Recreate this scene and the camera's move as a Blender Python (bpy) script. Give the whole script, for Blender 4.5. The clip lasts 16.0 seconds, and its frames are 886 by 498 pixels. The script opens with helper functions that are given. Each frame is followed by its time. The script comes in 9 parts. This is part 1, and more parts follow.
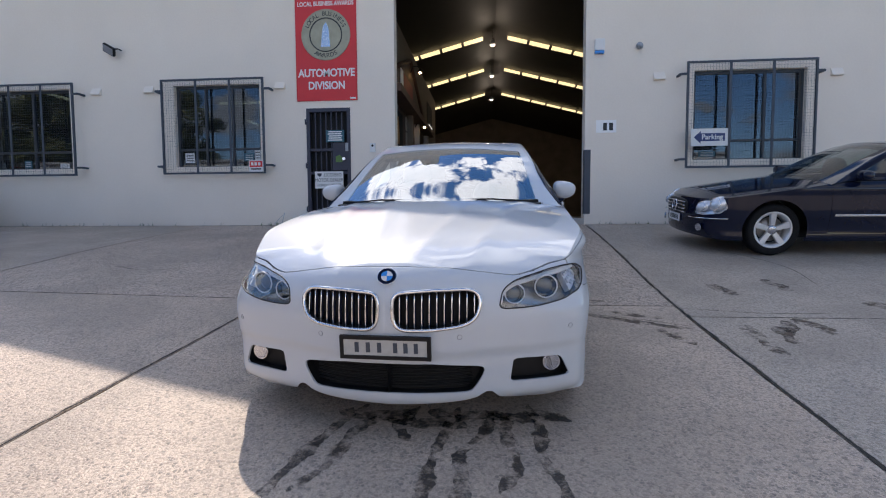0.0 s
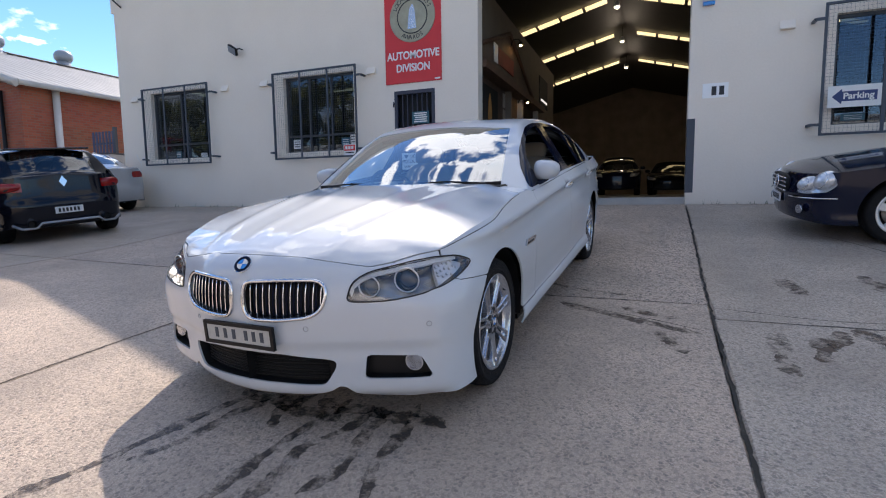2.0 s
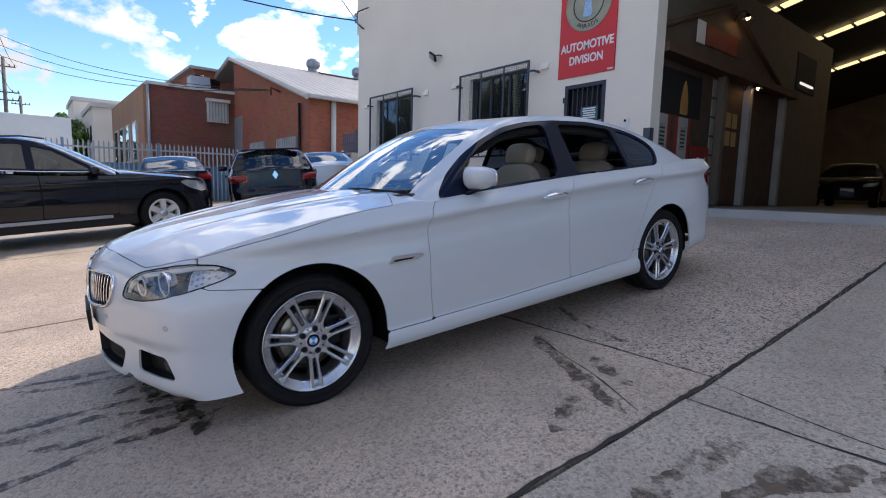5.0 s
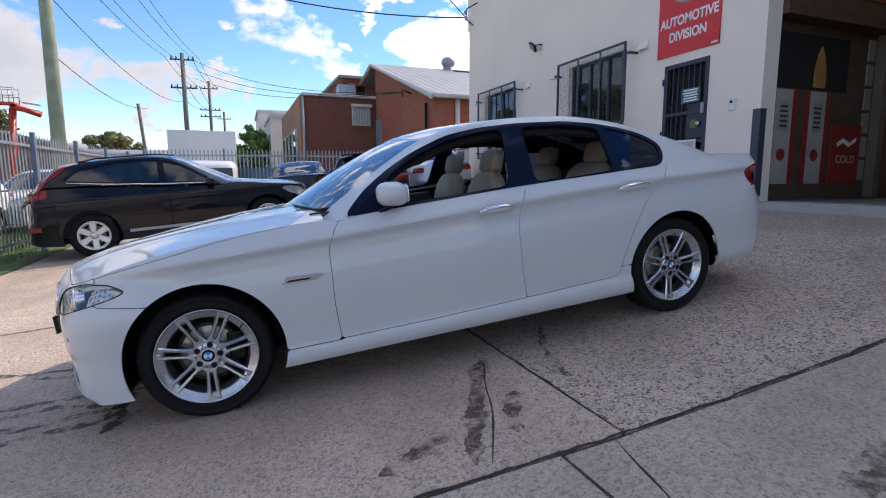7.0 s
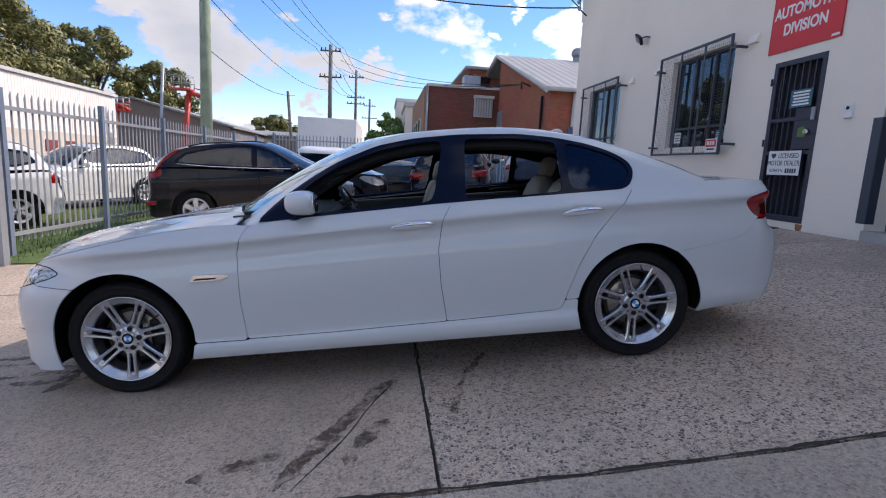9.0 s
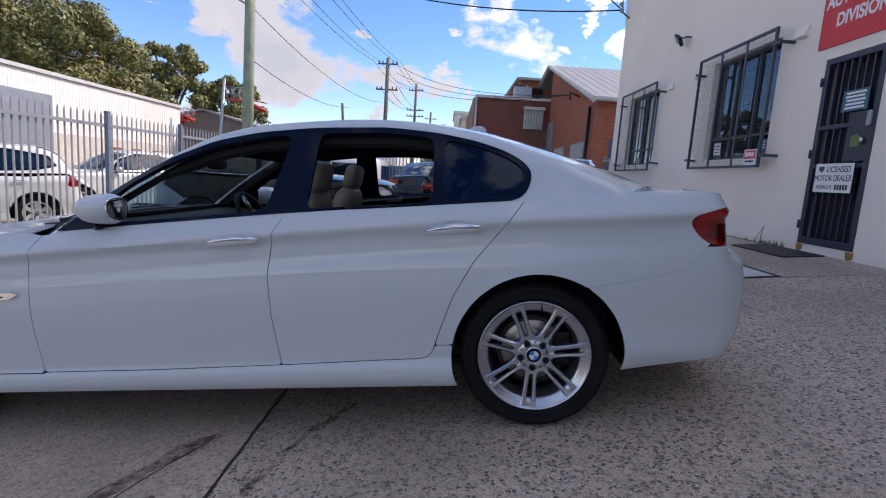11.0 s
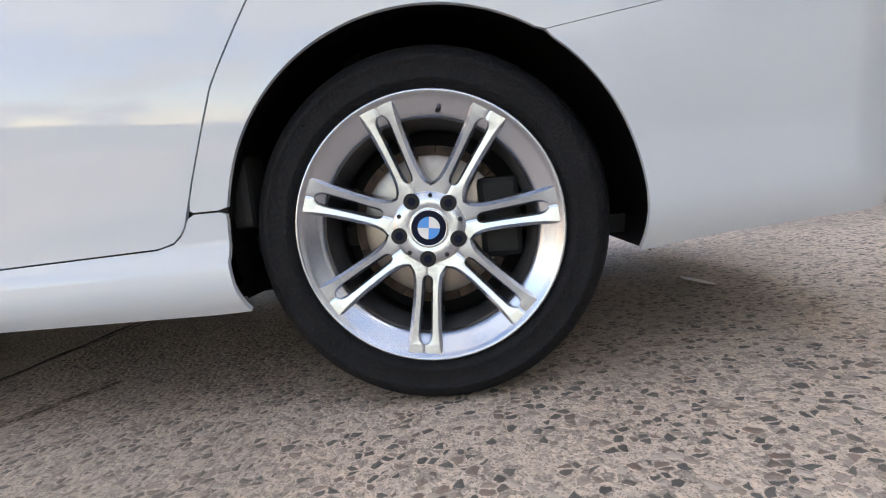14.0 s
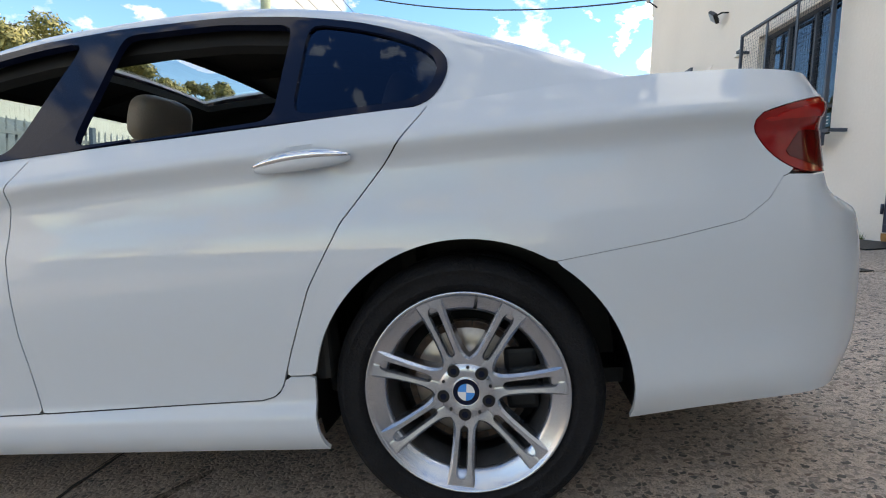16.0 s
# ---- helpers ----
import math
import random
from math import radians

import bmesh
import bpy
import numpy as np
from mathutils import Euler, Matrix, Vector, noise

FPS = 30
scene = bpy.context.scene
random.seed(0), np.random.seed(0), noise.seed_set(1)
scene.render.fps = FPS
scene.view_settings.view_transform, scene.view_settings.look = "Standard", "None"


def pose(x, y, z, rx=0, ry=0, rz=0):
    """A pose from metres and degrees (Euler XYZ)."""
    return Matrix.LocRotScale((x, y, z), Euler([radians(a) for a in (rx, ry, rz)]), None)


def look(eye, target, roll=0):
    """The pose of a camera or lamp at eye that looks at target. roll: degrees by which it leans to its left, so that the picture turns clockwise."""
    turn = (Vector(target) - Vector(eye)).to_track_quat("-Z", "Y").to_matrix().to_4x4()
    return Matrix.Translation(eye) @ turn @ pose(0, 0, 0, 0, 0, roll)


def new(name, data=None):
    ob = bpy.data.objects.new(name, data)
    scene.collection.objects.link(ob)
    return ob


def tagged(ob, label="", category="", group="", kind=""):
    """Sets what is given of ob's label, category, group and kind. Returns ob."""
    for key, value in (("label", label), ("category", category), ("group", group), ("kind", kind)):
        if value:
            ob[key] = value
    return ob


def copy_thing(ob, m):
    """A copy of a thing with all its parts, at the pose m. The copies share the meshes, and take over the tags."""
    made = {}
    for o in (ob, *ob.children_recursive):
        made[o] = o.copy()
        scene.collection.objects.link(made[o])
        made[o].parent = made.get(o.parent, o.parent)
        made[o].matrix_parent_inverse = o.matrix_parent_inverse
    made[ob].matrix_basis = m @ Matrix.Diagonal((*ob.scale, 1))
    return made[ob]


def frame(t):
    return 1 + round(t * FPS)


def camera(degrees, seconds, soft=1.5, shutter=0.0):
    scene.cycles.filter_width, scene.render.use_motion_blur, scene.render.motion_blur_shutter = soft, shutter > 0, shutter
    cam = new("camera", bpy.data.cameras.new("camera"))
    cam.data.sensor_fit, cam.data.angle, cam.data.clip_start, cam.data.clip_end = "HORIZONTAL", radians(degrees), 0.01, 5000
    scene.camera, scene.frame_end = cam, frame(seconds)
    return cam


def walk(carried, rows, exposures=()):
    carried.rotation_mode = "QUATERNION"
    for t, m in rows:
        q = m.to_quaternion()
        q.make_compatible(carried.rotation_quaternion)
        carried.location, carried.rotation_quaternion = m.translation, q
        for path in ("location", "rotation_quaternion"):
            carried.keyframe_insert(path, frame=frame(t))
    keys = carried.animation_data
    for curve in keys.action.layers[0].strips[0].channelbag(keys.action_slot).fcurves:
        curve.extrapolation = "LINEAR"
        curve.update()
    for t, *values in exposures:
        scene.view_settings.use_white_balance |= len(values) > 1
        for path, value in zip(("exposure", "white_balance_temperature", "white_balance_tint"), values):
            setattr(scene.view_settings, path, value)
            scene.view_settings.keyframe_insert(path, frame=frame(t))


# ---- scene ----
cam = camera(82.0, 16.0, soft=1.1)
ROWS = [                                     # seconds, place, turn
    (0, 0.0000, 0.0000, 0.0000, 86.267, 0.321, 5.079),
    (0.5, 0.2312, 0.0792, -0.0115, 85.612, 0.418, 8.109),
    (1, 0.5433, 0.1676, 0.0010, 84.652, 0.338, 10.688),
    (1.5, 0.8930, 0.2757, 0.0163, 84.387, 0.338, 16.577),
    (2, 1.1868, 0.4393, 0.0268, 83.990, 0.739, 21.552),
    (2.5, 1.5260, 0.6329, 0.0479, 83.620, 1.220, 27.117),
    (3, 1.8163, 0.8568, 0.0488, 83.718, 1.249, 32.932),
    (3.5, 2.0534, 1.1287, 0.0689, 83.252, 0.779, 36.258),
    (4, 2.3453, 1.3892, 0.0986, 83.148, 0.361, 41.858),
    (4.5, 2.5551, 1.6186, 0.1143, 82.889, -0.549, 47.086),
    (4.7, 2.6299, 1.7358, 0.1150, 83.128, -1.067, 48.758),
    (6.8, 3.2101, 3.0138, 0.2428, 82.293, 0.237, 66.431),
    (7, 3.2719, 3.1426, 0.2696, 82.217, 0.250, 68.272),
    (7.5, 3.3800, 3.4675, 0.2986, 82.212, -0.710, 72.672),
    (8, 3.4277, 3.7839, 0.3538, 82.090, -1.519, 76.362),
    (8.2, 3.4506, 3.8951, 0.3863, 81.778, -1.893, 77.968),
    (10.3, 3.1804, 5.0996, 0.4423, 81.299, -3.663, 89.317),
    (10.5, 3.0957, 5.1973, 0.4323, 81.584, -3.796, 89.981),
    (11, 2.8105, 5.4445, 0.4386, 81.841, -3.865, 90.522),
    (11.5, 2.5236, 5.6422, 0.4240, 82.082, -3.682, 90.333),
    (12, 2.3036, 5.7850, 0.3885, 82.475, -3.038, 91.514),
    (12.5, 2.0497, 5.8600, 0.3087, 82.112, -1.537, 91.402),
    (13, 1.8355, 5.8904, 0.1410, 81.932, -0.915, 91.304),
    (13.5, 1.6656, 5.9268, -0.1004, 82.601, -0.819, 91.297),
    (14, 1.5773, 5.9274, -0.2468, 83.253, -0.498, 91.395),
    (14.5, 1.5050, 5.9356, -0.2925, 84.116, -0.539, 92.171),
    (15, 1.5069, 5.9296, -0.2689, 84.475, -1.003, 91.779),
    (15.5, 1.6481, 5.9242, -0.0991, 85.400, -1.688, 93.338),
    (16, 1.8345, 5.9066, 0.1446, 84.381, -1.398, 94.560),
]
walk(cam, [(t, pose(*place)) for t, *place in ROWS],
     exposures=[(0.0, 1.6, 6590, 18), (4.5, 1.64, 6730, 19), (7.0, 1.62, 6710, 21), (8.2, 1.6, 6670, 22), (10.3, 1.47, 6650, 23), (11.0, 1.51, 6670, 24), (12.0, 1.58, 6770, 24), (12.5, 1.69, 6940, 24), (13.0, 1.97, 7390, 22), (13.5, 2.53, 7990, 20), (14.2, 3.07, 8340, 17), (15.0, 3.14, 8340, 16), (15.5, 2.97, 8190, 16), (16.0, 2.34, 7930, 13)])

# ---- world, sun ----
SUN_ELEVATION, SUN_AZIMUTH = 43.5, -26.0     # degrees; azimuth from +y towards +x
world = bpy.data.worlds.new("sky")
scene.world = world
world.use_nodes = True
wn, wl = world.node_tree.nodes, world.node_tree.links
wn.clear()


def wnode(kind, **values):
    n = wn.new(kind)
    for k, v in values.items():
        n.inputs[k].default_value = v
    return n


sky = wn.new("ShaderNodeTexSky")
sky.sky_type, sky.sun_disc = "NISHITA", False
sky.sun_elevation, sky.sun_rotation = radians(SUN_ELEVATION), radians(SUN_AZIMUTH)
sky.air_density, sky.dust_density, sky.ozone_density = 0.9, 0.05, 2.0
coord = wn.new("ShaderNodeTexCoord")
puff = wnode("ShaderNodeTexNoise", Scale=1.0, Detail=12.0, Roughness=0.56, Distortion=0.0)
tall = wn.new("ShaderNodeVectorMath")
tall.operation = "MULTIPLY_ADD"
tall.inputs[1].default_value, tall.inputs[2].default_value = (3.975, 3.975, 7.375), (54.663, 24.988, 27.113)
wl.new(coord.outputs["Generated"], tall.inputs[0])
wl.new(tall.outputs[0], puff.inputs["Vector"])
cover = wn.new("ShaderNodeValToRGB")
cover.color_ramp.elements[0].position, cover.color_ramp.elements[1].position = 0.512, 0.562
wl.new(puff.outputs["Fac"], cover.inputs[0])
shade = wn.new("ShaderNodeValToRGB")
shade.color_ramp.elements[0].position, shade.color_ramp.elements[1].position = 0.54, 0.70
shade.color_ramp.elements[0].color, shade.color_ramp.elements[1].color = (1.98, 2.12, 2.22, 1), (1.58, 1.80, 1.96, 1)
wl.new(puff.outputs["Fac"], shade.inputs[0])
# clouds scatter more light forwards, so they are brighter towards the sun
toward = wn.new("ShaderNodeVectorMath")
toward.operation = "DOT_PRODUCT"
ce, ca = math.cos(radians(SUN_ELEVATION)), radians(SUN_AZIMUTH)
toward.inputs[1].default_value = (ce * math.sin(ca), ce * math.cos(ca), math.sin(radians(SUN_ELEVATION)))
wl.new(coord.outputs["Generated"], toward.inputs[0])
gain = wn.new("ShaderNodeMapRange")
gain.interpolation_type = "SMOOTHSTEP"
for i, q in ((1, 0.35), (2, 1.0), (3, 1.0), (4, 3.2)):
    gain.inputs[i].default_value = q
wl.new(toward.outputs["Value"], gain.inputs[0])
lit = wn.new("ShaderNodeVectorMath")
lit.operation = "SCALE"
wl.new(shade.outputs[0], lit.inputs[0])
wl.new(gain.outputs[0], lit.inputs["Scale"])
blend = wn.new("ShaderNodeMixRGB")
small_puff = wnode("ShaderNodeTexNoise", Scale=2.3, Detail=10.0, Roughness=0.58, Distortion=0.0)
wl.new(tall.outputs[0], small_puff.inputs["Vector"])
small_cover = wn.new("ShaderNodeValToRGB")
small_cover.color_ramp.elements[0].position, small_cover.color_ramp.elements[1].position = 0.595, 0.635
wl.new(small_puff.outputs["Fac"], small_cover.inputs[0])
both_covers = wn.new("ShaderNodeMath")
both_covers.operation = "MAXIMUM"
wl.new(cover.outputs[0], both_covers.inputs[0])
wl.new(small_cover.outputs[0], both_covers.inputs[1])
wl.new(both_covers.outputs[0], blend.inputs[0])
vivid = wnode("ShaderNodeHueSaturation", Saturation=1.25, Value=0.58)
wl.new(sky.outputs[0], vivid.inputs["Color"])
wl.new(vivid.outputs[0], blend.inputs[1])
wl.new(lit.outputs[0], blend.inputs[2])
back = wnode("ShaderNodeBackground", Strength=0.125)
wl.new(blend.outputs[0], back.inputs[0])
wout = wn.new("ShaderNodeOutputWorld")
wl.new(back.outputs[0], wout.inputs[0])

sun = new("sun", bpy.data.lights.new("sun", "SUN"))
sun.data.energy, sun.data.angle, sun.data.color = 1.48, radians(0.5), (1.0, 0.93, 0.79)
ce, ca = math.cos(radians(SUN_ELEVATION)), radians(SUN_AZIMUTH)
sun.matrix_world = look((0, 0, 40), (-ce * math.sin(ca), -ce * math.cos(ca), 40 - math.sin(radians(SUN_ELEVATION))))

# ---- materials ----
def material(name, color, rough=0.5, metal=0.0, var=0.12, scale=3.0, bump=0.0, fine=60.0, coat=0.0, tint=None, alpha=None, emit=0.0, transmission=0.0, spec=0.5):
    """A surface of one base colour with two scales of variation, fine relief and uneven gloss."""
    m = bpy.data.materials.new(name)
    m.use_nodes = True
    n, l = m.node_tree.nodes, m.node_tree.links
    b = n["Principled BSDF"]
    b.inputs["Roughness"].default_value, b.inputs["Metallic"].default_value = rough, metal
    b.inputs["Coat Weight"].default_value, b.inputs["Coat Roughness"].default_value = coat, 0.03
    b.inputs["Transmission Weight"].default_value = transmission
    b.inputs["Specular IOR Level"].default_value = spec
    dark = tint or tuple(c * (1 - 2 * var) for c in color)
    tc = n.new("ShaderNodeTexCoord")
    big, small = n.new("ShaderNodeTexNoise"), n.new("ShaderNodeTexNoise")
    big.inputs["Scale"].default_value, small.inputs["Scale"].default_value = scale, fine
    big.inputs["Detail"].default_value, small.inputs["Detail"].default_value = 5, 3
    for q in (big, small):
        l.new(tc.outputs["Object"], q.inputs["Vector"])
    add = n.new("ShaderNodeMath")
    add.operation = "MULTIPLY_ADD"
    l.new(small.outputs["Fac"], add.inputs[0])
    add.inputs[1].default_value = 0.4
    l.new(big.outputs["Fac"], add.inputs[2])
    ramp = n.new("ShaderNodeMapRange")
    ramp.inputs[1].default_value, ramp.inputs[2].default_value = 0.45, 0.95
    l.new(add.outputs[0], ramp.inputs[0])
    mix = n.new("ShaderNodeMixRGB")
    mix.inputs[1].default_value, mix.inputs[2].default_value = (*dark, 1), (*color, 1)
    l.new(ramp.outputs[0], mix.inputs[0])
    l.new(mix.outputs[0], b.inputs["Base Color"])
    if bump:
        bp = n.new("ShaderNodeBump")
        bp.inputs["Strength"].default_value, bp.inputs["Distance"].default_value = min(1, bump), 0.01
        l.new(small.outputs["Fac"], bp.inputs["Height"])
        l.new(bp.outputs[0], b.inputs["Normal"])
    if emit:
        b.inputs["Emission Color"].default_value, b.inputs["Emission Strength"].default_value = (*color, 1), emit
    return m


def glass(name, color, rough=0.0, clear=0.85, gloss=0.09, sheen=(1, 1, 1)):
    """Thin pane: mostly clear, with gloss that rises towards grazing view."""
    m = bpy.data.materials.new(name)
    m.use_nodes = True
    n, l = m.node_tree.nodes, m.node_tree.links
    n.remove(n["Principled BSDF"])
    see, gl, mx, lw = n.new("ShaderNodeBsdfTransparent"), n.new("ShaderNodeBsdfGlossy"), n.new("ShaderNodeMixShader"), n.new("ShaderNodeLayerWeight")
    see.inputs[0].default_value = (*[c * clear for c in color], 1)
    gl.inputs["Roughness"].default_value = rough
    gl.inputs[0].default_value = (*sheen, 1)
    lw.inputs["Blend"].default_value = 0.5
    rise, scale_ = n.new("ShaderNodeMath"), n.new("ShaderNodeMath")
    rise.operation, scale_.operation = "POWER", "MULTIPLY_ADD"
    rise.inputs[1].default_value = 4.0
    scale_.inputs[1].default_value, scale_.inputs[2].default_value = 1 - gloss, gloss
    l.new(lw.outputs["Facing"], rise.inputs[0])
    l.new(rise.outputs[0], scale_.inputs[0])
    l.new(scale_.outputs[0], mx.inputs[0])
    l.new(see.outputs[0], mx.inputs[1])
    l.new(gl.outputs[0], mx.inputs[2])
    l.new(mx.outputs[0], n["Material Output"].inputs[0])
    return m


def concrete_mat(name="aggregate_concrete", warm=(0.695, 0.545, 0.42), bare=0.55):
    """Old exposed-aggregate concrete: pebbles in a tan matrix, grime and tyre stains; bare tells how far the stones are worn free."""
    m = bpy.data.materials.new(name)
    m.use_nodes = True
    n, l = m.node_tree.nodes, m.node_tree.links
    b = n["Principled BSDF"]
    tc = n.new("ShaderNodeTexCoord")

    def tex(kind, scale, **kw):
        t = n.new(kind)
        t.inputs["Scale"].default_value = scale
        for k, v in kw.items():
            t.inputs[k].default_value = v
        l.new(moved.outputs[0] if kind == "ShaderNodeTexVoronoi" else tc.outputs["Object"], t.inputs["Vector"])
        return t

    def mixed(fac, a, c, mode="MIX"):
        x = n.new("ShaderNodeMixRGB")
        x.blend_type = mode
        for i, q in ((0, fac), (1, a), (2, c)):
            if isinstance(q, (int, float)):
                x.inputs[i].default_value = q
            elif isinstance(q, tuple):
                x.inputs[i].default_value = (*q, 1)
            else:
                l.new(q, x.inputs[i])
        return x.outputs[0]

    def ramp(src, *stops):
        r = n.new("ShaderNodeValToRGB")
        while len(r.color_ramp.elements) < len(stops):
            r.color_ramp.elements.new(0.5)
        for e, (p, c) in zip(r.color_ramp.elements, stops):
            e.position, e.color = p, (*((c,) * 3 if isinstance(c, (int, float)) else c), 1)
        l.new(src, r.inputs[0])
        return r.outputs[0]

    bend = n.new("ShaderNodeTexNoise")
    bend.inputs["Scale"].default_value, bend.inputs["Detail"].default_value = 26.0, 2.0
    l.new(tc.outputs["Object"], bend.inputs["Vector"])
    moved = n.new("ShaderNodeVectorMath")
    moved.operation = "MULTIPLY_ADD"
    l.new(bend.outputs["Color"], moved.inputs[0])
    moved.inputs[1].default_value = (0.010, 0.010, 0.010)
    l.new(tc.outputs["Object"], moved.inputs[2])
    stones = tex("ShaderNodeTexVoronoi", 56.0, Randomness=1.0)
    grit = tex("ShaderNodeTexVoronoi", 80.0, Randomness=1.0)
    warp = tex("ShaderNodeTexNoise", 75.0, Detail=5.0)
    blot = tex("ShaderNodeTexNoise", 0.9, Detail=7.0, Roughness=0.62)
    wide = tex("ShaderNodeTexNoise", 0.23, Detail=4.0)
    sep = n.new("ShaderNodeSeparateColor")
    l.new(stones.outputs["Color"], sep.inputs[0])
    hue = ramp(sep.outputs[0], (0.0, (0.028, 0.028, 0.027)), (0.42, (0.085, 0.085, 0.078)), (0.58, (0.17, 0.105, 0.08)), (0.78, (0.30, 0.22, 0.17)), (1.0, (0.60, 0.50, 0.42)))
    body = ramp(warp.outputs["Fac"], (0.3, tuple(0.73 * c for c in warm)), (0.7, tuple(1.12 * c for c in warm)))
    rim = tex("ShaderNodeTexVoronoi", 56.0, Randomness=1.0)
    rim.feature = "DISTANCE_TO_EDGE"
    near = n.new("ShaderNodeMath")
    near.operation = "MULTIPLY_ADD"
    l.new(warp.outputs["Fac"], near.inputs[0])
    near.inputs[1].default_value = -0.22
    l.new(rim.outputs["Distance"], near.inputs[2])
    chosen = ramp(sep.outputs[1], (0.60, 0.0), (0.62, 0.95 * bare))
    stone_mask = mixed(1.0, ramp(near.outputs[0], (0.0, 0.0), (0.02, 1.0)), chosen, "MULTIPLY")
    gsep = n.new("ShaderNodeSeparateColor")
    l.new(grit.outputs["Color"], gsep.inputs[0])
    body = mixed(ramp(gsep.outputs[1], (0.68, 0.0), (0.76, 0.22 + 0.35 * bare)), body, (0.17, 0.14, 0.115))
    speck = tex("ShaderNodeTexNoise", 210.0, Detail=3.0, Roughness=0.7)
    body = mixed(ramp(speck.outputs["Fac"], (0.38, 0.30 + 0.5 * bare), (0.47, 0.0)), body, (0.11, 0.085, 0.07))
    body = mixed(ramp(speck.outputs["Fac"], (0.56, 0.0), (0.66, 0.30 + 0.2 * bare)), body, (0.86, 0.74, 0.63))
    col = mixed(stone_mask, body, hue)
    col = mixed(ramp(blot.outputs["Fac"], (0.40, 0.40), (0.60, 0.0)), col, (0.24, 0.19, 0.15))
    col = mixed(ramp(wide.outputs["Fac"], (0.4, 0.25), (0.62, 0.0)), col, (0.24, 0.21, 0.18))
    l.new(col, b.inputs["Base Color"])
    b.inputs["Roughness"].default_value = 0.62
    b.inputs["Specular IOR Level"].default_value = 0.45
    bp = n.new("ShaderNodeBump")
    bp.inputs["Strength"].default_value, bp.inputs["Distance"].default_value = 0.8, 0.006
    l.new(near.outputs[0], bp.inputs["Height"])
    l.new(bp.outputs[0], b.inputs["Normal"])
    return m


M_concrete = concrete_mat()
M_concrete_dark = concrete_mat("stained_concrete", (0.74, 0.585, 0.46), 1.0)
M_concrete_grey = concrete_mat("grey_concrete", (0.61, 0.515, 0.415), 0.5)
M_wall = material("painted_render_wall", (0.86, 0.775, 0.675), 0.75, var=0.04, scale=0.8, bump=0.25, fine=30)
M_dark = material("dark_void", (0.012, 0.012, 0.013), 0.8)
M_white = material("white_car_paint", (0.548, 0.584, 0.624), 0.48, var=0.01, coat=1.0, spec=0.25)
# The base colour's blue tint is painted in for reflected sky.
M_blackgloss = material("gloss_black_trim", (0.007, 0.010, 0.025), 0.06, var=0.02, spec=0.14)
M_black = material("black_plastic", (0.0075, 0.0075, 0.0085), 0.5, spec=0.3, bump=0.1, fine=200)
M_rubber = material("tyre_rubber", (0.0078, 0.0078, 0.0098), 0.66, spec=0.24, var=0.35, scale=14, bump=0.45, fine=160)
M_chrome = material("chrome", (0.78, 0.78, 0.80), 0.08, metal=1.0, var=0.02)
M_alloy = material("silver_alloy", (0.52, 0.545, 0.595), 0.25, metal=0.96, var=0.05, scale=14)
# Darker than the alloy, so the gaps between the spokes read dark.
M_barrel = material("brake_dusted_barrel", (0.10, 0.098, 0.10), 0.5, metal=0.5, var=0.25, scale=12)
M_steel = material("brake_steel", (0.46, 0.40, 0.35), 0.38, metal=0.9, var=0.15, scale=20)
M_glass = glass("clear_glass", (0.86, 0.93, 0.92))
# Blue sheen colour stands in for blue sky mirrored in the pane.
M_tint = glass("tinted_glass", (0.085, 0.105, 0.145), gloss=0.045, sheen=(0.52, 0.68, 1.0))
M_rearglass = glass("rear_glass", (0.035, 0.045, 0.06), gloss=0.03, sheen=(0.7, 0.75, 0.8))
M_lens = glass("lamp_lens", (0.97, 0.98, 1.0), clear=0.97)
M_red = material("red_lamp_plastic", (0.30, 0.004, 0.004), 0.12, coat=0.3, var=0.15, scale=12)
M_beige = material("beige_leather", (0.31, 0.26, 0.205), 0.5, var=0.05, bump=0.15, fine=150)
M_steelblue = material("navy_painted_steel", (0.045, 0.06, 0.085), 0.45, var=0.1, bump=0.05)
M_galv = material("galvanised_steel", (0.36, 0.39, 0.43), 0.45, metal=0.4, var=0.1)


def stain_mat(name, color, rough, low, high, scale=14.0):
    """A stain that soaks into the concrete in broken patches."""
    m = material(name, color, rough, var=0.25, scale=20, bump=0.3, fine=80)
    n, l = m.node_tree.nodes, m.node_tree.links
    tc, nz, rp, see, mx = (n.new("ShaderNode" + k) for k in ("TexCoord", "TexNoise", "MapRange", "BsdfTransparent", "MixShader"))
    nz.inputs["Scale"].default_value, nz.inputs["Detail"].default_value, nz.inputs["Roughness"].default_value = scale, 8, 0.68
    rp.inputs[1].default_value, rp.inputs[2].default_value, rp.inputs[4].default_value = low, high, 0.85
    l.new(tc.outputs["Object"], nz.inputs["Vector"])
    l.new(nz.outputs["Fac"], rp.inputs[0])
    l.new(rp.outputs[0], mx.inputs[0])
    l.new(see.outputs[0], mx.inputs[1])
    l.new(n["Principled BSDF"].outputs[0], mx.inputs[2])
    l.new(mx.outputs[0], n["Material Output"].inputs[0])
    return m

# ---- mesh helpers ----
def part(name, bm, mat, parent=None, label="", smooth=False):
    """Links a bmesh as one mesh object under a thing or a part."""
    me = bpy.data.meshes.new(name)
    bm.to_mesh(me)
    bm.free()
    return link(name, me, mat, parent, label, smooth)


def link(name, me, mat, parent=None, label="", smooth=False):
    me.materials.append(mat)
    if smooth:
        me.polygons.foreach_set("use_smooth", [True] * len(me.polygons))
    ob = new(name, me)
    if parent:
        ob.parent = parent
    if label:
        ob["label"] = label
    return ob


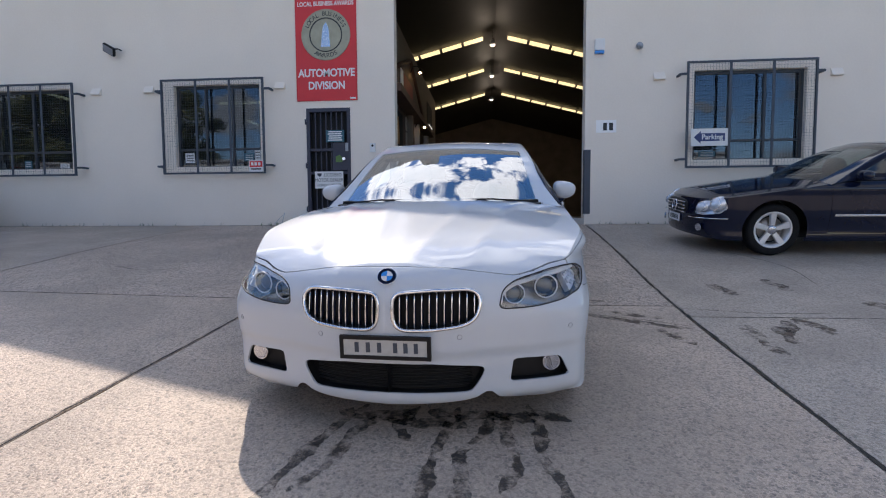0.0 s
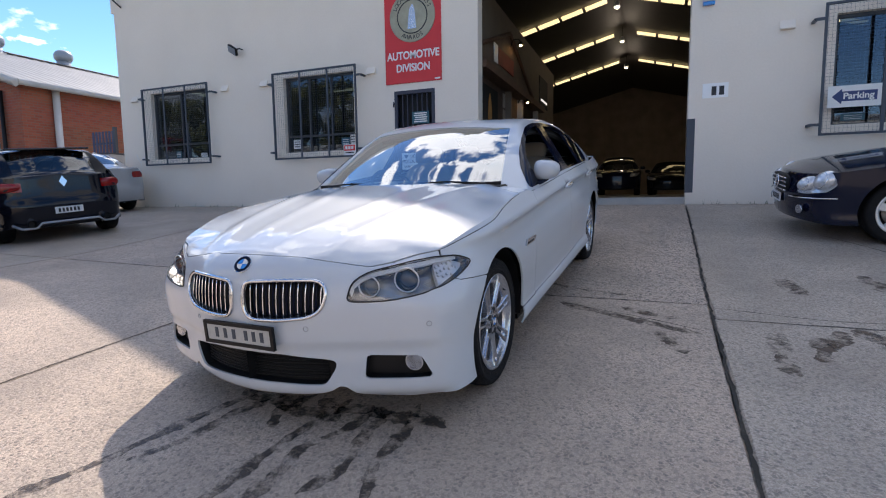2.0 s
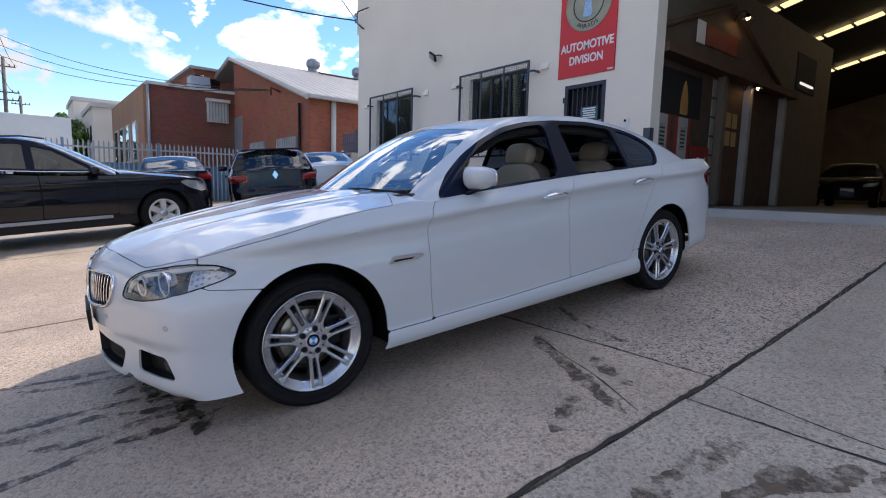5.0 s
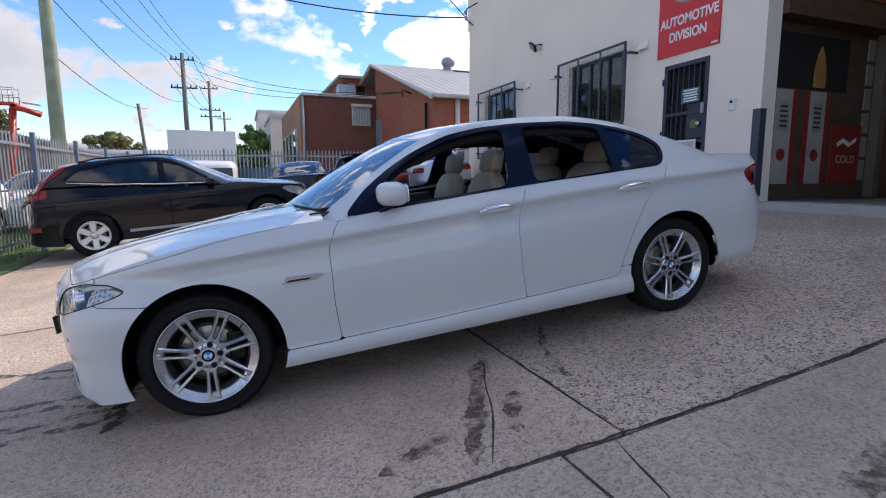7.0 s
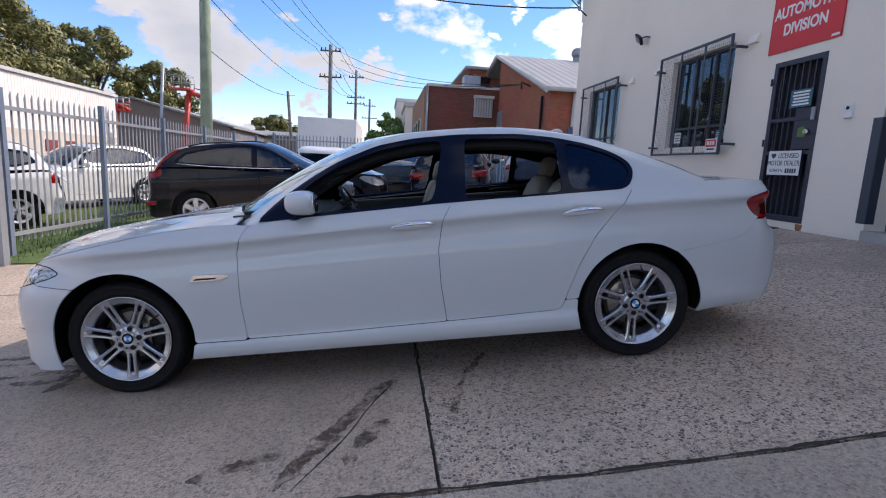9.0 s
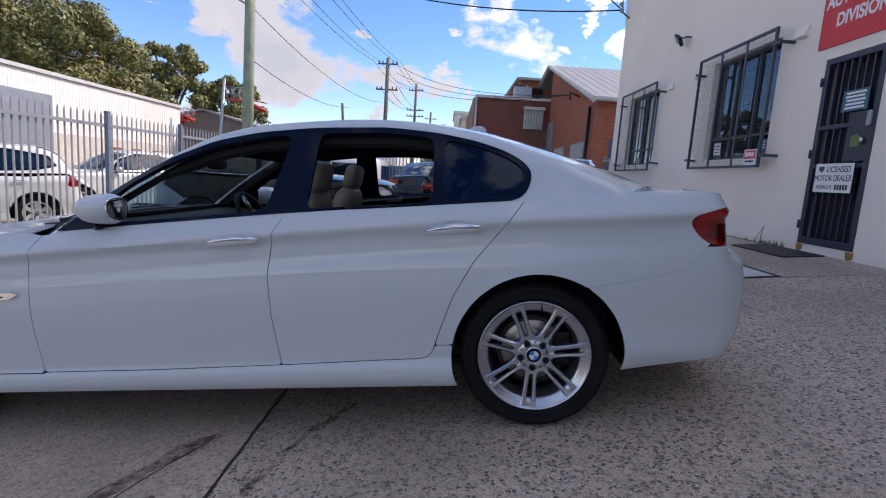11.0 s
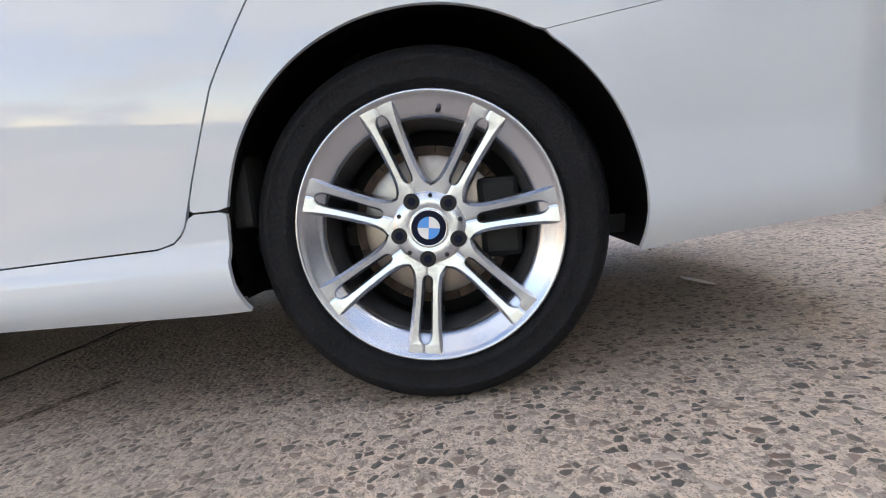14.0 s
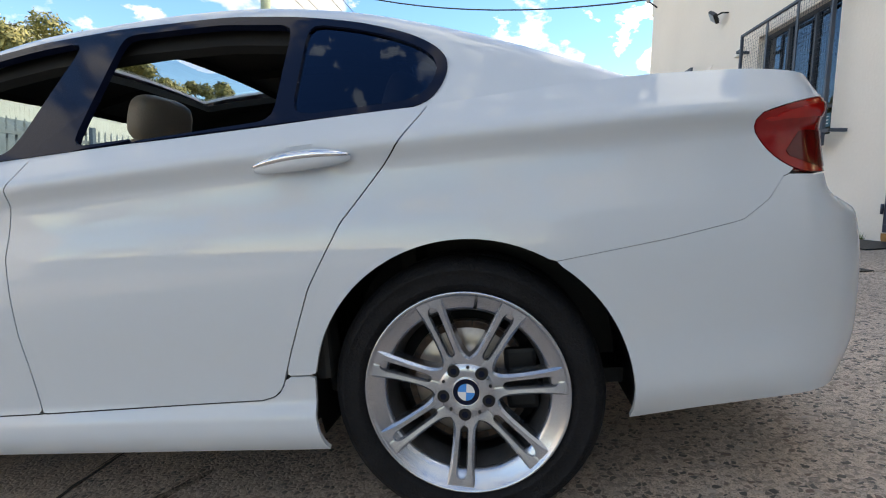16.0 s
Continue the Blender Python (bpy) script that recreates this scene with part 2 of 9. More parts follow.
def pydata(name, verts, faces, mat, parent=None, label="", smooth=False):
    me = bpy.data.meshes.new(name)
    me.from_pydata([tuple(map(float, v)) for v in verts], [], [tuple(map(int, f)) for f in faces])
    me.validate()
    return link(name, me, mat, parent, label, smooth)


def thing(name, m, label, category, group="", kind=""):
    e = new(name)
    e.matrix_world = m
    return tagged(e, label, category, group, kind)


def add_box(bm, x0, x1, y0, y1, z0, z1, bevel=0.0, m=None):
    sub = bmesh.new()
    vs = [sub.verts.new((x, y, z)) for x in (x0, x1) for y in (y0, y1) for z in (z0, z1)]
    for f in ((0, 1, 3, 2), (4, 6, 7, 5), (0, 4, 5, 1), (2, 3, 7, 6), (0, 2, 6, 4), (1, 5, 7, 3)):
        sub.faces.new([vs[i] for i in f])
    if bevel:
        bmesh.ops.bevel(sub, geom=sub.edges[:], offset=bevel, segments=2, affect="EDGES", profile=0.6)
    if m is not None:
        bmesh.ops.transform(sub, matrix=m, verts=sub.verts)
    return merge(bm, sub)


def merge(bm, sub):
    table = {v: bm.verts.new(v.co) for v in sub.verts}
    for f in sub.faces:
        try:
            q = bm.faces.new([table[v] for v in f.verts])
            q.smooth = f.smooth
        except ValueError:
            pass
    sub.free()
    return bm


def box(name, x0, x1, y0, y1, z0, z1, mat, parent=None, label="", bevel=0.0, m=None):
    return part(name, add_box(bmesh.new(), x0, x1, y0, y1, z0, z1, bevel, m), mat, parent, label)


def add_tube(bm, a, b, r0, r1=None, seg=10, caps=True):
    """A tapered round bar from a to b."""
    a, b = Vector(a), Vector(b)
    r1 = r0 if r1 is None else r1
    turn = (b - a).to_track_quat("Z", "Y").to_matrix()
    rings = []
    for p, r in ((a, r0), (b, r1)):
        rings.append([bm.verts.new(p + turn @ Vector((r * math.cos(i * 2 * math.pi / seg), r * math.sin(i * 2 * math.pi / seg), 0))) for i in range(seg)])
    for i in range(seg):
        f = bm.faces.new((rings[0][i], rings[0][(i + 1) % seg], rings[1][(i + 1) % seg], rings[1][i]))
        f.smooth = True
    if caps:
        bm.faces.new(rings[0][::-1])
        bm.faces.new(rings[1])
    return bm


def add_path(bm, pts, r, seg=8, closed=False, flat=1.0):
    """A bar swept along points."""
    pts = [Vector(p) for p in pts]
    rings, n = [], len(pts)
    for i, p in enumerate(pts):
        q0 = pts[i - 1] if i or closed else p
        q1 = pts[(i + 1) % n] if i < n - 1 or closed else p
        d = (q1 - q0).normalized()
        if rings:
            s = (s - d * s.dot(d)).normalized()
        else:
            s = d.cross(Vector((0, 0, 1)) if abs(d.z) < 0.95 else Vector((0, 1, 0))).normalized()
        t = s.cross(d)
        rings.append([bm.verts.new(p + r * (math.cos(k * 2 * math.pi / seg) * s + flat * math.sin(k * 2 * math.pi / seg) * t)) for k in range(seg)])
    for i in range(n if closed else n - 1):
        a, b = rings[i], rings[(i + 1) % n]
        for k in range(seg):
            f = bm.faces.new((a[k], a[(k + 1) % seg], b[(k + 1) % seg], b[k]))
            f.smooth = True
    if not closed:
        bm.faces.new(rings[0][::-1])
        bm.faces.new(rings[-1])
    return bm


def add_lathe(bm, profile, seg=48, axis=0):
    """Turns (radius, along) points round the local x axis."""
    rings = [[bm.verts.new((a, r * math.cos(k * 2 * math.pi / seg), r * math.sin(k * 2 * math.pi / seg))) for k in range(seg)] for r, a in profile]
    for p, q in zip(rings, rings[1:]):
        for k in range(seg):
            f = bm.faces.new((p[k], p[(k + 1) % seg], q[(k + 1) % seg], q[k]))
            f.smooth = True
    return bm


def add_prism(bm, outline, depth, place):
    """A plate: an outline of (a, b) raised by depth; place maps (a, b, h) to a point."""
    lo = [bm.verts.new(place(a, b, 0)) for a, b in outline]
    hi = [bm.verts.new(place(a, b, depth)) for a, b in outline]
    bm.faces.new(lo[::-1])
    bm.faces.new(hi)
    n = len(outline)
    for i in range(n):
        bm.faces.new((lo[i], lo[(i + 1) % n], hi[(i + 1) % n], hi[i]))
    return bm


def add_wall(bm, cuts, holes, thick):
    """A wall face in (a, z) with rectangular holes, given thickness; returns the bmesh in (a, depth, z)."""
    (a0, a1), (z0, z1) = cuts
    xs = sorted({a0, a1, *(v for h in holes for v in h[:2])})
    zs = sorted({z0, z1, *(v for h in holes for v in h[2:])})
    verts = {(x, z): bm.verts.new((x, 0, z)) for x in xs for z in zs}
    faces = []
    for x, x2 in zip(xs, xs[1:]):
        for z, z2 in zip(zs, zs[1:]):
            mx, mz = (x + x2) / 2, (z + z2) / 2
            if not any(h[0] < mx < h[1] and h[2] < mz < h[3] for h in holes):
                faces.append(bm.faces.new((verts[x, z], verts[x2, z], verts[x2, z2], verts[x, z2])))
    for v in [v for v in bm.verts if not v.link_faces]:
        bm.verts.remove(v)
    made = bmesh.ops.extrude_face_region(bm, geom=faces)
    bmesh.ops.translate(bm, vec=(0, thick, 0), verts=[v for v in made["geom"] if isinstance(v, bmesh.types.BMVert)])
    bmesh.ops.recalc_face_normals(bm, faces=bm.faces)
    return bm


def pchip(points):
    """A smooth curve through (x, y) points that doesn't overshoot."""
    xs, ys = np.array([p[0] for p in points], float), np.array([p[1] for p in points], float)
    h, d = np.diff(xs), np.diff(ys) / np.diff(xs)
    m = np.zeros_like(ys)
    m[0], m[-1] = d[0], d[-1]
    for i in range(1, len(xs) - 1):
        if d[i - 1] * d[i] > 0:
            w1, w2 = 2 * h[i] + h[i - 1], h[i] + 2 * h[i - 1]
            m[i] = (w1 + w2) / (w1 / d[i - 1] + w2 / d[i])

    def f(x):
        x = np.clip(np.asarray(x, float), xs[0], xs[-1])
        i = np.clip(np.searchsorted(xs, x) - 1, 0, len(xs) - 2)
        t = (x - xs[i]) / h[i]
        return (ys[i] * (1 + 2 * t) * (1 - t) ** 2 + h[i] * m[i] * t * (1 - t) ** 2 + ys[i + 1] * t * t * (3 - 2 * t) - h[i] * m[i + 1] * t * t * (1 - t))
    return f


def inside(poly, a, b):
    """Signed distance to a polygon, positive inside."""
    a, b = np.asarray(a, float), np.asarray(b, float)
    dist, odd = np.full(a.shape, 1e9), np.zeros(a.shape, bool)
    for (x0, y0), (x1, y1) in zip(poly, [*poly[1:], poly[0]]):
        ex, ey = x1 - x0, y1 - y0
        t = np.clip(((a - x0) * ex + (b - y0) * ey) / (ex * ex + ey * ey), 0, 1)
        dist = np.minimum(dist, np.hypot(a - x0 - t * ex, b - y0 - t * ey))
        hit = ((y0 > b) != (y1 > b)) & (a < (x1 - x0) * (b - y0) / (y1 - y0 + 1e-12) + x0)
        odd ^= hit
    return np.where(odd, dist, -dist)


def grid_normals(P):
    du, dv = np.gradient(P, axis=0), np.gradient(P, axis=1)
    n = np.cross(du, dv)
    return n / (np.linalg.norm(n, axis=2, keepdims=True) + 1e-9)


def patch(name, P, keep, mat, parent=None, label="", flange=0.010, shift=0.0, mirror=False, N=None):
    """The part of a grid surface where keep > 0, cut cleanly along keep = 0, with a turned-in edge."""
    ni, nj = P.shape[:2]
    N = grid_normals(P) if N is None else N
    Q = P + N * shift
    verts, norms, index, cutix, faces = [], [], {}, {}, []

    def at(i, j):
        k = i * nj + j
        if k not in index:
            index[k] = len(verts)
            verts.append(Q[i, j])
            norms.append(N[i, j])
        return index[k]

    def cut(i, j, i2, j2):
        k = tuple(sorted((i * nj + j, i2 * nj + j2)))
        if k not in cutix:
            f0, f1 = keep[i, j], keep[i2, j2]
            t = f0 / (f0 - f1)
            cutix[k] = len(verts)
            verts.append(Q[i, j] * (1 - t) + Q[i2, j2] * t)
            norms.append(N[i, j] * (1 - t) + N[i2, j2] * t)
        return cutix[k]

    pos = keep > 0
    count = pos[:-1, :-1].astype(int) + pos[1:, :-1] + pos[1:, 1:] + pos[:-1, 1:]
    for i, j in np.argwhere(count > 0):
        c = ((i, j), (i + 1, j), (i + 1, j + 1), (i, j + 1))
        if count[i, j] == 4:
            faces.append([at(*q) for q in c])
            continue
        poly = []
        for p, q in zip(c, c[1:] + c[:1]):
            if pos[p]:
                poly.append(at(*p))
            if pos[p] != pos[q]:
                poly.append(cut(*p, *q))
        if len(poly) > 2:
            faces.append(poly)
    if not faces:
        return None
    f = faces[len(faces) // 2]
    if np.dot(np.cross(verts[f[1]] - verts[f[0]], verts[f[2]] - verts[f[0]]), norms[f[0]]) < 0:
        faces = [q[::-1] for q in faces]
    if flange:
        edges = {}
        for f in faces:
            for a, b in zip(f, f[1:] + f[:1]):
                edges[(a, b)] = True
        rim = {}
        for a, b in [e for e in edges if (e[1], e[0]) not in edges]:
            for v in (a, b):
                if v not in rim:
                    rim[v] = len(verts)
                    verts.append(verts[v] - norms[v] * flange)
                    norms.append(norms[v])
            faces.append([b, a, rim[a], rim[b]])
    if not faces:
        return None
    verts = [np.array(v) for v in verts]
    if mirror:
        verts = [v * np.array((-1, 1, 1)) for v in verts]
        faces = [f[::-1] for f in faces]
    ob = pydata(name, verts, faces, mat, parent, label, True)
    ob.data.set_sharp_from_angle(angle=radians(38))
    return ob

# ---- ground ----
FACADE = 9.87
ground_height = pchip([(-400, -2.4), (-60, -1.8), (-20, -1.55), (-6, -1.36), (0, -1.18), (2.3, -1.0), (4.6, -0.81), (5.9, -0.65), (6.7, -0.53), (9.87, -0.17), (11.5, -0.06), (16, -0.3), (60, -0.5), (400, -1.0)])


def ground_z(x, y=None):
    rise = min(0.22, max(0.0, 0.022 * (-x - 0.5))) * min(1, max(0, (9.0 - y) / 5))
    return float(ground_height(y)) + rise


gx = [-400, -120, -60, -40, -30, -22, -16, -12.5, -10.5, -8, -6, -4, -2, -0.5, 5, 12, 20, 40, 120, 400]
gy = [-400, -120, -60, -30, -20, -14, -10, -6, -4, -2, 0, 1, 2, 3, 4, 5, 6, 7, 8, 9, 9.9, 12, 20, 40, 120, 400]
gv = [(x, y, ground_z(x, y) - 0.06) for x in gx for y in gy]
ny = len(gy)
gf = [(i * ny + j, (i + 1) * ny + j, (i + 1) * ny + j + 1, i * ny + j + 1) for i in range(len(gx) - 1) for j in range(ny - 1)]
M_asphalt = material("worn_ground", (0.13, 0.12, 0.11), 0.9, var=0.2, scale=0.6, bump=0.5, fine=50)
ground = tagged(pydata("ground", gv, gf, M_asphalt), "worn grey ground under and around the yard", "ground", kind="structure")

yard = thing("pavement", Matrix(), "old exposed-aggregate concrete yard slabs with open joints", "pavement", kind="structure")


def lean(x, y):
    return x + 0.03 * (y - 2.1)


def slab(x0, x1, y0, y1, gap=0.008):
    """One concrete slab that follows the fall of the yard, with softened edges."""
    n = max(2, int((y1 - y0) / 0.25))
    rng = random.Random(int(x0 * 31 + y0 * 7))
    bm = bmesh.new()
    rows = []
    for k in range(n + 1):
        y = y0 + gap + (y1 - y0 - 2 * gap) * k / n
        wob = [rng.uniform(-0.006, 0.006) for _ in range(2)]
        xa, xb = lean(x0, y) + gap + wob[0], lean(x1, y) - gap + wob[1]
        za, zb = ground_z(xa, y), ground_z(xb, y)
        nx = 14
        top = [(xa + 0.012 + (xb - xa - 0.024) * j / nx) for j in range(nx + 1)]
        prof = [(xa, za - 0.08), (xa, za - 0.012), *[(x, ground_z(x, y)) for x in top], (xb, zb - 0.012), (xb, zb - 0.08)]
        rows.append([bm.verts.new((x, y, z)) for x, z in prof])
    for a, b in zip(rows, rows[1:]):
        for q in range(len(a) - 1):
            bm.faces.new((a[q], b[q], b[q + 1], a[q + 1]))
    bm.faces.new(rows[0])
    bm.faces.new(rows[-1][::-1])
    bmesh.ops.recalc_face_normals(bm, faces=bm.faces)
    return part("concrete_slab", bm, M_concrete_grey if x0 > 1.5 or x1 < -5 else M_concrete_dark if y0 > 4 else M_concrete, yard)


for xa, xb in ((-13.4, -9.6), (-9.6, -5.85), (-5.85, -2.12), (-2.12, 1.575), (1.575, 5.3), (5.3, 9.0), (9.0, 13)):
    ys = (-6.0, -0.6, 4.62, 9.83) if xa != 1.575 else (-6.0, -0.1, 4.3, 9.83)
    for ya, yb in zip(ys, ys[1:]):
        slab(xa, xb, ya, yb)

# ---- the workshop building ----
SHED_L, SHED_R, DOOR_L, DOOR_R, DOOR_TOP = -11.4, 12.0, -1.80, 1.80, 4.35
WINDOWS = [(-10.32, -8.52, 0.98, 2.62), (-6.28, -4.5, 0.98, 2.62), (3.75, 5.7, 0.98, 2.62)]
PDOOR = (-3.56, -2.68, -0.08, 2.11)
THICK = 0.28
bm = add_wall(bmesh.new(), ((SHED_L, SHED_R), (-0.4, 4.7)), [*WINDOWS, PDOOR, (DOOR_L, DOOR_R, -0.4, DOOR_TOP)], THICK)
# Unseen top edge, fitted to the yard's shadow line; raised block added for shade.
gable = [(SHED_L, 4.7), (SHED_R, 4.7), (SHED_R, 4.9), (0.5, 7.0), (-1.6, 7.6), (-1.8, 8.9), (-2.6, 8.9), (-2.75, 7.6), (-7.8, 5.77), (SHED_L, 5.72)]
add_prism(bm, gable, THICK, lambda a, b, h: (a, h, b))
bmesh.ops.translate(bm, vec=(0, FACADE, 0), verts=bm.verts)
bmesh.ops.recalc_face_normals(bm, faces=bm.faces)
wall_front = tagged(part("wall_front", bm, M_wall), "cream painted rendered front wall of a workshop", "wall", kind="structure")

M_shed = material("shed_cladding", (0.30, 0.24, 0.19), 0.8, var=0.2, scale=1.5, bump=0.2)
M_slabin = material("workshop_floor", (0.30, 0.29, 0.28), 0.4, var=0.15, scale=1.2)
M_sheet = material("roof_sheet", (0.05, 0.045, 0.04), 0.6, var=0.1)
SHED_BACK = 36.0
tagged(box("floor", SHED_L + 0.01, SHED_R - 0.01, FACADE + 0.06, SHED_BACK, -0.3, -0.07, M_slabin), "smooth grey concrete workshop floor", "floor", kind="structure")
tagged(box("wall_left", SHED_L, SHED_L + THICK, FACADE + THICK, SHED_BACK + 0.1, -0.3, 3.70, M_wall), "cream side wall of the workshop", "wall", kind="structure")
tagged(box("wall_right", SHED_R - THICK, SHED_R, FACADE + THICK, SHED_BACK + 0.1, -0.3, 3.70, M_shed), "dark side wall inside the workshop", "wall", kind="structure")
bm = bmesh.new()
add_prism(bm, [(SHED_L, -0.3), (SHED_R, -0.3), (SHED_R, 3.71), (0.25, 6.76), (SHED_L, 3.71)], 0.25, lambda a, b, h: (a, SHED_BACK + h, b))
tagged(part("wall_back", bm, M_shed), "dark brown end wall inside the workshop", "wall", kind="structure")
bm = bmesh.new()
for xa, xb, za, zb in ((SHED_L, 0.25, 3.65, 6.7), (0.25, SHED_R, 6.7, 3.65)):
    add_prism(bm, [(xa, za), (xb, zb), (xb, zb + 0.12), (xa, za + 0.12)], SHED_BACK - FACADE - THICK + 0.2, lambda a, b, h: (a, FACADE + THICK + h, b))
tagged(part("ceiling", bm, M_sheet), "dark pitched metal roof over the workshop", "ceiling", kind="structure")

# ---- the white saloon ----
CAR_O, CAR_U, CAR_V, CAR_W = Vector((-0.390, 3.018, -0.965)), Vector((0.057, 0.9925, 0.1068)), Vector((0.9984, -0.0569, 0)), None
CAR_W = CAR_V.cross(CAR_U).normalized()
car_pose = Matrix(((CAR_V.x, CAR_U.x, CAR_W.x, CAR_O.x), (CAR_V.y, CAR_U.y, CAR_W.y, CAR_O.y), (CAR_V.z, CAR_U.z, CAR_W.z, CAR_O.z), (0, 0, 0, 1)))


def spline(points, n):
    """n points at even steps along a smooth curve through the points."""
    p = np.array(points, float)
    p = np.vstack([2 * p[0] - p[1], p, 2 * p[-1] - p[-2]])
    out = []
    for i in range(1, len(p) - 2):
        for t in np.linspace(0, 1, 24, endpoint=False):
            a, b, c, d = p[i - 1:i + 3]
            out.append(0.5 * (2 * b + (c - a) * t + (2 * a - 5 * b + 4 * c - d) * t * t + (3 * b - a - 3 * c + d) * t ** 3))
    out.append(p[-2])
    out = np.array(out)
    run = np.r_[0, np.cumsum(np.linalg.norm(np.diff(out, axis=0), axis=1))]
    s = np.linspace(0, run[-1], n)
    return np.stack([np.interp(s, run, out[:, k]) for k in range(out.shape[1])], 1), s


def shell(spec, ni=380, side=58, cap=26):
    """The lower body of a car, half of it: rows run round the plan from nose to tail, columns from sill to centre line.
    Returns the points as (v, u, w), the run along the plan, and which columns are the upper cap."""
    plan, run = spline(spec["plan"], ni)            # (u, v)
    plan[:, 1] = np.maximum(plan[:, 1], 0)
    tang = np.gradient(plan, axis=0)
    tang /= np.linalg.norm(tang, axis=1, keepdims=True) + 1e-9
    nu, nv = -tang[:, 1], tang[:, 0]                # outward
    sm = lambda x, a, b: (lambda t: t * t * (3 - 2 * t))(np.clip((x - a) / (b - a), 0, 1))
    wf, wr = sm(-nu, 0.35, 0.9), sm(nu, 0.35, 0.9)
    ws = 1 - wf - wr
    u = plan[:, 0]
    low, edge, crown, crease = spec["low"](run, u), spec["edge"](u), spec["crown"](u), spec["crease"](u)
    P = np.zeros((ni, side + cap, 3))
    for j in range(side):
        t = j / (side - 1)
        w = low + (edge - low) * t
        # heights relative to the shoulder crease, so that it runs up along the car
        rel = np.where(w < crease, w / crease * 0.88, 0.88 + (w - crease))
        if "taper" in spec:
            ends = np.clip((abs(u - 1.49) - 1.72) / 0.15, 0, 1)
            rel = rel * (1 - ends) + np.maximum(rel, 0.43) * ends
        d = ws * spec["d_side"](rel) + wf * spec["d_front"](w) + wr * spec["d_rear"](w)
        if "taper" in spec:
            d = d + spec["taper"](u, w)
        P[:, j] = np.stack([plan[:, 1] - nv * d, u - nu * d, w], 1)
    if "tuck" in spec:
        P[:, :side, 0] -= spec["tuck"](P[:, :side, 1], P[:, :side, 2])
    P[:, :side, 0] = np.maximum(P[:, :side, 0], 0)
    if "taper" in spec:                                          # round off the corner over the lamps
        a = np.clip((np.arange(ni) - 22) / 12, 0, 1) * np.clip((96 - np.arange(ni)) / 14, 0, 1)
        b = np.clip((np.arange(side) - 34) / 16, 0, 1)
        k_ = (0.5 * a[:, None] * b[None, :])[1:-1, :, None]
        for _ in range(50):
            P[1:-1, :side] += k_ * ((P[:-2, :side] + P[2:, :side]) / 2 - P[1:-1, :side])
    ve, ue, we = P[:, side - 1, 0], P[:, side - 1, 1].copy(), P[:, side - 1, 2]
    even = np.maximum.accumulate(ue)                            # rows never run back over one another
    for _ in range(60 if "taper" in spec else 0):
        even[1:-1] = 0.5 * even[1:-1] + 0.25 * (even[:-2] + even[2:])
    for k in range(cap):
        t = 1 - ((k + 1) / cap)
        t = t if k < cap - 1 else 0.0
        v = ve * t
        crown = spec["crown"](ue if "taper" in spec else u)
        rise = (crown - we) * (1 - t ** spec.get("round", 2.3)) * np.clip(ve / 0.25, 0, 1)
        P[:, side + k] = np.stack([v, even * (1 - t ** 6) + ue * t ** 6, we + rise], 1)
    S = np.repeat(run[:, None], side + cap, 1)
    capped = np.zeros((ni, side + cap), bool)
    capped[:, side - 1:] = True
    return P, S, capped


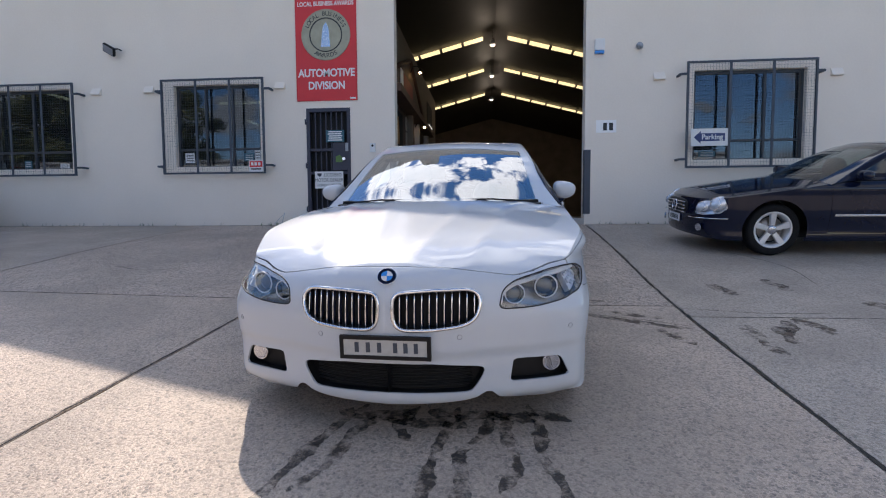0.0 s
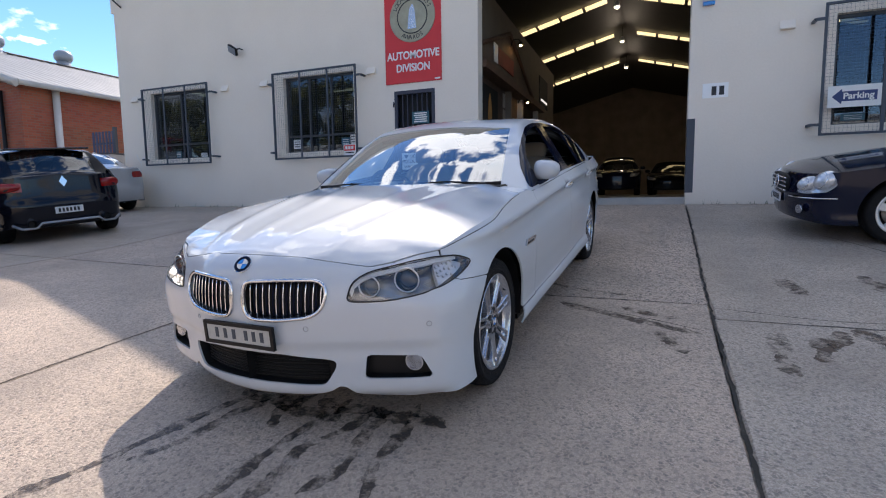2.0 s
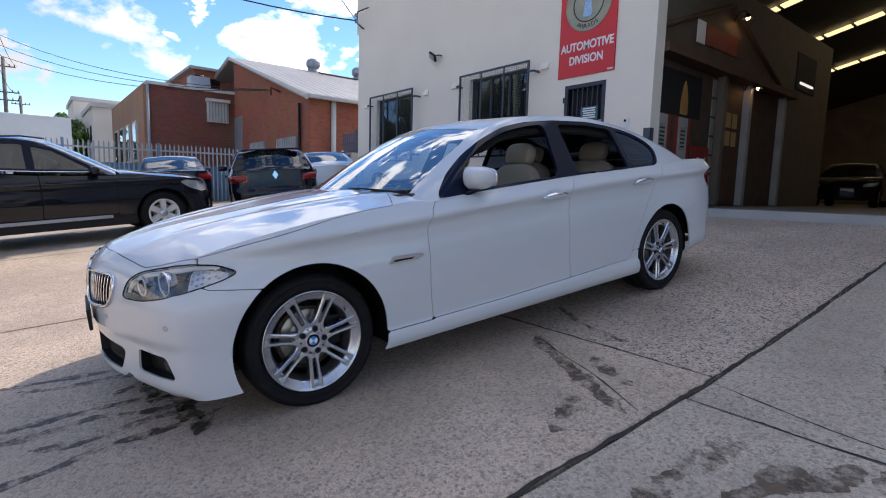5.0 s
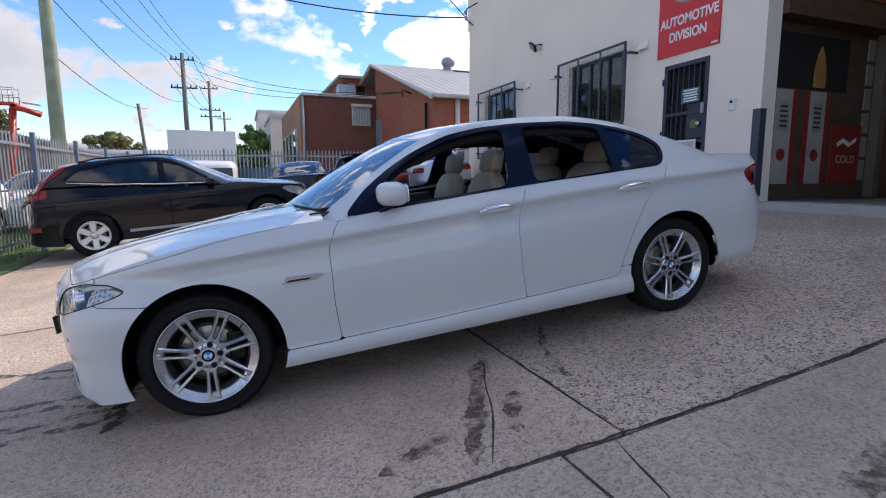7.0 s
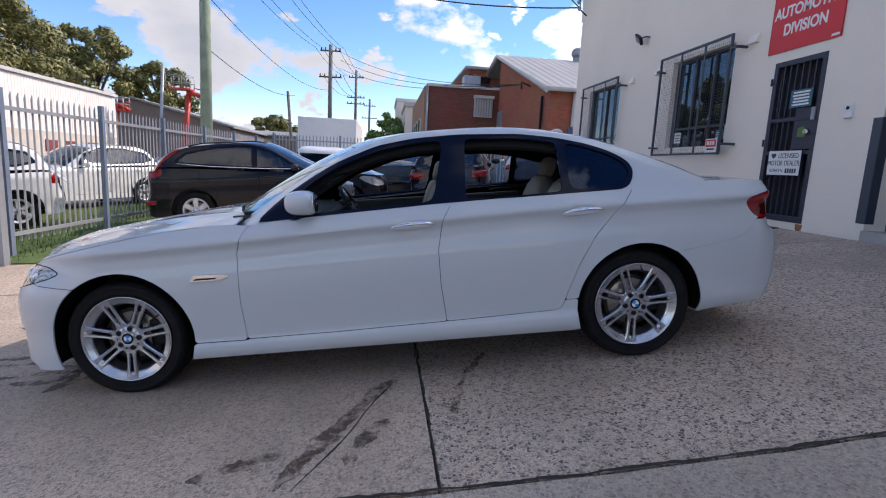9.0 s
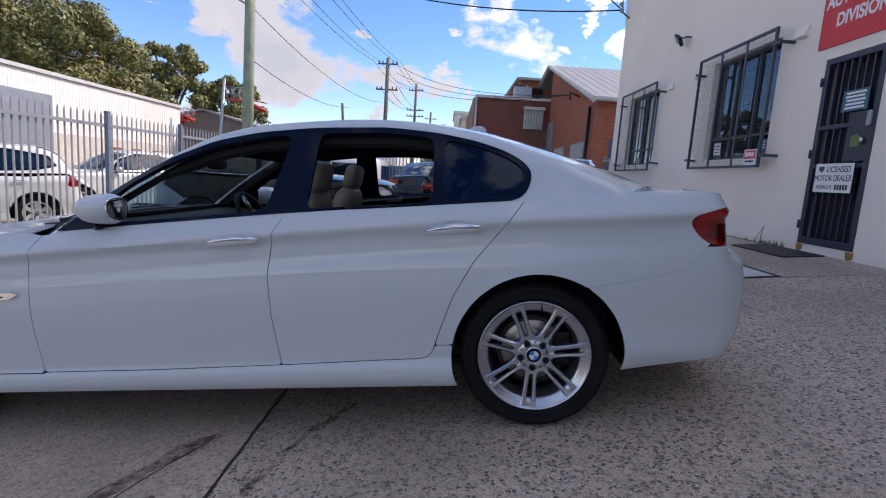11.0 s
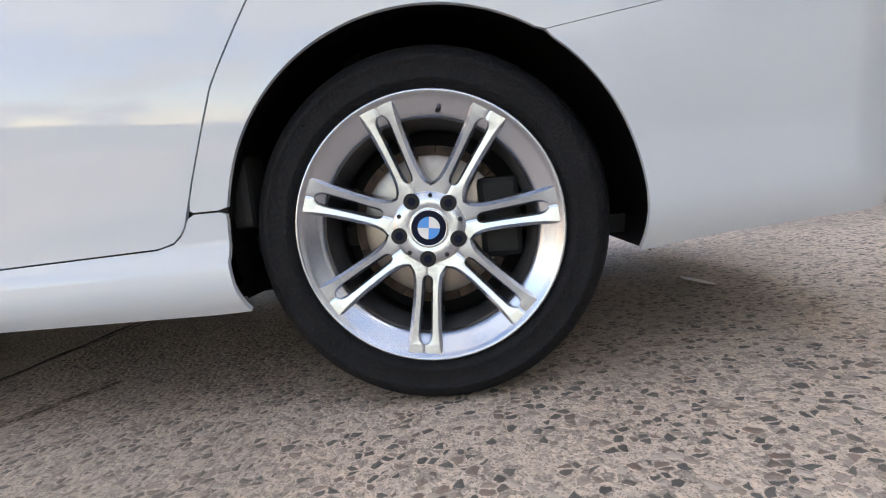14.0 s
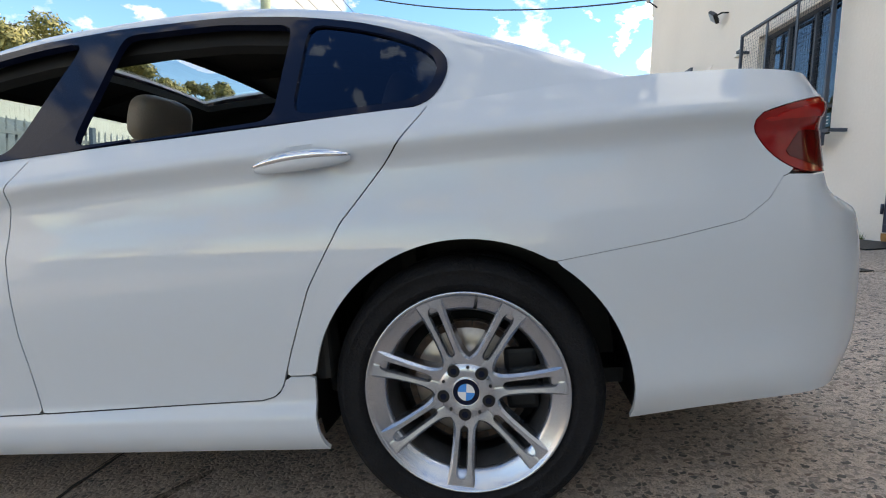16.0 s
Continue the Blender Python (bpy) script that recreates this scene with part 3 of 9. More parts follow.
SALOON = dict(
    plan=[(-0.835, 0.0), (-0.825, 0.12), (-0.80, 0.25), (-0.757, 0.38), (-0.712, 0.50), (-0.67, 0.62), (-0.622, 0.74), (-0.55, 0.85), (-0.45, 0.903), (-0.30, 0.928), (-0.1, 0.938), (0.2, 0.935), (0.8, 0.930), (1.6, 0.932), (2.4, 0.932), (2.95, 0.935), (3.3, 0.922), (3.55, 0.893), (3.76, 0.845), (3.90, 0.75), (3.985, 0.58), (4.035, 0.38), (4.06, 0.18), (4.067, 0.0)],
    low=lambda s, u: pchip([(0, 0.214), (0.33, 0.224), (0.40, 0.240), (0.445, 0.263), (0.47, 0.258), (0.51, 0.222), (0.60, 0.204), (0.75, 0.197), (0.85, 0.200), (1.0, 0.195), (2.0, 0.203), (4.0, 0.205), (4.35, 0.225), (4.6, 0.228), (5.0, 0.275), (6.5, 0.33)])(s),
    edge=pchip([(-0.84, 0.822), (-0.80, 0.816), (-0.74, 0.806), (-0.66, 0.798), (-0.55, 0.803), (-0.45, 0.818), (-0.30, 0.852), (-0.1, 0.893), (0.2, 0.928), (0.62, 0.952), (0.8, 0.95), (1.83, 0.994), (2.9, 1.026), (3.3, 1.036), (3.6, 1.032), (3.8, 1.014), (3.9, 0.998), (3.98, 0.978), (4.07, 0.955)]),
    crown=pchip([(-0.76, 0.815), (-0.735, 0.824), (-0.71, 0.838), (-0.67, 0.853), (-0.59, 0.873), (-0.455, 0.897), (-0.30, 0.922), (-0.1, 0.95), (0.2, 0.985), (0.5, 1.012), (0.75, 1.025), (2.0, 1.06), (3.3, 1.060), (3.7, 1.039), (3.9, 1.014), (4.0, 0.992), (4.07, 0.966)]),
    crease=pchip([(-0.8, 0.82), (0.0, 0.84), (0.5, 0.855), (1.4, 0.895), (2.7, 0.935), (3.6, 0.935), (4.1, 0.94)]),
    d_side=pchip([(0.18, 0.055), (0.215, 0.022), (0.25, 0.010), (0.285, 0.012), (0.315, 0.028), (0.40, 0.024), (0.52, 0.013), (0.62, 0.008), (0.70, 0.012), (0.78, 0.023), (0.83, 0.025), (0.858, 0.014), (0.876, 0.003), (0.89, 0.005), (0.91, 0.018), (0.95, 0.044), (1.0, 0.078), (1.06, 0.12)]),
    d_front=pchip([(0.2, 0.045), (0.235, 0.012), (0.26, 0.006), (0.42, 0.010), (0.47, 0.0), (0.56, 0.0), (0.66, 0.010), (0.74, 0.030), (0.78, 0.055), (0.82, 0.100), (0.85, 0.14)]),
    taper=lambda u, w: 0.085 * np.clip((-0.08 - u) / 0.32, 0, 1) * np.clip((u + 0.80) / 0.2, 0, 1) * np.clip((w - 0.60) / 0.20, 0, 1.3) ** 1.6,
    tuck=lambda u, w: 0.07 * np.clip((u - 2.9) / 0.4, 0, 1) * np.clip((0.36 - w) / 0.13, 0, 1.2) ** 2 * np.clip((3.95 - u) / 0.3, 0, 1),
    d_rear=pchip([(0.2, 0.12), (0.3, 0.05), (0.42, 0.012), (0.6, 0.0), (0.69, 0.008), (0.73, 0.045), (0.76, 0.075), (0.9, 0.100), (0.95, 0.112), (0.99, 0.135), (1.03, 0.145)]),
)
def soft(poly, cut=0.05, times=2):
    """Cuts a polygon's corners round."""
    for _ in range(times):
        out = []
        for (a, b), (c, d) in zip(poly, [*poly[1:], poly[0]]):
            f = min(0.25, cut / (math.hypot(c - a, d - b) + 1e-9))
            out += [(a + (c - a) * f, b + (d - b) * f), (c + (a - c) * f, d + (b - d) * f)]
        poly = out
    return poly


P, S, CAP = shell(SALOON)
# one smooth bonnet over the whole front, then two pairs of creases pressed into it
def dome(u, v):
    return np.stack([u ** i * v ** (2 * j) for i in range(6) for j in range(4) if i + 2 * j <= 7], -1)


SIDE = 58
over = CAP & (P[..., 1] < 0.85)
fitted = over & (P[..., 1] > -0.72) & (P[..., 0] < 0.93 * np.maximum(P[:, SIDE - 1:SIDE, 0], 0.05))
co = np.linalg.lstsq(dome(P[fitted][:, 1], P[fitted][:, 0]), P[fitted][:, 2], rcond=None)[0]
level = dome(P[..., 1], P[..., 0]) @ co
rest = (P[..., 2] - level)[:, SIDE - 1:SIDE]
share = np.clip(P[..., 0] / np.maximum(P[:, SIDE - 1:SIDE, 0], 1e-4), 0, 1) ** 7
smooth = level + rest * np.where(P[:, SIDE - 1:SIDE, 0] < 0.3, 1, share)
fade = np.clip((0.85 - P[..., 1]) / 0.25, 0, 1)
P[..., 2] = np.where(over, P[..., 2] * (1 - fade) + smooth * fade, P[..., 2])
for _ in range(6):
    up, down = np.concatenate([P[1:2] * (-1, 1, 1), P[:-1]], 0), np.concatenate([P[1:], P[-1:]], 0)
    P[..., 2] += np.where(over, 0.5 * ((up + down)[..., 2] / 2 - P[..., 2]), 0)
run_ = np.clip((P[..., 1] + 0.75) / 1.4, 0, 1)
ridge = 0.009 * np.exp(-((P[..., 0] - (0.33 + 0.27 * run_)) / 0.045) ** 2) + 0.006 * np.exp(-((P[..., 0] - (0.09 + 0.22 * run_)) / 0.04) ** 2)
P[..., 2] += np.where(CAP, ridge * np.clip((0.8 - P[..., 1]) / 0.3, 0, 1) * np.clip((P[..., 1] + 0.74) / 0.25, 0, 1), 0)
HANDLES = ((1.568, 1.780, 0.881, 0.889), (2.530, 2.746, 0.902, 0.910))
for u0, u1, w0, w1 in HANDLES:                                 # finger scoops behind the handles
    P[..., 0] -= np.where(CAP, 0, 0.016 * np.exp(-((P[..., 1] - (u0 + u1) / 2) / 0.075) ** 4 - ((P[..., 2] - (w0 + w1) / 2 - 0.012) / 0.027) ** 2))
V_, U_, W_ = P[..., 0], P[..., 1], P[..., 2]

ARCH = np.minimum(np.hypot(U_ - 0.023, W_ - 0.338) - 0.386, np.hypot(U_ - 2.980, W_ - 0.33) - 0.376)
KIDNEY = [(0.030, 0.695), (0.048, 0.727), (0.20, 0.734), (0.36, 0.730), (0.397, 0.705), (0.404, 0.66), (0.385, 0.608), (0.335, 0.577), (0.20, 0.565), (0.068, 0.567), (0.034, 0.60)]
INTAKE = [(-0.1, 0.416), (0.20, 0.408), (0.412, 0.382), (0.422, 0.355), (0.372, 0.275), (0.345, 0.268), (0.2, 0.274), (-0.1, 0.280)]
FOG = [(0.545, 0.403), (0.745, 0.396), (0.762, 0.385), (0.80, 0.302), (0.792, 0.293), (0.53, 0.296)]
LAMP = [(0.503, 0.638), (0.512, 0.675), (0.527, 0.712), (0.565, 0.736), (0.61, 0.752), (0.70, 0.765), (0.80, 0.777), (0.95, 0.785), (1.09, 0.776), (1.155, 0.752), (1.178, 0.737), (1.15, 0.722), (1.085, 0.704), (0.96, 0.681), (0.80, 0.652), (0.68, 0.637), (0.58, 0.634)]
B_LINE = [(1.838, 0.320), (1.815, 0.54), (1.812, 0.74), (1.848, 0.915), (1.893, 0.985), (1.92, 1.2)]
FDOOR = [(0.700, 0.30), (0.688, 0.50), (0.697, 0.80), (0.737, 0.90), (0.79, 0.96), (0.79, 1.2), *B_LINE[::-1], (1.2, 0.305)]
RDOOR = [*B_LINE, (3.06, 1.2), (2.925, 1.0), (2.845, 0.907), (2.713, 0.763), (2.62, 0.615), (2.553, 0.455), (2.523, 0.372), (2.503, 0.349), (2.465, 0.339)]
TAIL = [(3.622, 0.918), (3.70, 0.940), (3.80, 0.957), (4.2, 0.975), (4.2, 0.79), (3.775, 0.788), (3.72, 0.80), (3.66, 0.845)]
CABIN = [(0.70, -0.5), (0.70, 2), (3.42, 2), (3.42, -0.5)]
cabin = np.where(CAP, inside(CABIN, U_, V_), -1.0)
KIDNEY, INTAKE, FOG, LAMP, TAIL = soft(KIDNEY, 0.02), soft(INTAKE, 0.014), soft(FOG, 0.010), soft(LAMP, 0.02), soft(TAIL, 0.03)
kid, intake, fog = inside(KIDNEY, V_, W_), inside(INTAKE, V_, W_), inside(FOG, V_, W_)
for f in (kid, intake, fog):
    f[(U_ > -0.35) | (W_ > 0.8)] = -1
lamp = np.where(CAP & (S > 2.2), -1.0, inside(LAMP, S, W_))
lamp = np.where(S > 1.4, -1.0, lamp)
lamp[:, SIDE:] = np.minimum(lamp[:, SIDE:], -0.004)
tail = np.where((U_ > 3.4), inside(TAIL, U_, W_), -1.0)
tail = np.minimum(tail, np.where(U_ > 3.4, V_ - 0.42, -1))
COL = np.broadcast_to(np.arange(P.shape[1]), U_.shape)
lip = pchip([(0, -0.727), (0.13, -0.719), (0.28, -0.688), (0.42, -0.648), (0.55, -0.608), (0.62, -0.58), (0.9, -0.5)])
brow = pchip([(-0.84, 0.755), (-0.62, 0.766), (-0.49, 0.793), (-0.43, 0.808), (-0.286, 0.838), (-0.02, 0.886), (0.2, 0.920), (0.48, 0.944), (0.8, 0.949)])   # where the bonnet meets lamps and wings
bonnet = np.minimum.reduce([U_ - lip(V_), W_ - brow(U_), 0.74 - 0.30 * V_ ** 2 - U_])
bonnet[S > 2.6] = -1
fdoor, rdoor = inside(FDOOR, U_, W_), inside(RDOOR, U_, W_)
BOOT = [(3.40, -0.2), (3.40, 0.62), (3.62, 0.70), (3.86, 0.715), (4.3, 0.70), (4.3, -0.2)]
boot = np.where((W_ > 0.80), inside(BOOT, U_, V_), -1.0)
bump_f = np.where(U_ < -0.43, 1.0, np.interp(U_, [-0.45, -0.31, -0.21, 0.0], [0.684, 0.665, 0.652, 0.640]) - W_)
bump_f = np.minimum(bump_f, 0.02 - U_ + 0 * W_)
bump_r = np.minimum(inside([(3.0, 0.0), (3.0, 0.62), (3.196, 0.641), (3.447, 0.674), (3.60, 0.70), (3.66, 0.74), (3.70, 0.792), (3.78, 0.787), (4.3, 0.787), (4.3, 0.0)], U_, W_), 1)
GAP = 0.0017
holes = np.maximum.reduce([kid, intake, fog, lamp, tail, -ARCH, cabin])

car = thing("saloon_car", car_pose, "white four-door saloon car with chrome twin grilles and silver alloy wheels", "car")
NB = grid_normals(P)
solid = -holes


def both(name, keep, mat, label="", **kw):
    """A panel on each side of the car."""
    a = patch(name, P, keep, mat, car, label, N=NB, **kw)
    b = patch(name, P, keep, mat, car, label, N=NB, mirror=True, **kw)
    return a, b


both("bonnet", np.minimum(solid, bonnet - GAP), M_white)
both("front_bumper", np.minimum.reduce([solid, -bonnet - GAP, bump_f - GAP]), M_white)
both("front_wing", np.minimum.reduce([solid, V_ - 0.3, -bonnet - GAP, -bump_f - GAP, np.where((U_ < -0.43) & (W_ > 0.70), -1.0, 1.0), -fdoor - GAP, -rdoor - GAP, np.where(CAP, 0.695, 0.80) - U_, W_ - 0.297]), M_white)
both("front_door", np.minimum(solid, fdoor - GAP), M_white)
both("rear_door", np.minimum(solid, rdoor - GAP), M_white)
both("rear_wing", np.minimum.reduce([solid, -rdoor - GAP, -fdoor, U_ - 2.5, -bump_r - 0.0006, -boot - GAP, W_ - 0.401]), M_white)
both("side_skirt", np.minimum.reduce([solid, -rdoor - GAP, -fdoor - GAP, U_ - 0.25, 2.8 - U_, np.where(U_ < 0.70, 0.293, np.where(U_ < 2.45, 0.40, 0.397)) - W_]), M_white)
both("rear_bumper", np.minimum.reduce([solid, bump_r - 0.0006, U_ - 2.97]), M_white)
both("boot_lid", np.minimum(solid, boot - GAP), M_white)
both("inner_shell", np.minimum.reduce([-cabin, ARCH - 0.004, -kid, -lamp, -tail, -intake, -fog]), M_black, "black seams behind the panels", flange=0, shift=-0.012)

M_screen = glass("windscreen_glass", (0.60, 0.78, 0.80), gloss=0.30)
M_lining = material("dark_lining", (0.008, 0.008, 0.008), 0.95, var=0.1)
# greenhouse: a height over (u, v)
BELT_V = pchip([(0.5, 0.80), (0.8, 0.865), (1.8, 0.862), (2.6, 0.858), (3.0, 0.845), (3.4, 0.80), (3.7, 0.74)])
BELT_W = pchip([(0.4, 0.93), (0.8, 0.95), (1.83, 0.994), (2.9, 1.026), (3.7, 1.03)])
ROOF_F = pchip([(0.2, 0.86), (0.55, 1.035), (0.80, 1.17), (1.0, 1.268), (1.2, 1.352), (1.4, 1.410), (1.65, 1.440), (2.0, 1.455), (4.0, 1.47)])
ROOF_R = pchip([(0.5, 1.5), (1.9, 1.456), (2.2, 1.448), (2.5, 1.421), (2.8, 1.364), (3.1, 1.272), (3.4, 1.156), (3.6, 1.068), (3.9, 0.95)])


def smin(a, b, k):
    h = np.clip(0.5 + 0.5 * (b - a) / k, 0, 1)
    return b * (1 - h) + a * h - k * h * (1 - h)


gu = np.linspace(0.42, 3.62, 250)
gt = np.r_[np.linspace(0, 0.62, 26, endpoint=False), np.linspace(0.62, 1.05, 54)]
GU, GT = np.meshgrid(gu, gt, indexing="ij")
GV = BELT_V(GU) * (1.015 - 0.015 * np.minimum(GT, 1)) * GT
lean_in = 0.60
side_line = BELT_W(GU) + (BELT_V(GU) - GV) / lean_in - 0.30 * (BELT_V(GU) - GV) ** 2
front_u, rear_u = GU - 0.30 * GV ** 2, GU + 0.26 * GV ** 2
roof = smin(ROOF_F(front_u), ROOF_R(rear_u), 0.04) - np.interp(GU, [1.15, 1.7], [0.05, 0.022]) * (GV / 0.6) ** 2
GW = smin(side_line, roof, 0.045)
G = np.stack([GV, GU, GW], 2)
NG = grid_normals(G)
if NG[100, 10, 2] < 0:
    NG = -NG
DLO = [(0.80, 0.950), (1.16, 0.968), (1.83, 0.996), (2.38, 1.010), (2.915, 1.017), (2.962, 1.06), (2.984, 1.128), (2.95, 1.182), (2.865, 1.236), (2.73, 1.288), (2.56, 1.332), (2.34, 1.368), (1.99, 1.384), (1.72, 1.376), (1.50, 1.345), (1.27, 1.265), (1.10, 1.178), (0.94, 1.075)]
FWIN = [(0.96, 0.985), (1.16, 0.984), (1.80, 1.008), (1.885, 1.356), (1.72, 1.348), (1.50, 1.315), (1.27, 1.236), (1.10, 1.145)]
RWIN = [(1.985, 1.012), (2.545, 1.024), (2.553, 1.305), (2.33, 1.342), (2.015, 1.356)]
QWIN = [(2.592, 1.028), (2.89, 1.036), (2.935, 1.065), (2.957, 1.125), (2.925, 1.172), (2.845, 1.22), (2.72, 1.268), (2.60, 1.30)]
DLO, FWIN, RWIN, QWIN = soft(DLO, 0.03), soft(FWIN, 0.03), soft(RWIN, 0.02), soft(QWIN, 0.025)
sided = (side_line - roof) < 0.10
dlo = np.where(sided, inside(DLO, GU, GW), -1.0)
fwin, rwin, qwin = (np.where(sided, inside(q, GU, GW), -1.0) for q in (FWIN, RWIN, QWIN))
screen = np.minimum.reduce([front_u - 0.50, 1.27 - front_u, np.interp(front_u, [0.5, 1.27], [0.705, 0.565]) - GV])
rearwin = np.minimum.reduce([rear_u - 2.73, 3.42 - rear_u, np.interp(rear_u, [2.73, 3.42], [0.47, 0.54]) - GV])
sunroof = np.minimum.reduce([GU - 1.58, 2.05 - GU, 0.43 - GV])
above = np.minimum(GW - 0.90, np.where(GU < 2.9, 1.012 - GT, 1.0))


def green(name, keep, mat, label="", **kw):
    a = patch(name, G, keep, mat, car, label, N=NG, **kw)
    b = patch(name, G, keep, mat, car, label, N=NG, mirror=True, **kw)
    return a, b


green("roof", np.minimum.reduce([-dlo, -screen, -rearwin, -sunroof, above]), M_white, flange=0.012)
green("window_surround", np.minimum.reduce([dlo, -fwin, -rwin, -qwin]), M_blackgloss, "gloss black window surround", flange=0.02, shift=0.003)
green("quarter_window", qwin + 0.004, M_tint, "dark tinted rear quarter glass", flange=0, shift=-0.004)
green("windscreen", screen, M_screen, "clear windscreen", flange=0, shift=-0.003)
green("rear_window", rearwin, M_rearglass, "dark rear window", flange=0, shift=-0.003)
green("sunroof", sunroof - 0.004, M_glass, "glass sunroof panel", flange=0, shift=-0.002)
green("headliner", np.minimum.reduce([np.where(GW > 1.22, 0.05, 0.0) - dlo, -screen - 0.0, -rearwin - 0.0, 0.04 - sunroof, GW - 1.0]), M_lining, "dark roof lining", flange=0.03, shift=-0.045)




def at_surface(v, w, lo=-2, hi=-0.3):
    """The body's point and outward normal seen from the front at (v, w)."""
    d = np.where((U_ > lo) & (U_ < hi), np.hypot(V_ - abs(v), W_ - w), 9)
    near = np.argsort(d, axis=None)[:4]
    wt = 1 / (d.ravel()[near] + 1e-4)
    p = (P.reshape(-1, 3)[near] * wt[:, None]).sum(0) / wt.sum()
    n = (NOUT.reshape(-1, 3)[near] * wt[:, None]).sum(0)
    n /= np.linalg.norm(n)
    if v < 0:
        p, n = p * (-1, 1, 1), n * (-1, 1, 1)
    return Vector(p), Vector(n)


def at_run(s, w):
    """The body's point and outward normal at a run along the plan and a height."""
    k = np.argmin(np.hypot(S - s, W_ - w) + np.where(CAP, 5, 0))
    return Vector(P.reshape(-1, 3)[k]), Vector(NOUT.reshape(-1, 3)[k])


def facing(p, n):
    """A frame at p whose z is n and whose y is as near up as can be."""
    n = Vector(n).normalized()
    x = Vector((0, 0, 1)).cross(n).normalized()
    y = n.cross(x)
    return Matrix(((x.x, y.x, n.x, p[0]), (x.y, y.y, n.y, p[1]), (x.z, y.z, n.z, p[2]), (0, 0, 0, 1)))


def disc(bm, r, z0, z1, m, seg=32, r1=None):
    """A round plate or cone along the frame's z."""
    return add_tube(bm, m @ Vector((0, 0, z0)), m @ Vector((0, 0, z1)), r, r1, seg)


def ring(bm, r, thick, z, m, seg=40):
    return add_path(bm, [m @ Vector((r * math.cos(a), r * math.sin(a), z)) for a in np.linspace(0, 2 * math.pi, seg, endpoint=False)], thick, 8, True)


NOUT = NB if NB[190, 20, 0] > 0 else -NB
M_blue = material("badge_blue", (0.03, 0.27, 0.72), 0.25, var=0.03, coat=0.6)
M_paper = material("white_plastic", (0.75, 0.75, 0.74), 0.45, var=0.05)
M_smoke = material("smoked_reflector", (0.34, 0.335, 0.33), 0.25, metal=0.7, var=0.25, scale=30)
M_signal = material("pale_reflector", (0.72, 0.72, 0.73), 0.35, metal=0.4, var=0.05)
M_bulb = material("projector_glass", (0.05, 0.06, 0.07), 0.03, var=0.02, coat=1.0)


def roundel(parent, m, r, name="badge"):
    """Round maker's emblem: black ring, blue and white quarters."""
    b = part(name, disc(bmesh.new(), r, 0, 0.004, m), M_blackgloss, parent, "round black emblem with blue and white quarters")
    for k in range(4):
        bm = bmesh.new()
        arc = [(0.62 * r * math.cos(a), 0.62 * r * math.sin(a)) for a in np.linspace(k * math.pi / 2, (k + 1) * math.pi / 2, 9)]
        add_prism(bm, [(0, 0), *arc], 0.0015, lambda a, q, h: m @ Vector((a, q, 0.004 + h)))
        part("emblem_quarter", bm, M_blue if k % 2 else M_paper, b)
    part("emblem_rim", ring(bmesh.new(), r, 0.0016, 0.003, m), M_chrome, b)
    return b


# lamps, grilles and bumper openings
def on_side(s, w, out=0.0):
    """The point of the lower body at a run along the plan and a height, smoothly between the rows."""
    r = float(np.interp(s, S[:, 0], np.arange(S.shape[0])))
    i, f = int(r), r - int(r)
    p = []
    for q in (i, i + 1):
        c = float(np.interp(w, P[q, :SIDE, 2], np.arange(SIDE)))
        j = min(int(c), SIDE - 2)
        p.append((P[q, j] + out * NOUT[q, j]) * (1 - c + j) + (P[q, j + 1] + out * NOUT[q, j + 1]) * (c - j))
    return p[0] * (1 - f) + p[1] * f


def terms(v, w):
    w = (w - 0.65) * 4
    return [1 + 0 * v, v ** 2, v ** 4, w, w ** 2, w ** 3, v ** 2 * w, v ** 2 * w ** 2]


near_nose = (U_ < -0.45) & (W_ > 0.52) & (W_ < 0.76) & (V_ < 0.52)
NOSE = np.linalg.lstsq(np.stack(terms(V_[near_nose], W_[near_nose]), 1), U_[near_nose], rcond=None)[0]


def nose(v, w):
    """How far forward the front of the body lies, as one smooth surface."""
    return float(np.dot(NOSE, terms(v, w)))


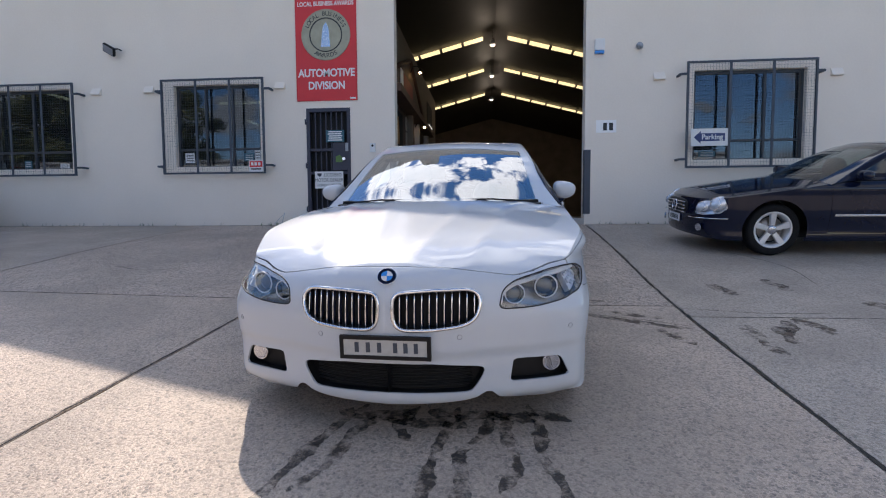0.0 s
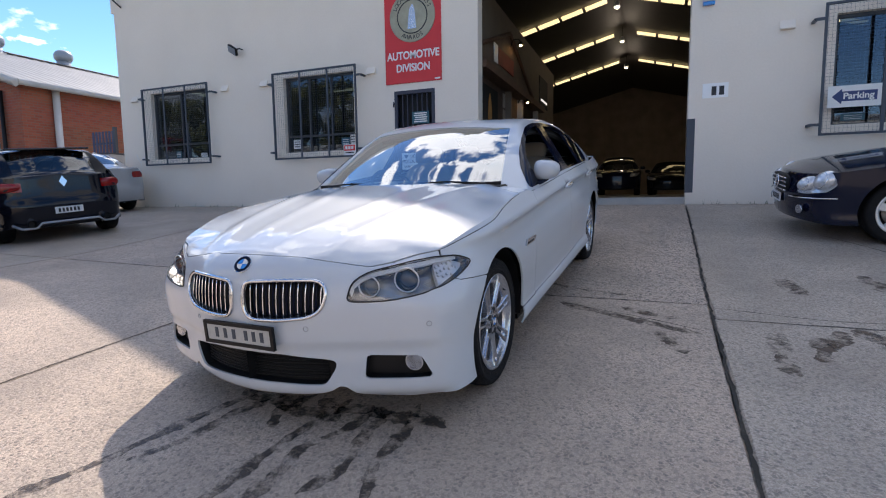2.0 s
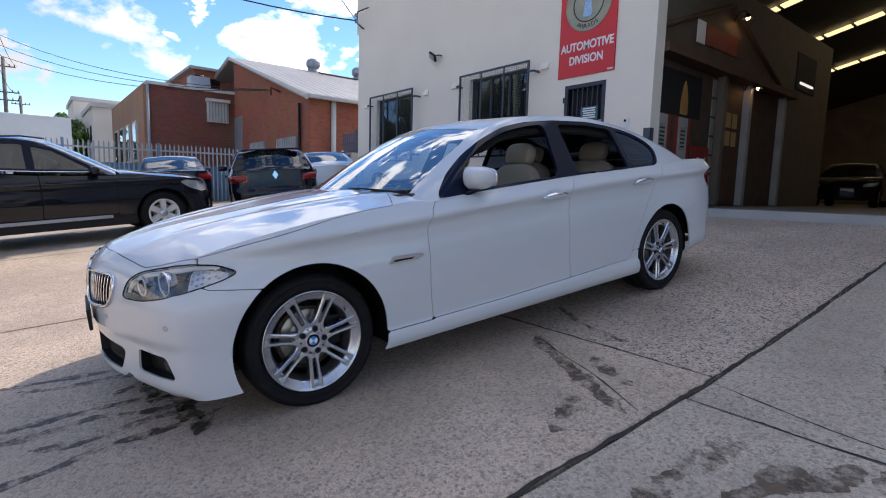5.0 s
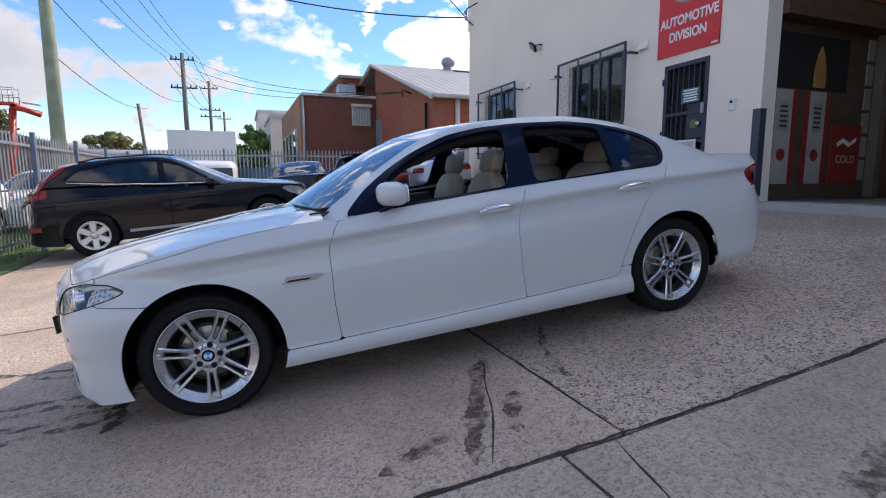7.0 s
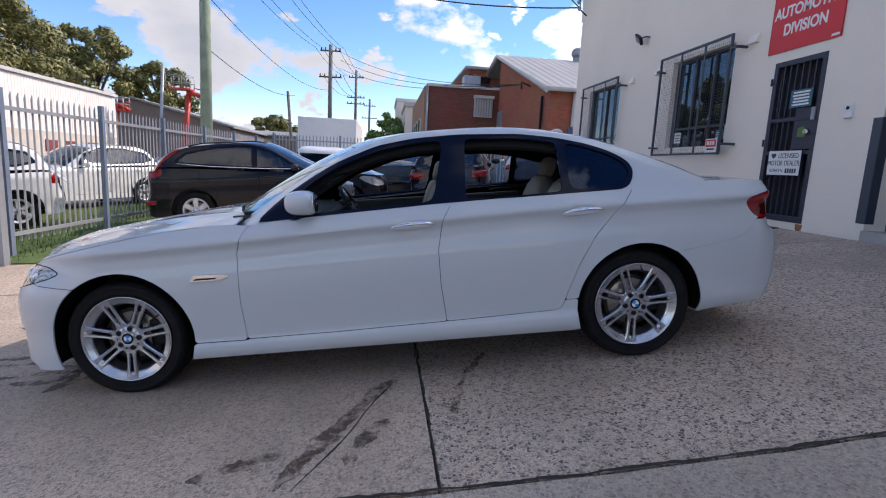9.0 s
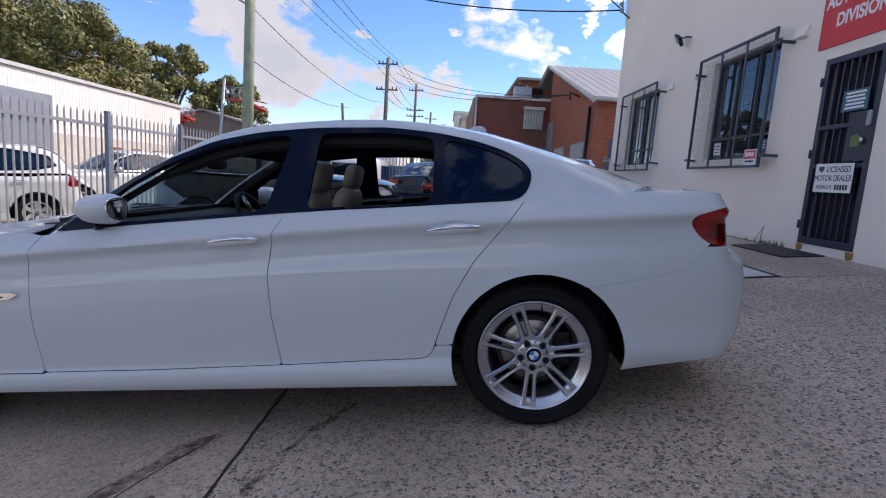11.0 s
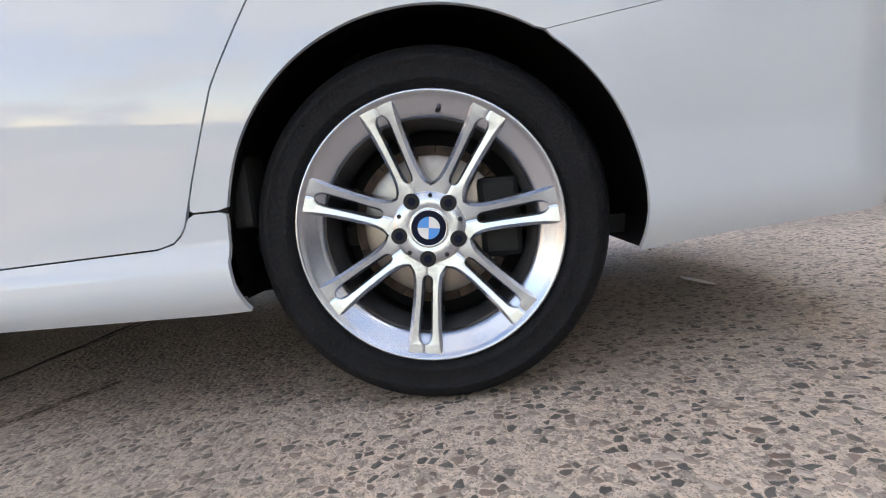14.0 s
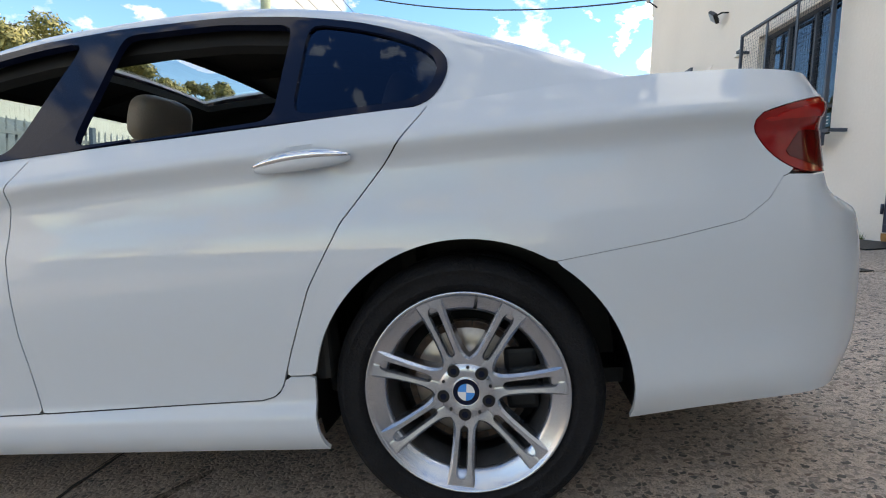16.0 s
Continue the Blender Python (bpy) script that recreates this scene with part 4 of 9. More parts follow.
for mir in (False, True):
    sg = -1 if mir else 1
    lampthing = patch("headlamp", P, lamp, M_lens, car, "clear headlamp with twin round projectors", N=NOUT, flange=0, shift=-0.002, mirror=mir)
    patch("lamp_bowl", P, lamp + 0.001, M_smoke, lampthing, "dark silver lamp bowl", N=NOUT, flange=-0.075, shift=-0.08, mirror=mir)
    eyebrow = np.minimum(lamp, inside([(0.49, 0.65), (0.50, 0.70), (0.53, 0.76), (0.60, 0.79), (0.80, 0.82), (1.2, 0.82), (1.2, 0.757), (1.09, 0.763), (0.95, 0.769), (0.80, 0.762), (0.70, 0.750), (0.61, 0.736), (0.56, 0.716), (0.533, 0.69), (0.52, 0.65)], S, W_))
    patch("eyebrow_strip", P, np.where(lamp > -0.5, eyebrow, -1), M_paper, lampthing, "pale light strip along the top", N=NOUT, flange=0.01, shift=-0.016, mirror=mir)
    gasket = [on_side(s_, w_, 0.0005) for s_, w_ in LAMP]
    part("lamp_gasket", add_path(bmesh.new(), [(x * sg, y, z) for x, y, z in gasket], 0.0030, 6, True), M_black, lampthing)
    signal = np.minimum(lamp - 0.012, S - 0.93)
    patch("signal_reflector", P, signal, M_signal, lampthing, "silver side reflector", N=NOUT, flange=0.03, shift=-0.035, mirror=mir)
    for a in np.linspace(0.955, 1.10, 6):
        for q in (0.695, 0.715, 0.735, 0.755):
            p, n = at_run(a, q + 0.004)
            k = np.argmin(np.hypot(S - a, W_ - q) + np.where(CAP, 5, 0))
            if lamp.ravel()[k] < 0.016:
                continue
            p = Vector((p.x * sg, p.y, p.z)) - Vector((n.x * sg, n.y, n.z)) * 0.034
            part("signal_cell", disc(bmesh.new(), 0.0075, 0, 0.008, facing(p, (n.x * sg, n.y, n.z)), 10, 0.004), M_signal, lampthing)
    for s0, w0, r in ((0.595, 0.688, 0.044), (0.755, 0.708, 0.052)):
        p, n = at_run(s0, w0)
        ax = Vector((0.25 * sg, -1, 0.02)).normalized()
        p = Vector((p.x * sg, p.y, p.z)) - ax * 0.055
        m = facing(p, ax)
        pr = part("projector", add_tube(bmesh.new(), m @ Vector((0, 0, -0.02)), m @ Vector((0, 0, 0.022)), r * 0.9, r, 36, False), M_chrome, lampthing, "round chrome-ringed projector")
        part("light_ring", ring(bmesh.new(), r, 0.0034, 0.022, m), M_signal, pr)
        dome = bmesh.new()
        prof = [(r * 0.80 * math.cos(a), 0.030 * math.sin(a)) for a in np.linspace(0, math.pi / 2, 8)]
        rings_ = [[dome.verts.new(m @ Vector((q * math.cos(b), q * math.sin(b), h - 0.012))) for b in np.linspace(0, 2 * math.pi, 28, endpoint=False)] for q, h in prof[:-1]]
        for r0_, r1_ in zip(rings_, rings_[1:]):
            for k in range(28):
                dome.faces.new((r0_[k], r0_[(k + 1) % 28], r1_[(k + 1) % 28], r1_[k])).smooth = True
        dome.faces.new(rings_[-1])
        part("projector_lens", dome, M_bulb, pr)
    # kidney grille
    loop = spline([(v * sg, nose(v, w) - 0.004, w) for v, w in [*KIDNEY, *KIDNEY, *KIDNEY, KIDNEY[0]]], 271)[0][90:181]
    grille = part("grille", add_path(bmesh.new(), loop[:-1], 0.0085, 10, True), M_chrome, car, "upright oval grille with a chrome surround and chrome-edged slats")
    patch("grille_void", P, kid + 0.004, M_dark, grille, "", N=NOUT, flange=-0.06, shift=-0.07, mirror=mir)
    for v in np.linspace(0.060, 0.376, 11):
        span = [w for w in np.linspace(0.55, 0.75, 81) if inside(KIDNEY, v, w) > 0.004]
        if len(span) < 5:
            continue
        bm = bmesh.new()
        pts = [Vector((v * sg, nose(v, w) + 0.010, w)) for w in np.linspace(span[0], span[-1], 6)]
        add_path(bm, pts, 0.0033, 8)
        sl = part("slat", bm, M_chrome, grille)
        bm = bmesh.new()
        for q in pts:
            q.y += 0.022
        add_path(bm, pts, 0.005, 6)
        part("slat_web", bm, M_blackgloss, sl)
    # fog lamp pocket
    pocket = patch("fog_pocket", P, fog + 0.001, M_black, car, "black bumper pocket with a round fog lamp", N=NOUT, flange=-0.05, shift=-0.055, mirror=mir)
    p, n = at_surface(0.715 * sg, 0.355)
    m = facing(p + Vector((0, 0.045, 0)), (0.15 * sg, -1, 0.0))
    fl = part("fog_lamp", add_tube(bmesh.new(), m @ Vector((0, 0, -0.03)), m @ Vector((0, 0, 0.012)), 0.036, 0.040, 32), M_chrome, pocket, "round clear fog lamp")
    part("fog_lens", disc(bmesh.new(), 0.036, 0.012, 0.022, m, 32, 0.028), M_lens, fl)
    # parking sensors
    for v, w in ((0.315, 0.525), (0.80, 0.535)):
        p, n = at_surface(v * sg, w)
        part("parking_sensor", ring(bmesh.new(), 0.0105, 0.0016, 0.0006, facing(p, n)), M_galv, car)
    # tail lamp
    tl = patch("tail_lamp", P, tail - 0.002, M_red, car, "wrap-round red tail lamp", N=NOUT, flange=0.03, shift=0.001, mirror=mir)
    upper = np.minimum(tail - 0.014, W_ - (0.905 + 0.05 * (U_ - 3.62)))
    patch("lamp_segment", P, upper, material("tail_lamp_bright", (0.46, 0.010, 0.008), 0.1, coat=0.3, var=0.1), tl, "", N=NOUT, flange=0.004, shift=0.004, mirror=mir)
    lower = np.minimum(inside([(3.70, 0.835), (3.79, 0.80), (3.86, 0.80), (3.86, 0.88), (3.74, 0.885)], U_, W_), tail - 0.014)
    patch("lamp_segment", P, np.where(tail > -0.5, lower, -1), material("tail_lamp_dark", (0.10, 0.004, 0.004), 0.1, coat=0.3, var=0.1), tl, "", N=NOUT, flange=0.004, shift=0.003, mirror=mir)
patch_full = patch("lower_grille", P, intake + 0.001, M_black, car, "black lower air intake", N=NOUT, flange=-0.05, shift=-0.055)
patch("lower_grille", P, intake + 0.001, M_black, car, "black lower air intake", N=NOUT, flange=-0.05, shift=-0.055, mirror=True)
for w in np.linspace(0.29, 0.385, 7):
    part("intake_bar", add_path(bmesh.new(), [at_surface(v, w)[0] + Vector((0, 0.045, 0)) for v in np.linspace(-0.36, 0.36, 25)], 0.0035, 6), M_black, patch_full)
p, n = at_surface(0.0, 0.790)
roundel(car, facing(p + n * 0.001, n), 0.041)

# number plate: plain bars for its characters
M_plate = material("plate_white", (0.50, 0.50, 0.48), 0.5, var=0.06, scale=40)
plate = box("number_plate", -0.187, 0.187, -0.852, -0.846, 0.457, 0.534, M_plate, car, "white number plate in a black frame", 0.002)
for a in ((-0.200, 0.200, 0.443, 0.459), (-0.200, 0.200, 0.531, 0.547), (-0.200, -0.184, 0.459, 0.531), (0.184, 0.200, 0.459, 0.531)):
    box("plate_frame", a[0], a[1], -0.857, -0.842, a[2], a[3], M_black, plate)
for k, v in enumerate((-0.125, -0.075, -0.025, 0.045, 0.09, 0.135)):
    box("plate_bar", v - 0.009, v + 0.009, -0.8545, -0.852, 0.474, 0.518, M_steelblue, plate)

# mirrors, handles, side vents
def blob(center, half, power=2.6, seg=28, rows=16, shape=None):
    """A rounded-box solid."""
    bm = bmesh.new()
    sp = lambda x, e: math.copysign(abs(x) ** e, x)
    e = 2 / power
    grid = []
    for i in range(rows + 1):
        b = -math.pi / 2 + math.pi * i / rows
        row = []
        for k in range(seg):
            a = 2 * math.pi * k / seg
            q = [sp(math.cos(b), e) * sp(math.cos(a), e), sp(math.cos(b), e) * sp(math.sin(a), e), sp(math.sin(b), e)]
            if shape:
                q = shape(*q)
            row.append(bm.verts.new([c + h * t for c, h, t in zip(center, half, q)]))
        grid.append(row)
    for r0_, r1_ in zip(grid, grid[1:]):
        for k in range(seg):
            bm.faces.new((r0_[k], r0_[(k + 1) % seg], r1_[(k + 1) % seg], r1_[k])).smooth = True
    bmesh.ops.remove_doubles(bm, verts=bm.verts, dist=1e-5)
    bmesh.ops.recalc_face_normals(bm, faces=bm.faces)
    return bm


for sg in (1, -1):
    cap = blob((0.903 * sg, 1.085, 1.045), (0.084, 0.098, 0.066), 2.9, shape=lambda x, y, z: (x * (1 - 0.10 * (z < 0) * abs(z)), y if y < 0 else y * 0.75, z * (1 - 0.18 * x * sg) + 0.12 * (0.3 - y) * 0.5))
    mir_ = part("wing_mirror", cap, M_white, car, "white door mirror on a black foot")
    part("mirror_glass", blob((0.903 * sg, 1.150, 1.045), (0.071, 0.008, 0.052), 3.0), M_chrome, mir_)
    part("mirror_foot", add_path(bmesh.new(), [(0.835 * sg, 1.0, 0.955), (0.87 * sg, 1.04, 0.972), (0.90 * sg, 1.07, 0.99)], 0.028, 10, flat=0.6), M_blackgloss, mir_)
    part("mirror_triangle", add_prism(bmesh.new(), [(0.82, 0.955), (1.02, 0.966), (1.06, 1.10)], 0.012, lambda a, b, h: ((0.862 - (b - 0.955) * 0.60 - 0.004 + h) * sg, a, b)), M_blackgloss, mir_)
    for u0, u1, w0, w1 in HANDLES:
        uc, wc = (u0 + u1) / 2, (w0 + w1) / 2 + 0.006
        rise_ = (w1 - w0) / (u1 - u0)
        bar = blob((0.938 * sg, uc, wc), (0.017, 0.118, 0.023), 2.1, 32, 14, shape=lambda x, y, z: (x * 1.0 - 0.5 * sg * y * y, y, z + (0.118 / 0.023) * rise_ * y - 0.30 * y * y))
        hd = part("door_handle", bar, M_white, car, "white door handle with a chrome blade")
        blade = blob((0.944 * sg, uc, wc + 0.009), (0.015, 0.119, 0.0105), 2.1, 32, 12, shape=lambda x, y, z: (x - 0.55 * sg * y * y, y, z + (0.119 / 0.0105) * rise_ * y - 1.0 * y * y))
        part("handle_blade", blade, M_chrome, hd, "chrome handle blade")
    vent = part("side_vent", add_prism(bmesh.new(), [(0.43, 0.655), (0.60, 0.655), (0.65, 0.676), (0.62, 0.686), (0.46, 0.690)], 0.012, lambda a, b, h: ((0.922 + h) * sg, a, b)), M_chrome, car, "slim chrome side vent trim")
    part("vent_slot", add_prism(bmesh.new(), [(0.455, 0.662), (0.57, 0.662), (0.585, 0.670), (0.47, 0.672)], 0.002, lambda a, b, h: ((0.934 + h) * sg, a, b)), M_black, vent)
part("roof_aerial", blob((0, 2.74, 1.385), (0.018, 0.065, 0.035), 2.2, shape=lambda x, y, z: (x * (1 - 0.4 * max(z, 0)), y * (1 - 0.35 * max(z, 0)) + 0.25 * max(z, 0), z)), M_white, car, "small white roof aerial fin")
for sg in (1, -1):
    bm = bmesh.new()
    add_path(bm, [(0.05 * sg + 0.0, 0.548, 1.018), (0.38 * sg, 0.585, 1.020), (0.60 * sg, 0.665, 1.0)], 0.006, 6)
    part("wiper", bm, M_black, car)
bm = bmesh.new()
add_prism(bm, [(-0.70, 0.70), (-0.45, 0.60), (0, 0.55), (0.45, 0.60), (0.70, 0.70), (0.66, 0.85), (-0.66, 0.85)], 0.02, lambda a, b, h: (a, b, 0.985 + h))
part("cowl", bm, M_black, car)

# underside, wheel housings
# Side and rear plates are added out of sight to darken the ground below.
for sg in (1, -1):
    part("side_pan", add_box(bmesh.new(), 0.60 if sg > 0 else -0.86, 0.86 if sg > 0 else -0.60, 0.44, 2.52, 0.205, 0.235), M_black, car)
part("rear_pan", add_box(bmesh.new(), -0.66, 0.66, 3.3, 3.82, 0.27, 0.31), M_black, car)
part("underbody", add_box(bmesh.new(), -0.62, 0.62, -0.50, 3.3, 0.20, 0.24), M_black, car)
part("engine_block", add_box(bmesh.new(), -0.50, 0.50, -0.62, 0.62, 0.24, 0.70, 0.05), M_black, car)
for u in (0.023, 2.978):
    for sg in (1, -1):
        bm = bmesh.new()
        arc = [(u + 0.398 * math.cos(a), 0.33 + 0.398 * math.sin(a)) for a in np.linspace(-0.20, math.pi + 0.27, 28)]
        for (a0, b0), (a1, b1) in zip(arc, arc[1:]):
            bm.faces.new([bm.verts.new(c) for c in ((0.52 * sg, a0, b0), (0.52 * sg, a1, b1), ((0.888 if u < 1 else 0.845) * sg, a1, b1), ((0.888 if u < 1 else 0.845) * sg, a0, b0))]).smooth = True
        bm.faces.new([bm.verts.new((0.52 * sg, a, b)) for a, b in arc])
        bmesh.ops.remove_doubles(bm, verts=bm.verts, dist=1e-4)
        part("wheel_housing", bm, M_black, car)


def wheel(parent, u, v, w, sign=1, spin=0.0):
    """Seven twin spokes, tyre, brake disc and hub; local x points outwards, spin turns all but the caliper."""
    hub = new("wheel")
    hub.parent = parent
    hub.matrix_local = pose(v, u, w, 0, 0, 0 if sign > 0 else 180)
    tyre = bmesh.new()
    add_lathe(tyre, [(0.225, -0.20), (0.250, -0.225), (0.295, -0.228), (0.320, -0.215), (0.329, -0.19), (0.330, -0.165), (0.323, -0.163), (0.323, -0.155), (0.331, -0.153), (0.331, -0.115), (0.324, -0.113), (0.324, -0.105), (0.331, -0.103), (0.330, -0.062), (0.323, -0.060), (0.323, -0.052), (0.329, -0.050), (0.327, -0.025), (0.318, -0.004), (0.306, 0.005), (0.300, 0.0085), (0.296, 0.0085), (0.294, 0.0065), (0.284, 0.007), (0.270, 0.002), (0.266, 0.004), (0.262, 0.002), (0.256, -0.004), (0.248, -0.008), (0.240, -0.02)], 96)
    part("tyre", tyre, M_rubber, hub)
    rim = part("rim", add_lathe(bmesh.new(), [(0.250, -0.012), (0.2535, -0.004), (0.2525, 0.001), (0.2485, 0.002), (0.245, -0.002), (0.236, -0.010), (0.215, -0.016), (0.206, -0.022), (0.203, -0.034)], 96), M_alloy, hub, "silver alloy rim with seven twin spokes")
    part("rim_barrel", add_lathe(bmesh.new(), [(0.2035, -0.034), (0.196, -0.06), (0.190, -0.095)], 64), M_barrel, rim)
    part("rim_inner", add_lathe(bmesh.new(), [(0.190, -0.095), (0.196, -0.19), (0.235, -0.20)], 48), M_black, rim)
    for k in range(7):
        a0 = -math.pi / 2 + k * 2 * math.pi / 7
        for side_ in (-1, 1):
            bm = bmesh.new()
            rows_ = []
            for t in (0, 0.06, 0.12, 0.165, 0.175, 0.19, 0.22, 0.28, 0.38, 0.5, 0.62, 0.73, 0.79, 0.83, 0.855, 0.868, 0.875, 0.93, 1.0):
                r = 0.060 + (0.2475 - 0.060) * t
                face = -0.021 + 0.017 * t ** 1.4
                inner = side_ * (0.0004 if t < 0.17 or t > 0.87 else 0.0004 + (0.0045 + 0.0055 * t) * math.sqrt(min(1, (t - 0.17) / 0.05) * min(1, (0.87 - t) / 0.07)))
                outer = side_ * (0.0255 + 0.0095 * t ** 2 + 0.034 * math.exp(-(r - 0.060) / 0.014) + 0.007 * t ** 9)
                sec = [(inner + side_ * 0.001, face - 0.038), (inner, face - 0.010 if 0.17 < t < 0.87 else face - 0.002), (inner + side_ * 0.0045, face - 0.0012), (outer - side_ * 0.0065, face), (outer, face - 0.0065), (outer + side_ * 0.004, face - 0.038)]
                rows_.append([bm.verts.new((x, r * math.cos(a0) - o * math.sin(a0), r * math.sin(a0) + o * math.cos(a0))) for o, x in sec])
            for q0, q1 in zip(rows_, rows_[1:]):
                for j in range(5):
                    bm.faces.new((q0[j], q0[j + 1], q1[j + 1], q1[j]))
            bm.faces.new(rows_[-1])
            bmesh.ops.recalc_face_normals(bm, faces=bm.faces)
            part("spoke", bm, M_alloy, rim)
        bm = bmesh.new()
        ca_, sa_ = math.cos(a0), math.sin(a0)
        bridge = [(0.208, -0.020), (0.246, -0.026), (0.246, 0.026), (0.208, 0.020)]
        add_prism(bm, bridge, 0.024, lambda r, o, h: (-0.046 + h, r * ca_ - o * sa_, r * sa_ + o * ca_))
        part("spoke_bridge", bm, M_alloy, rim)
    face_ = add_lathe(bmesh.new(), [(0.0, -0.016), (0.034, -0.016), (0.036, -0.018), (0.040, -0.016), (0.060, -0.018), (0.072, -0.023), (0.078, -0.034), (0.080, -0.07)], 56)
    part("hub_face", face_, M_alloy, rim)
    m = Matrix(((0, 0, 1, -0.016), (1, 0, 0, 0), (0, 1, 0, 0), (0, 0, 0, 1)))
    roundel(rim, m, 0.034, "hub_badge")
    for k in range(5):
        a = -math.pi / 2 + k * 2 * math.pi / 5
        y, z = 0.059 * math.cos(a), 0.059 * math.sin(a)
        nut = part("wheel_bolt", add_tube(bmesh.new(), (-0.024, y, z), (-0.0155, y, z), 0.0155, 0.0155, 20), M_black, rim)
        part("bolt_head", add_tube(bmesh.new(), (-0.018, y, z), (-0.0145, y, z), 0.0085, 0.0085, 6), M_blackgloss, nut)
        a += math.pi / 5
        part("hub_hole", add_tube(bmesh.new(), (-0.02, 0.061 * math.cos(a), 0.061 * math.sin(a)), (-0.0165, 0.061 * math.cos(a), 0.061 * math.sin(a)), 0.0042, 0.0042, 12), M_dark, rim)
    part("valve", add_tube(bmesh.new(), (-0.03, 0.012, 0.222), (-0.004, 0.010, 0.214), 0.0055, 0.004, 10), M_black, rim)
    brake = part("brake_disc", add_lathe(bmesh.new(), [(0.0, -0.075), (0.075, -0.075), (0.078, -0.095), (0.100, -0.097), (0.158, -0.097), (0.160, -0.10), (0.160, -0.122), (0.10, -0.122)], 64), M_steel, hub, "worn steel brake disc")
    part("disc_edge", add_lathe(bmesh.new(), [(0.141, -0.0955), (0.1585, -0.0955)], 64), material("rusty_disc_edge", (0.10, 0.06, 0.04), 0.7, metal=0.4, var=0.35, scale=30), brake, "rusty outer edge of the disc")
    for k in range(16):
        a = k * math.pi / 8
        part("disc_slot", add_tube(bmesh.new(), (-0.0958, 0.146 * math.cos(a), 0.146 * math.sin(a)), (-0.0958, 0.160 * math.cos(a), 0.160 * math.sin(a)), 0.0018, 0.0018, 6), M_dark, brake)
    part("caliper", add_box(bmesh.new(), -0.135, -0.080, 0.095, 0.178, -0.075, 0.085, 0.012), M_black, hub)
    part("wheel_back", add_lathe(bmesh.new(), [(0.0, -0.15), (0.196, -0.15), (0.197, -0.17)], 40), M_dark, hub)
    for ob in hub.children_recursive:
        grow = 1.006 if ob.name.startswith("tyre") else 0.984
        ob.data.transform(Matrix.Diagonal((1, grow, grow, 1)))
        if not ob.name.startswith("caliper"):
            ob.data.transform(Matrix.Rotation(radians(spin), 4, "X"))
    return hub


for u, w, spin in ((0.018, 0.338, -53.0), (2.968, 0.331, -7.5)):
    near_wheel = wheel(car, u, 0.878, w, 1, spin)
    copy_thing(near_wheel, pose(-0.878, u, w, 0, 0, 180))

# cabin
M_dash = material("dark_dash", (0.045, 0.043, 0.04), 0.6, var=0.1, bump=0.2, fine=200)
M_carpet = material("dark_carpet", (0.03, 0.028, 0.025), 0.95, bump=0.4)
part("cabin_floor", add_box(bmesh.new(), -0.74, 0.74, 0.62, 3.2, 0.30, 0.34), M_carpet, car)
part("bulkhead", add_box(bmesh.new(), -0.74, 0.74, 0.60, 0.66, 0.34, 0.96), M_carpet, car)
dash = add_prism(bmesh.new(), [(0.62, 0.70), (0.62, 0.985), (0.80, 0.985), (0.98, 0.965), (1.06, 0.93), (1.09, 0.86), (1.05, 0.74), (0.98, 0.68)], 1.46, lambda a, b, h: (h - 0.73, a, b))
bmesh.ops.bevel(dash, geom=dash.edges[:], offset=0.015, segments=2, affect="EDGES")
part("dashboard", dash, M_dash, car)
part("dash_panel", add_box(bmesh.new(), -0.70, 0.70, 1.055, 1.10, 0.74, 0.82, 0.012), M_beige, car, "beige dashboard band")
tilt = pose(-0.38, 1.20, 0.915, -62, 0, 0)
sw = part("steering_wheel", ring(bmesh.new(), 0.182, 0.015, 0, tilt, 44), M_black, car, "black steering wheel")
part("wheel_boss", disc(bmesh.new(), 0.062, -0.03, 0.012, tilt, 24, 0.05), M_black, sw)
for a in (0, math.pi, -math.pi / 2):
    part("wheel_spoke", add_tube(bmesh.new(), tilt @ Vector((0.05 * math.cos(a), 0.05 * math.sin(a), 0)), tilt @ Vector((0.178 * math.cos(a), 0.178 * math.sin(a), 0)), 0.016, 0.012, 8), M_alloy if a < 0 else M_black, sw)
part("steering_column", add_tube(bmesh.new(), tilt @ Vector((0, 0, -0.02)), tilt @ Vector((0, 0, -0.22)), 0.04, 0.05, 12), M_black, sw)


def seat(u, v, width=0.25, rear=False):
    """A leather seat with cushion, backrest and headrest."""
    s = part("seat", blob((v, u, 0.55), (width, 0.26, 0.10), 4), M_beige, car, "beige leather seat")
    lean_ = pose(v, u + 0.24, 0.60, -16 if not rear else -22, 0, 0)
    bk = blob((0, 0, 0.235), (width * 0.98, 0.075, 0.275), 3.6, shape=lambda x, y, z: (x * (1 - 0.14 * max(z, 0) ** 2), y - 0.2 * (1 - z * z) * 0.3, z))
    bmesh.ops.transform(bk, matrix=lean_, verts=bk.verts)
    part("backrest", bk, M_beige, s)
    hr_ = blob((0, 0.0, 0.578), (0.135, 0.05, 0.085), 3.2)
    bmesh.ops.transform(hr_, matrix=lean_, verts=hr_.verts)
    part("headrest", hr_, M_beige, s)
    for x in (-0.05, 0.05):
        part("headrest_post", add_tube(bmesh.new(), lean_ @ Vector((x, 0, 0.46)), lean_ @ Vector((x, 0, 0.53)), 0.007), M_chrome, s)
    return s


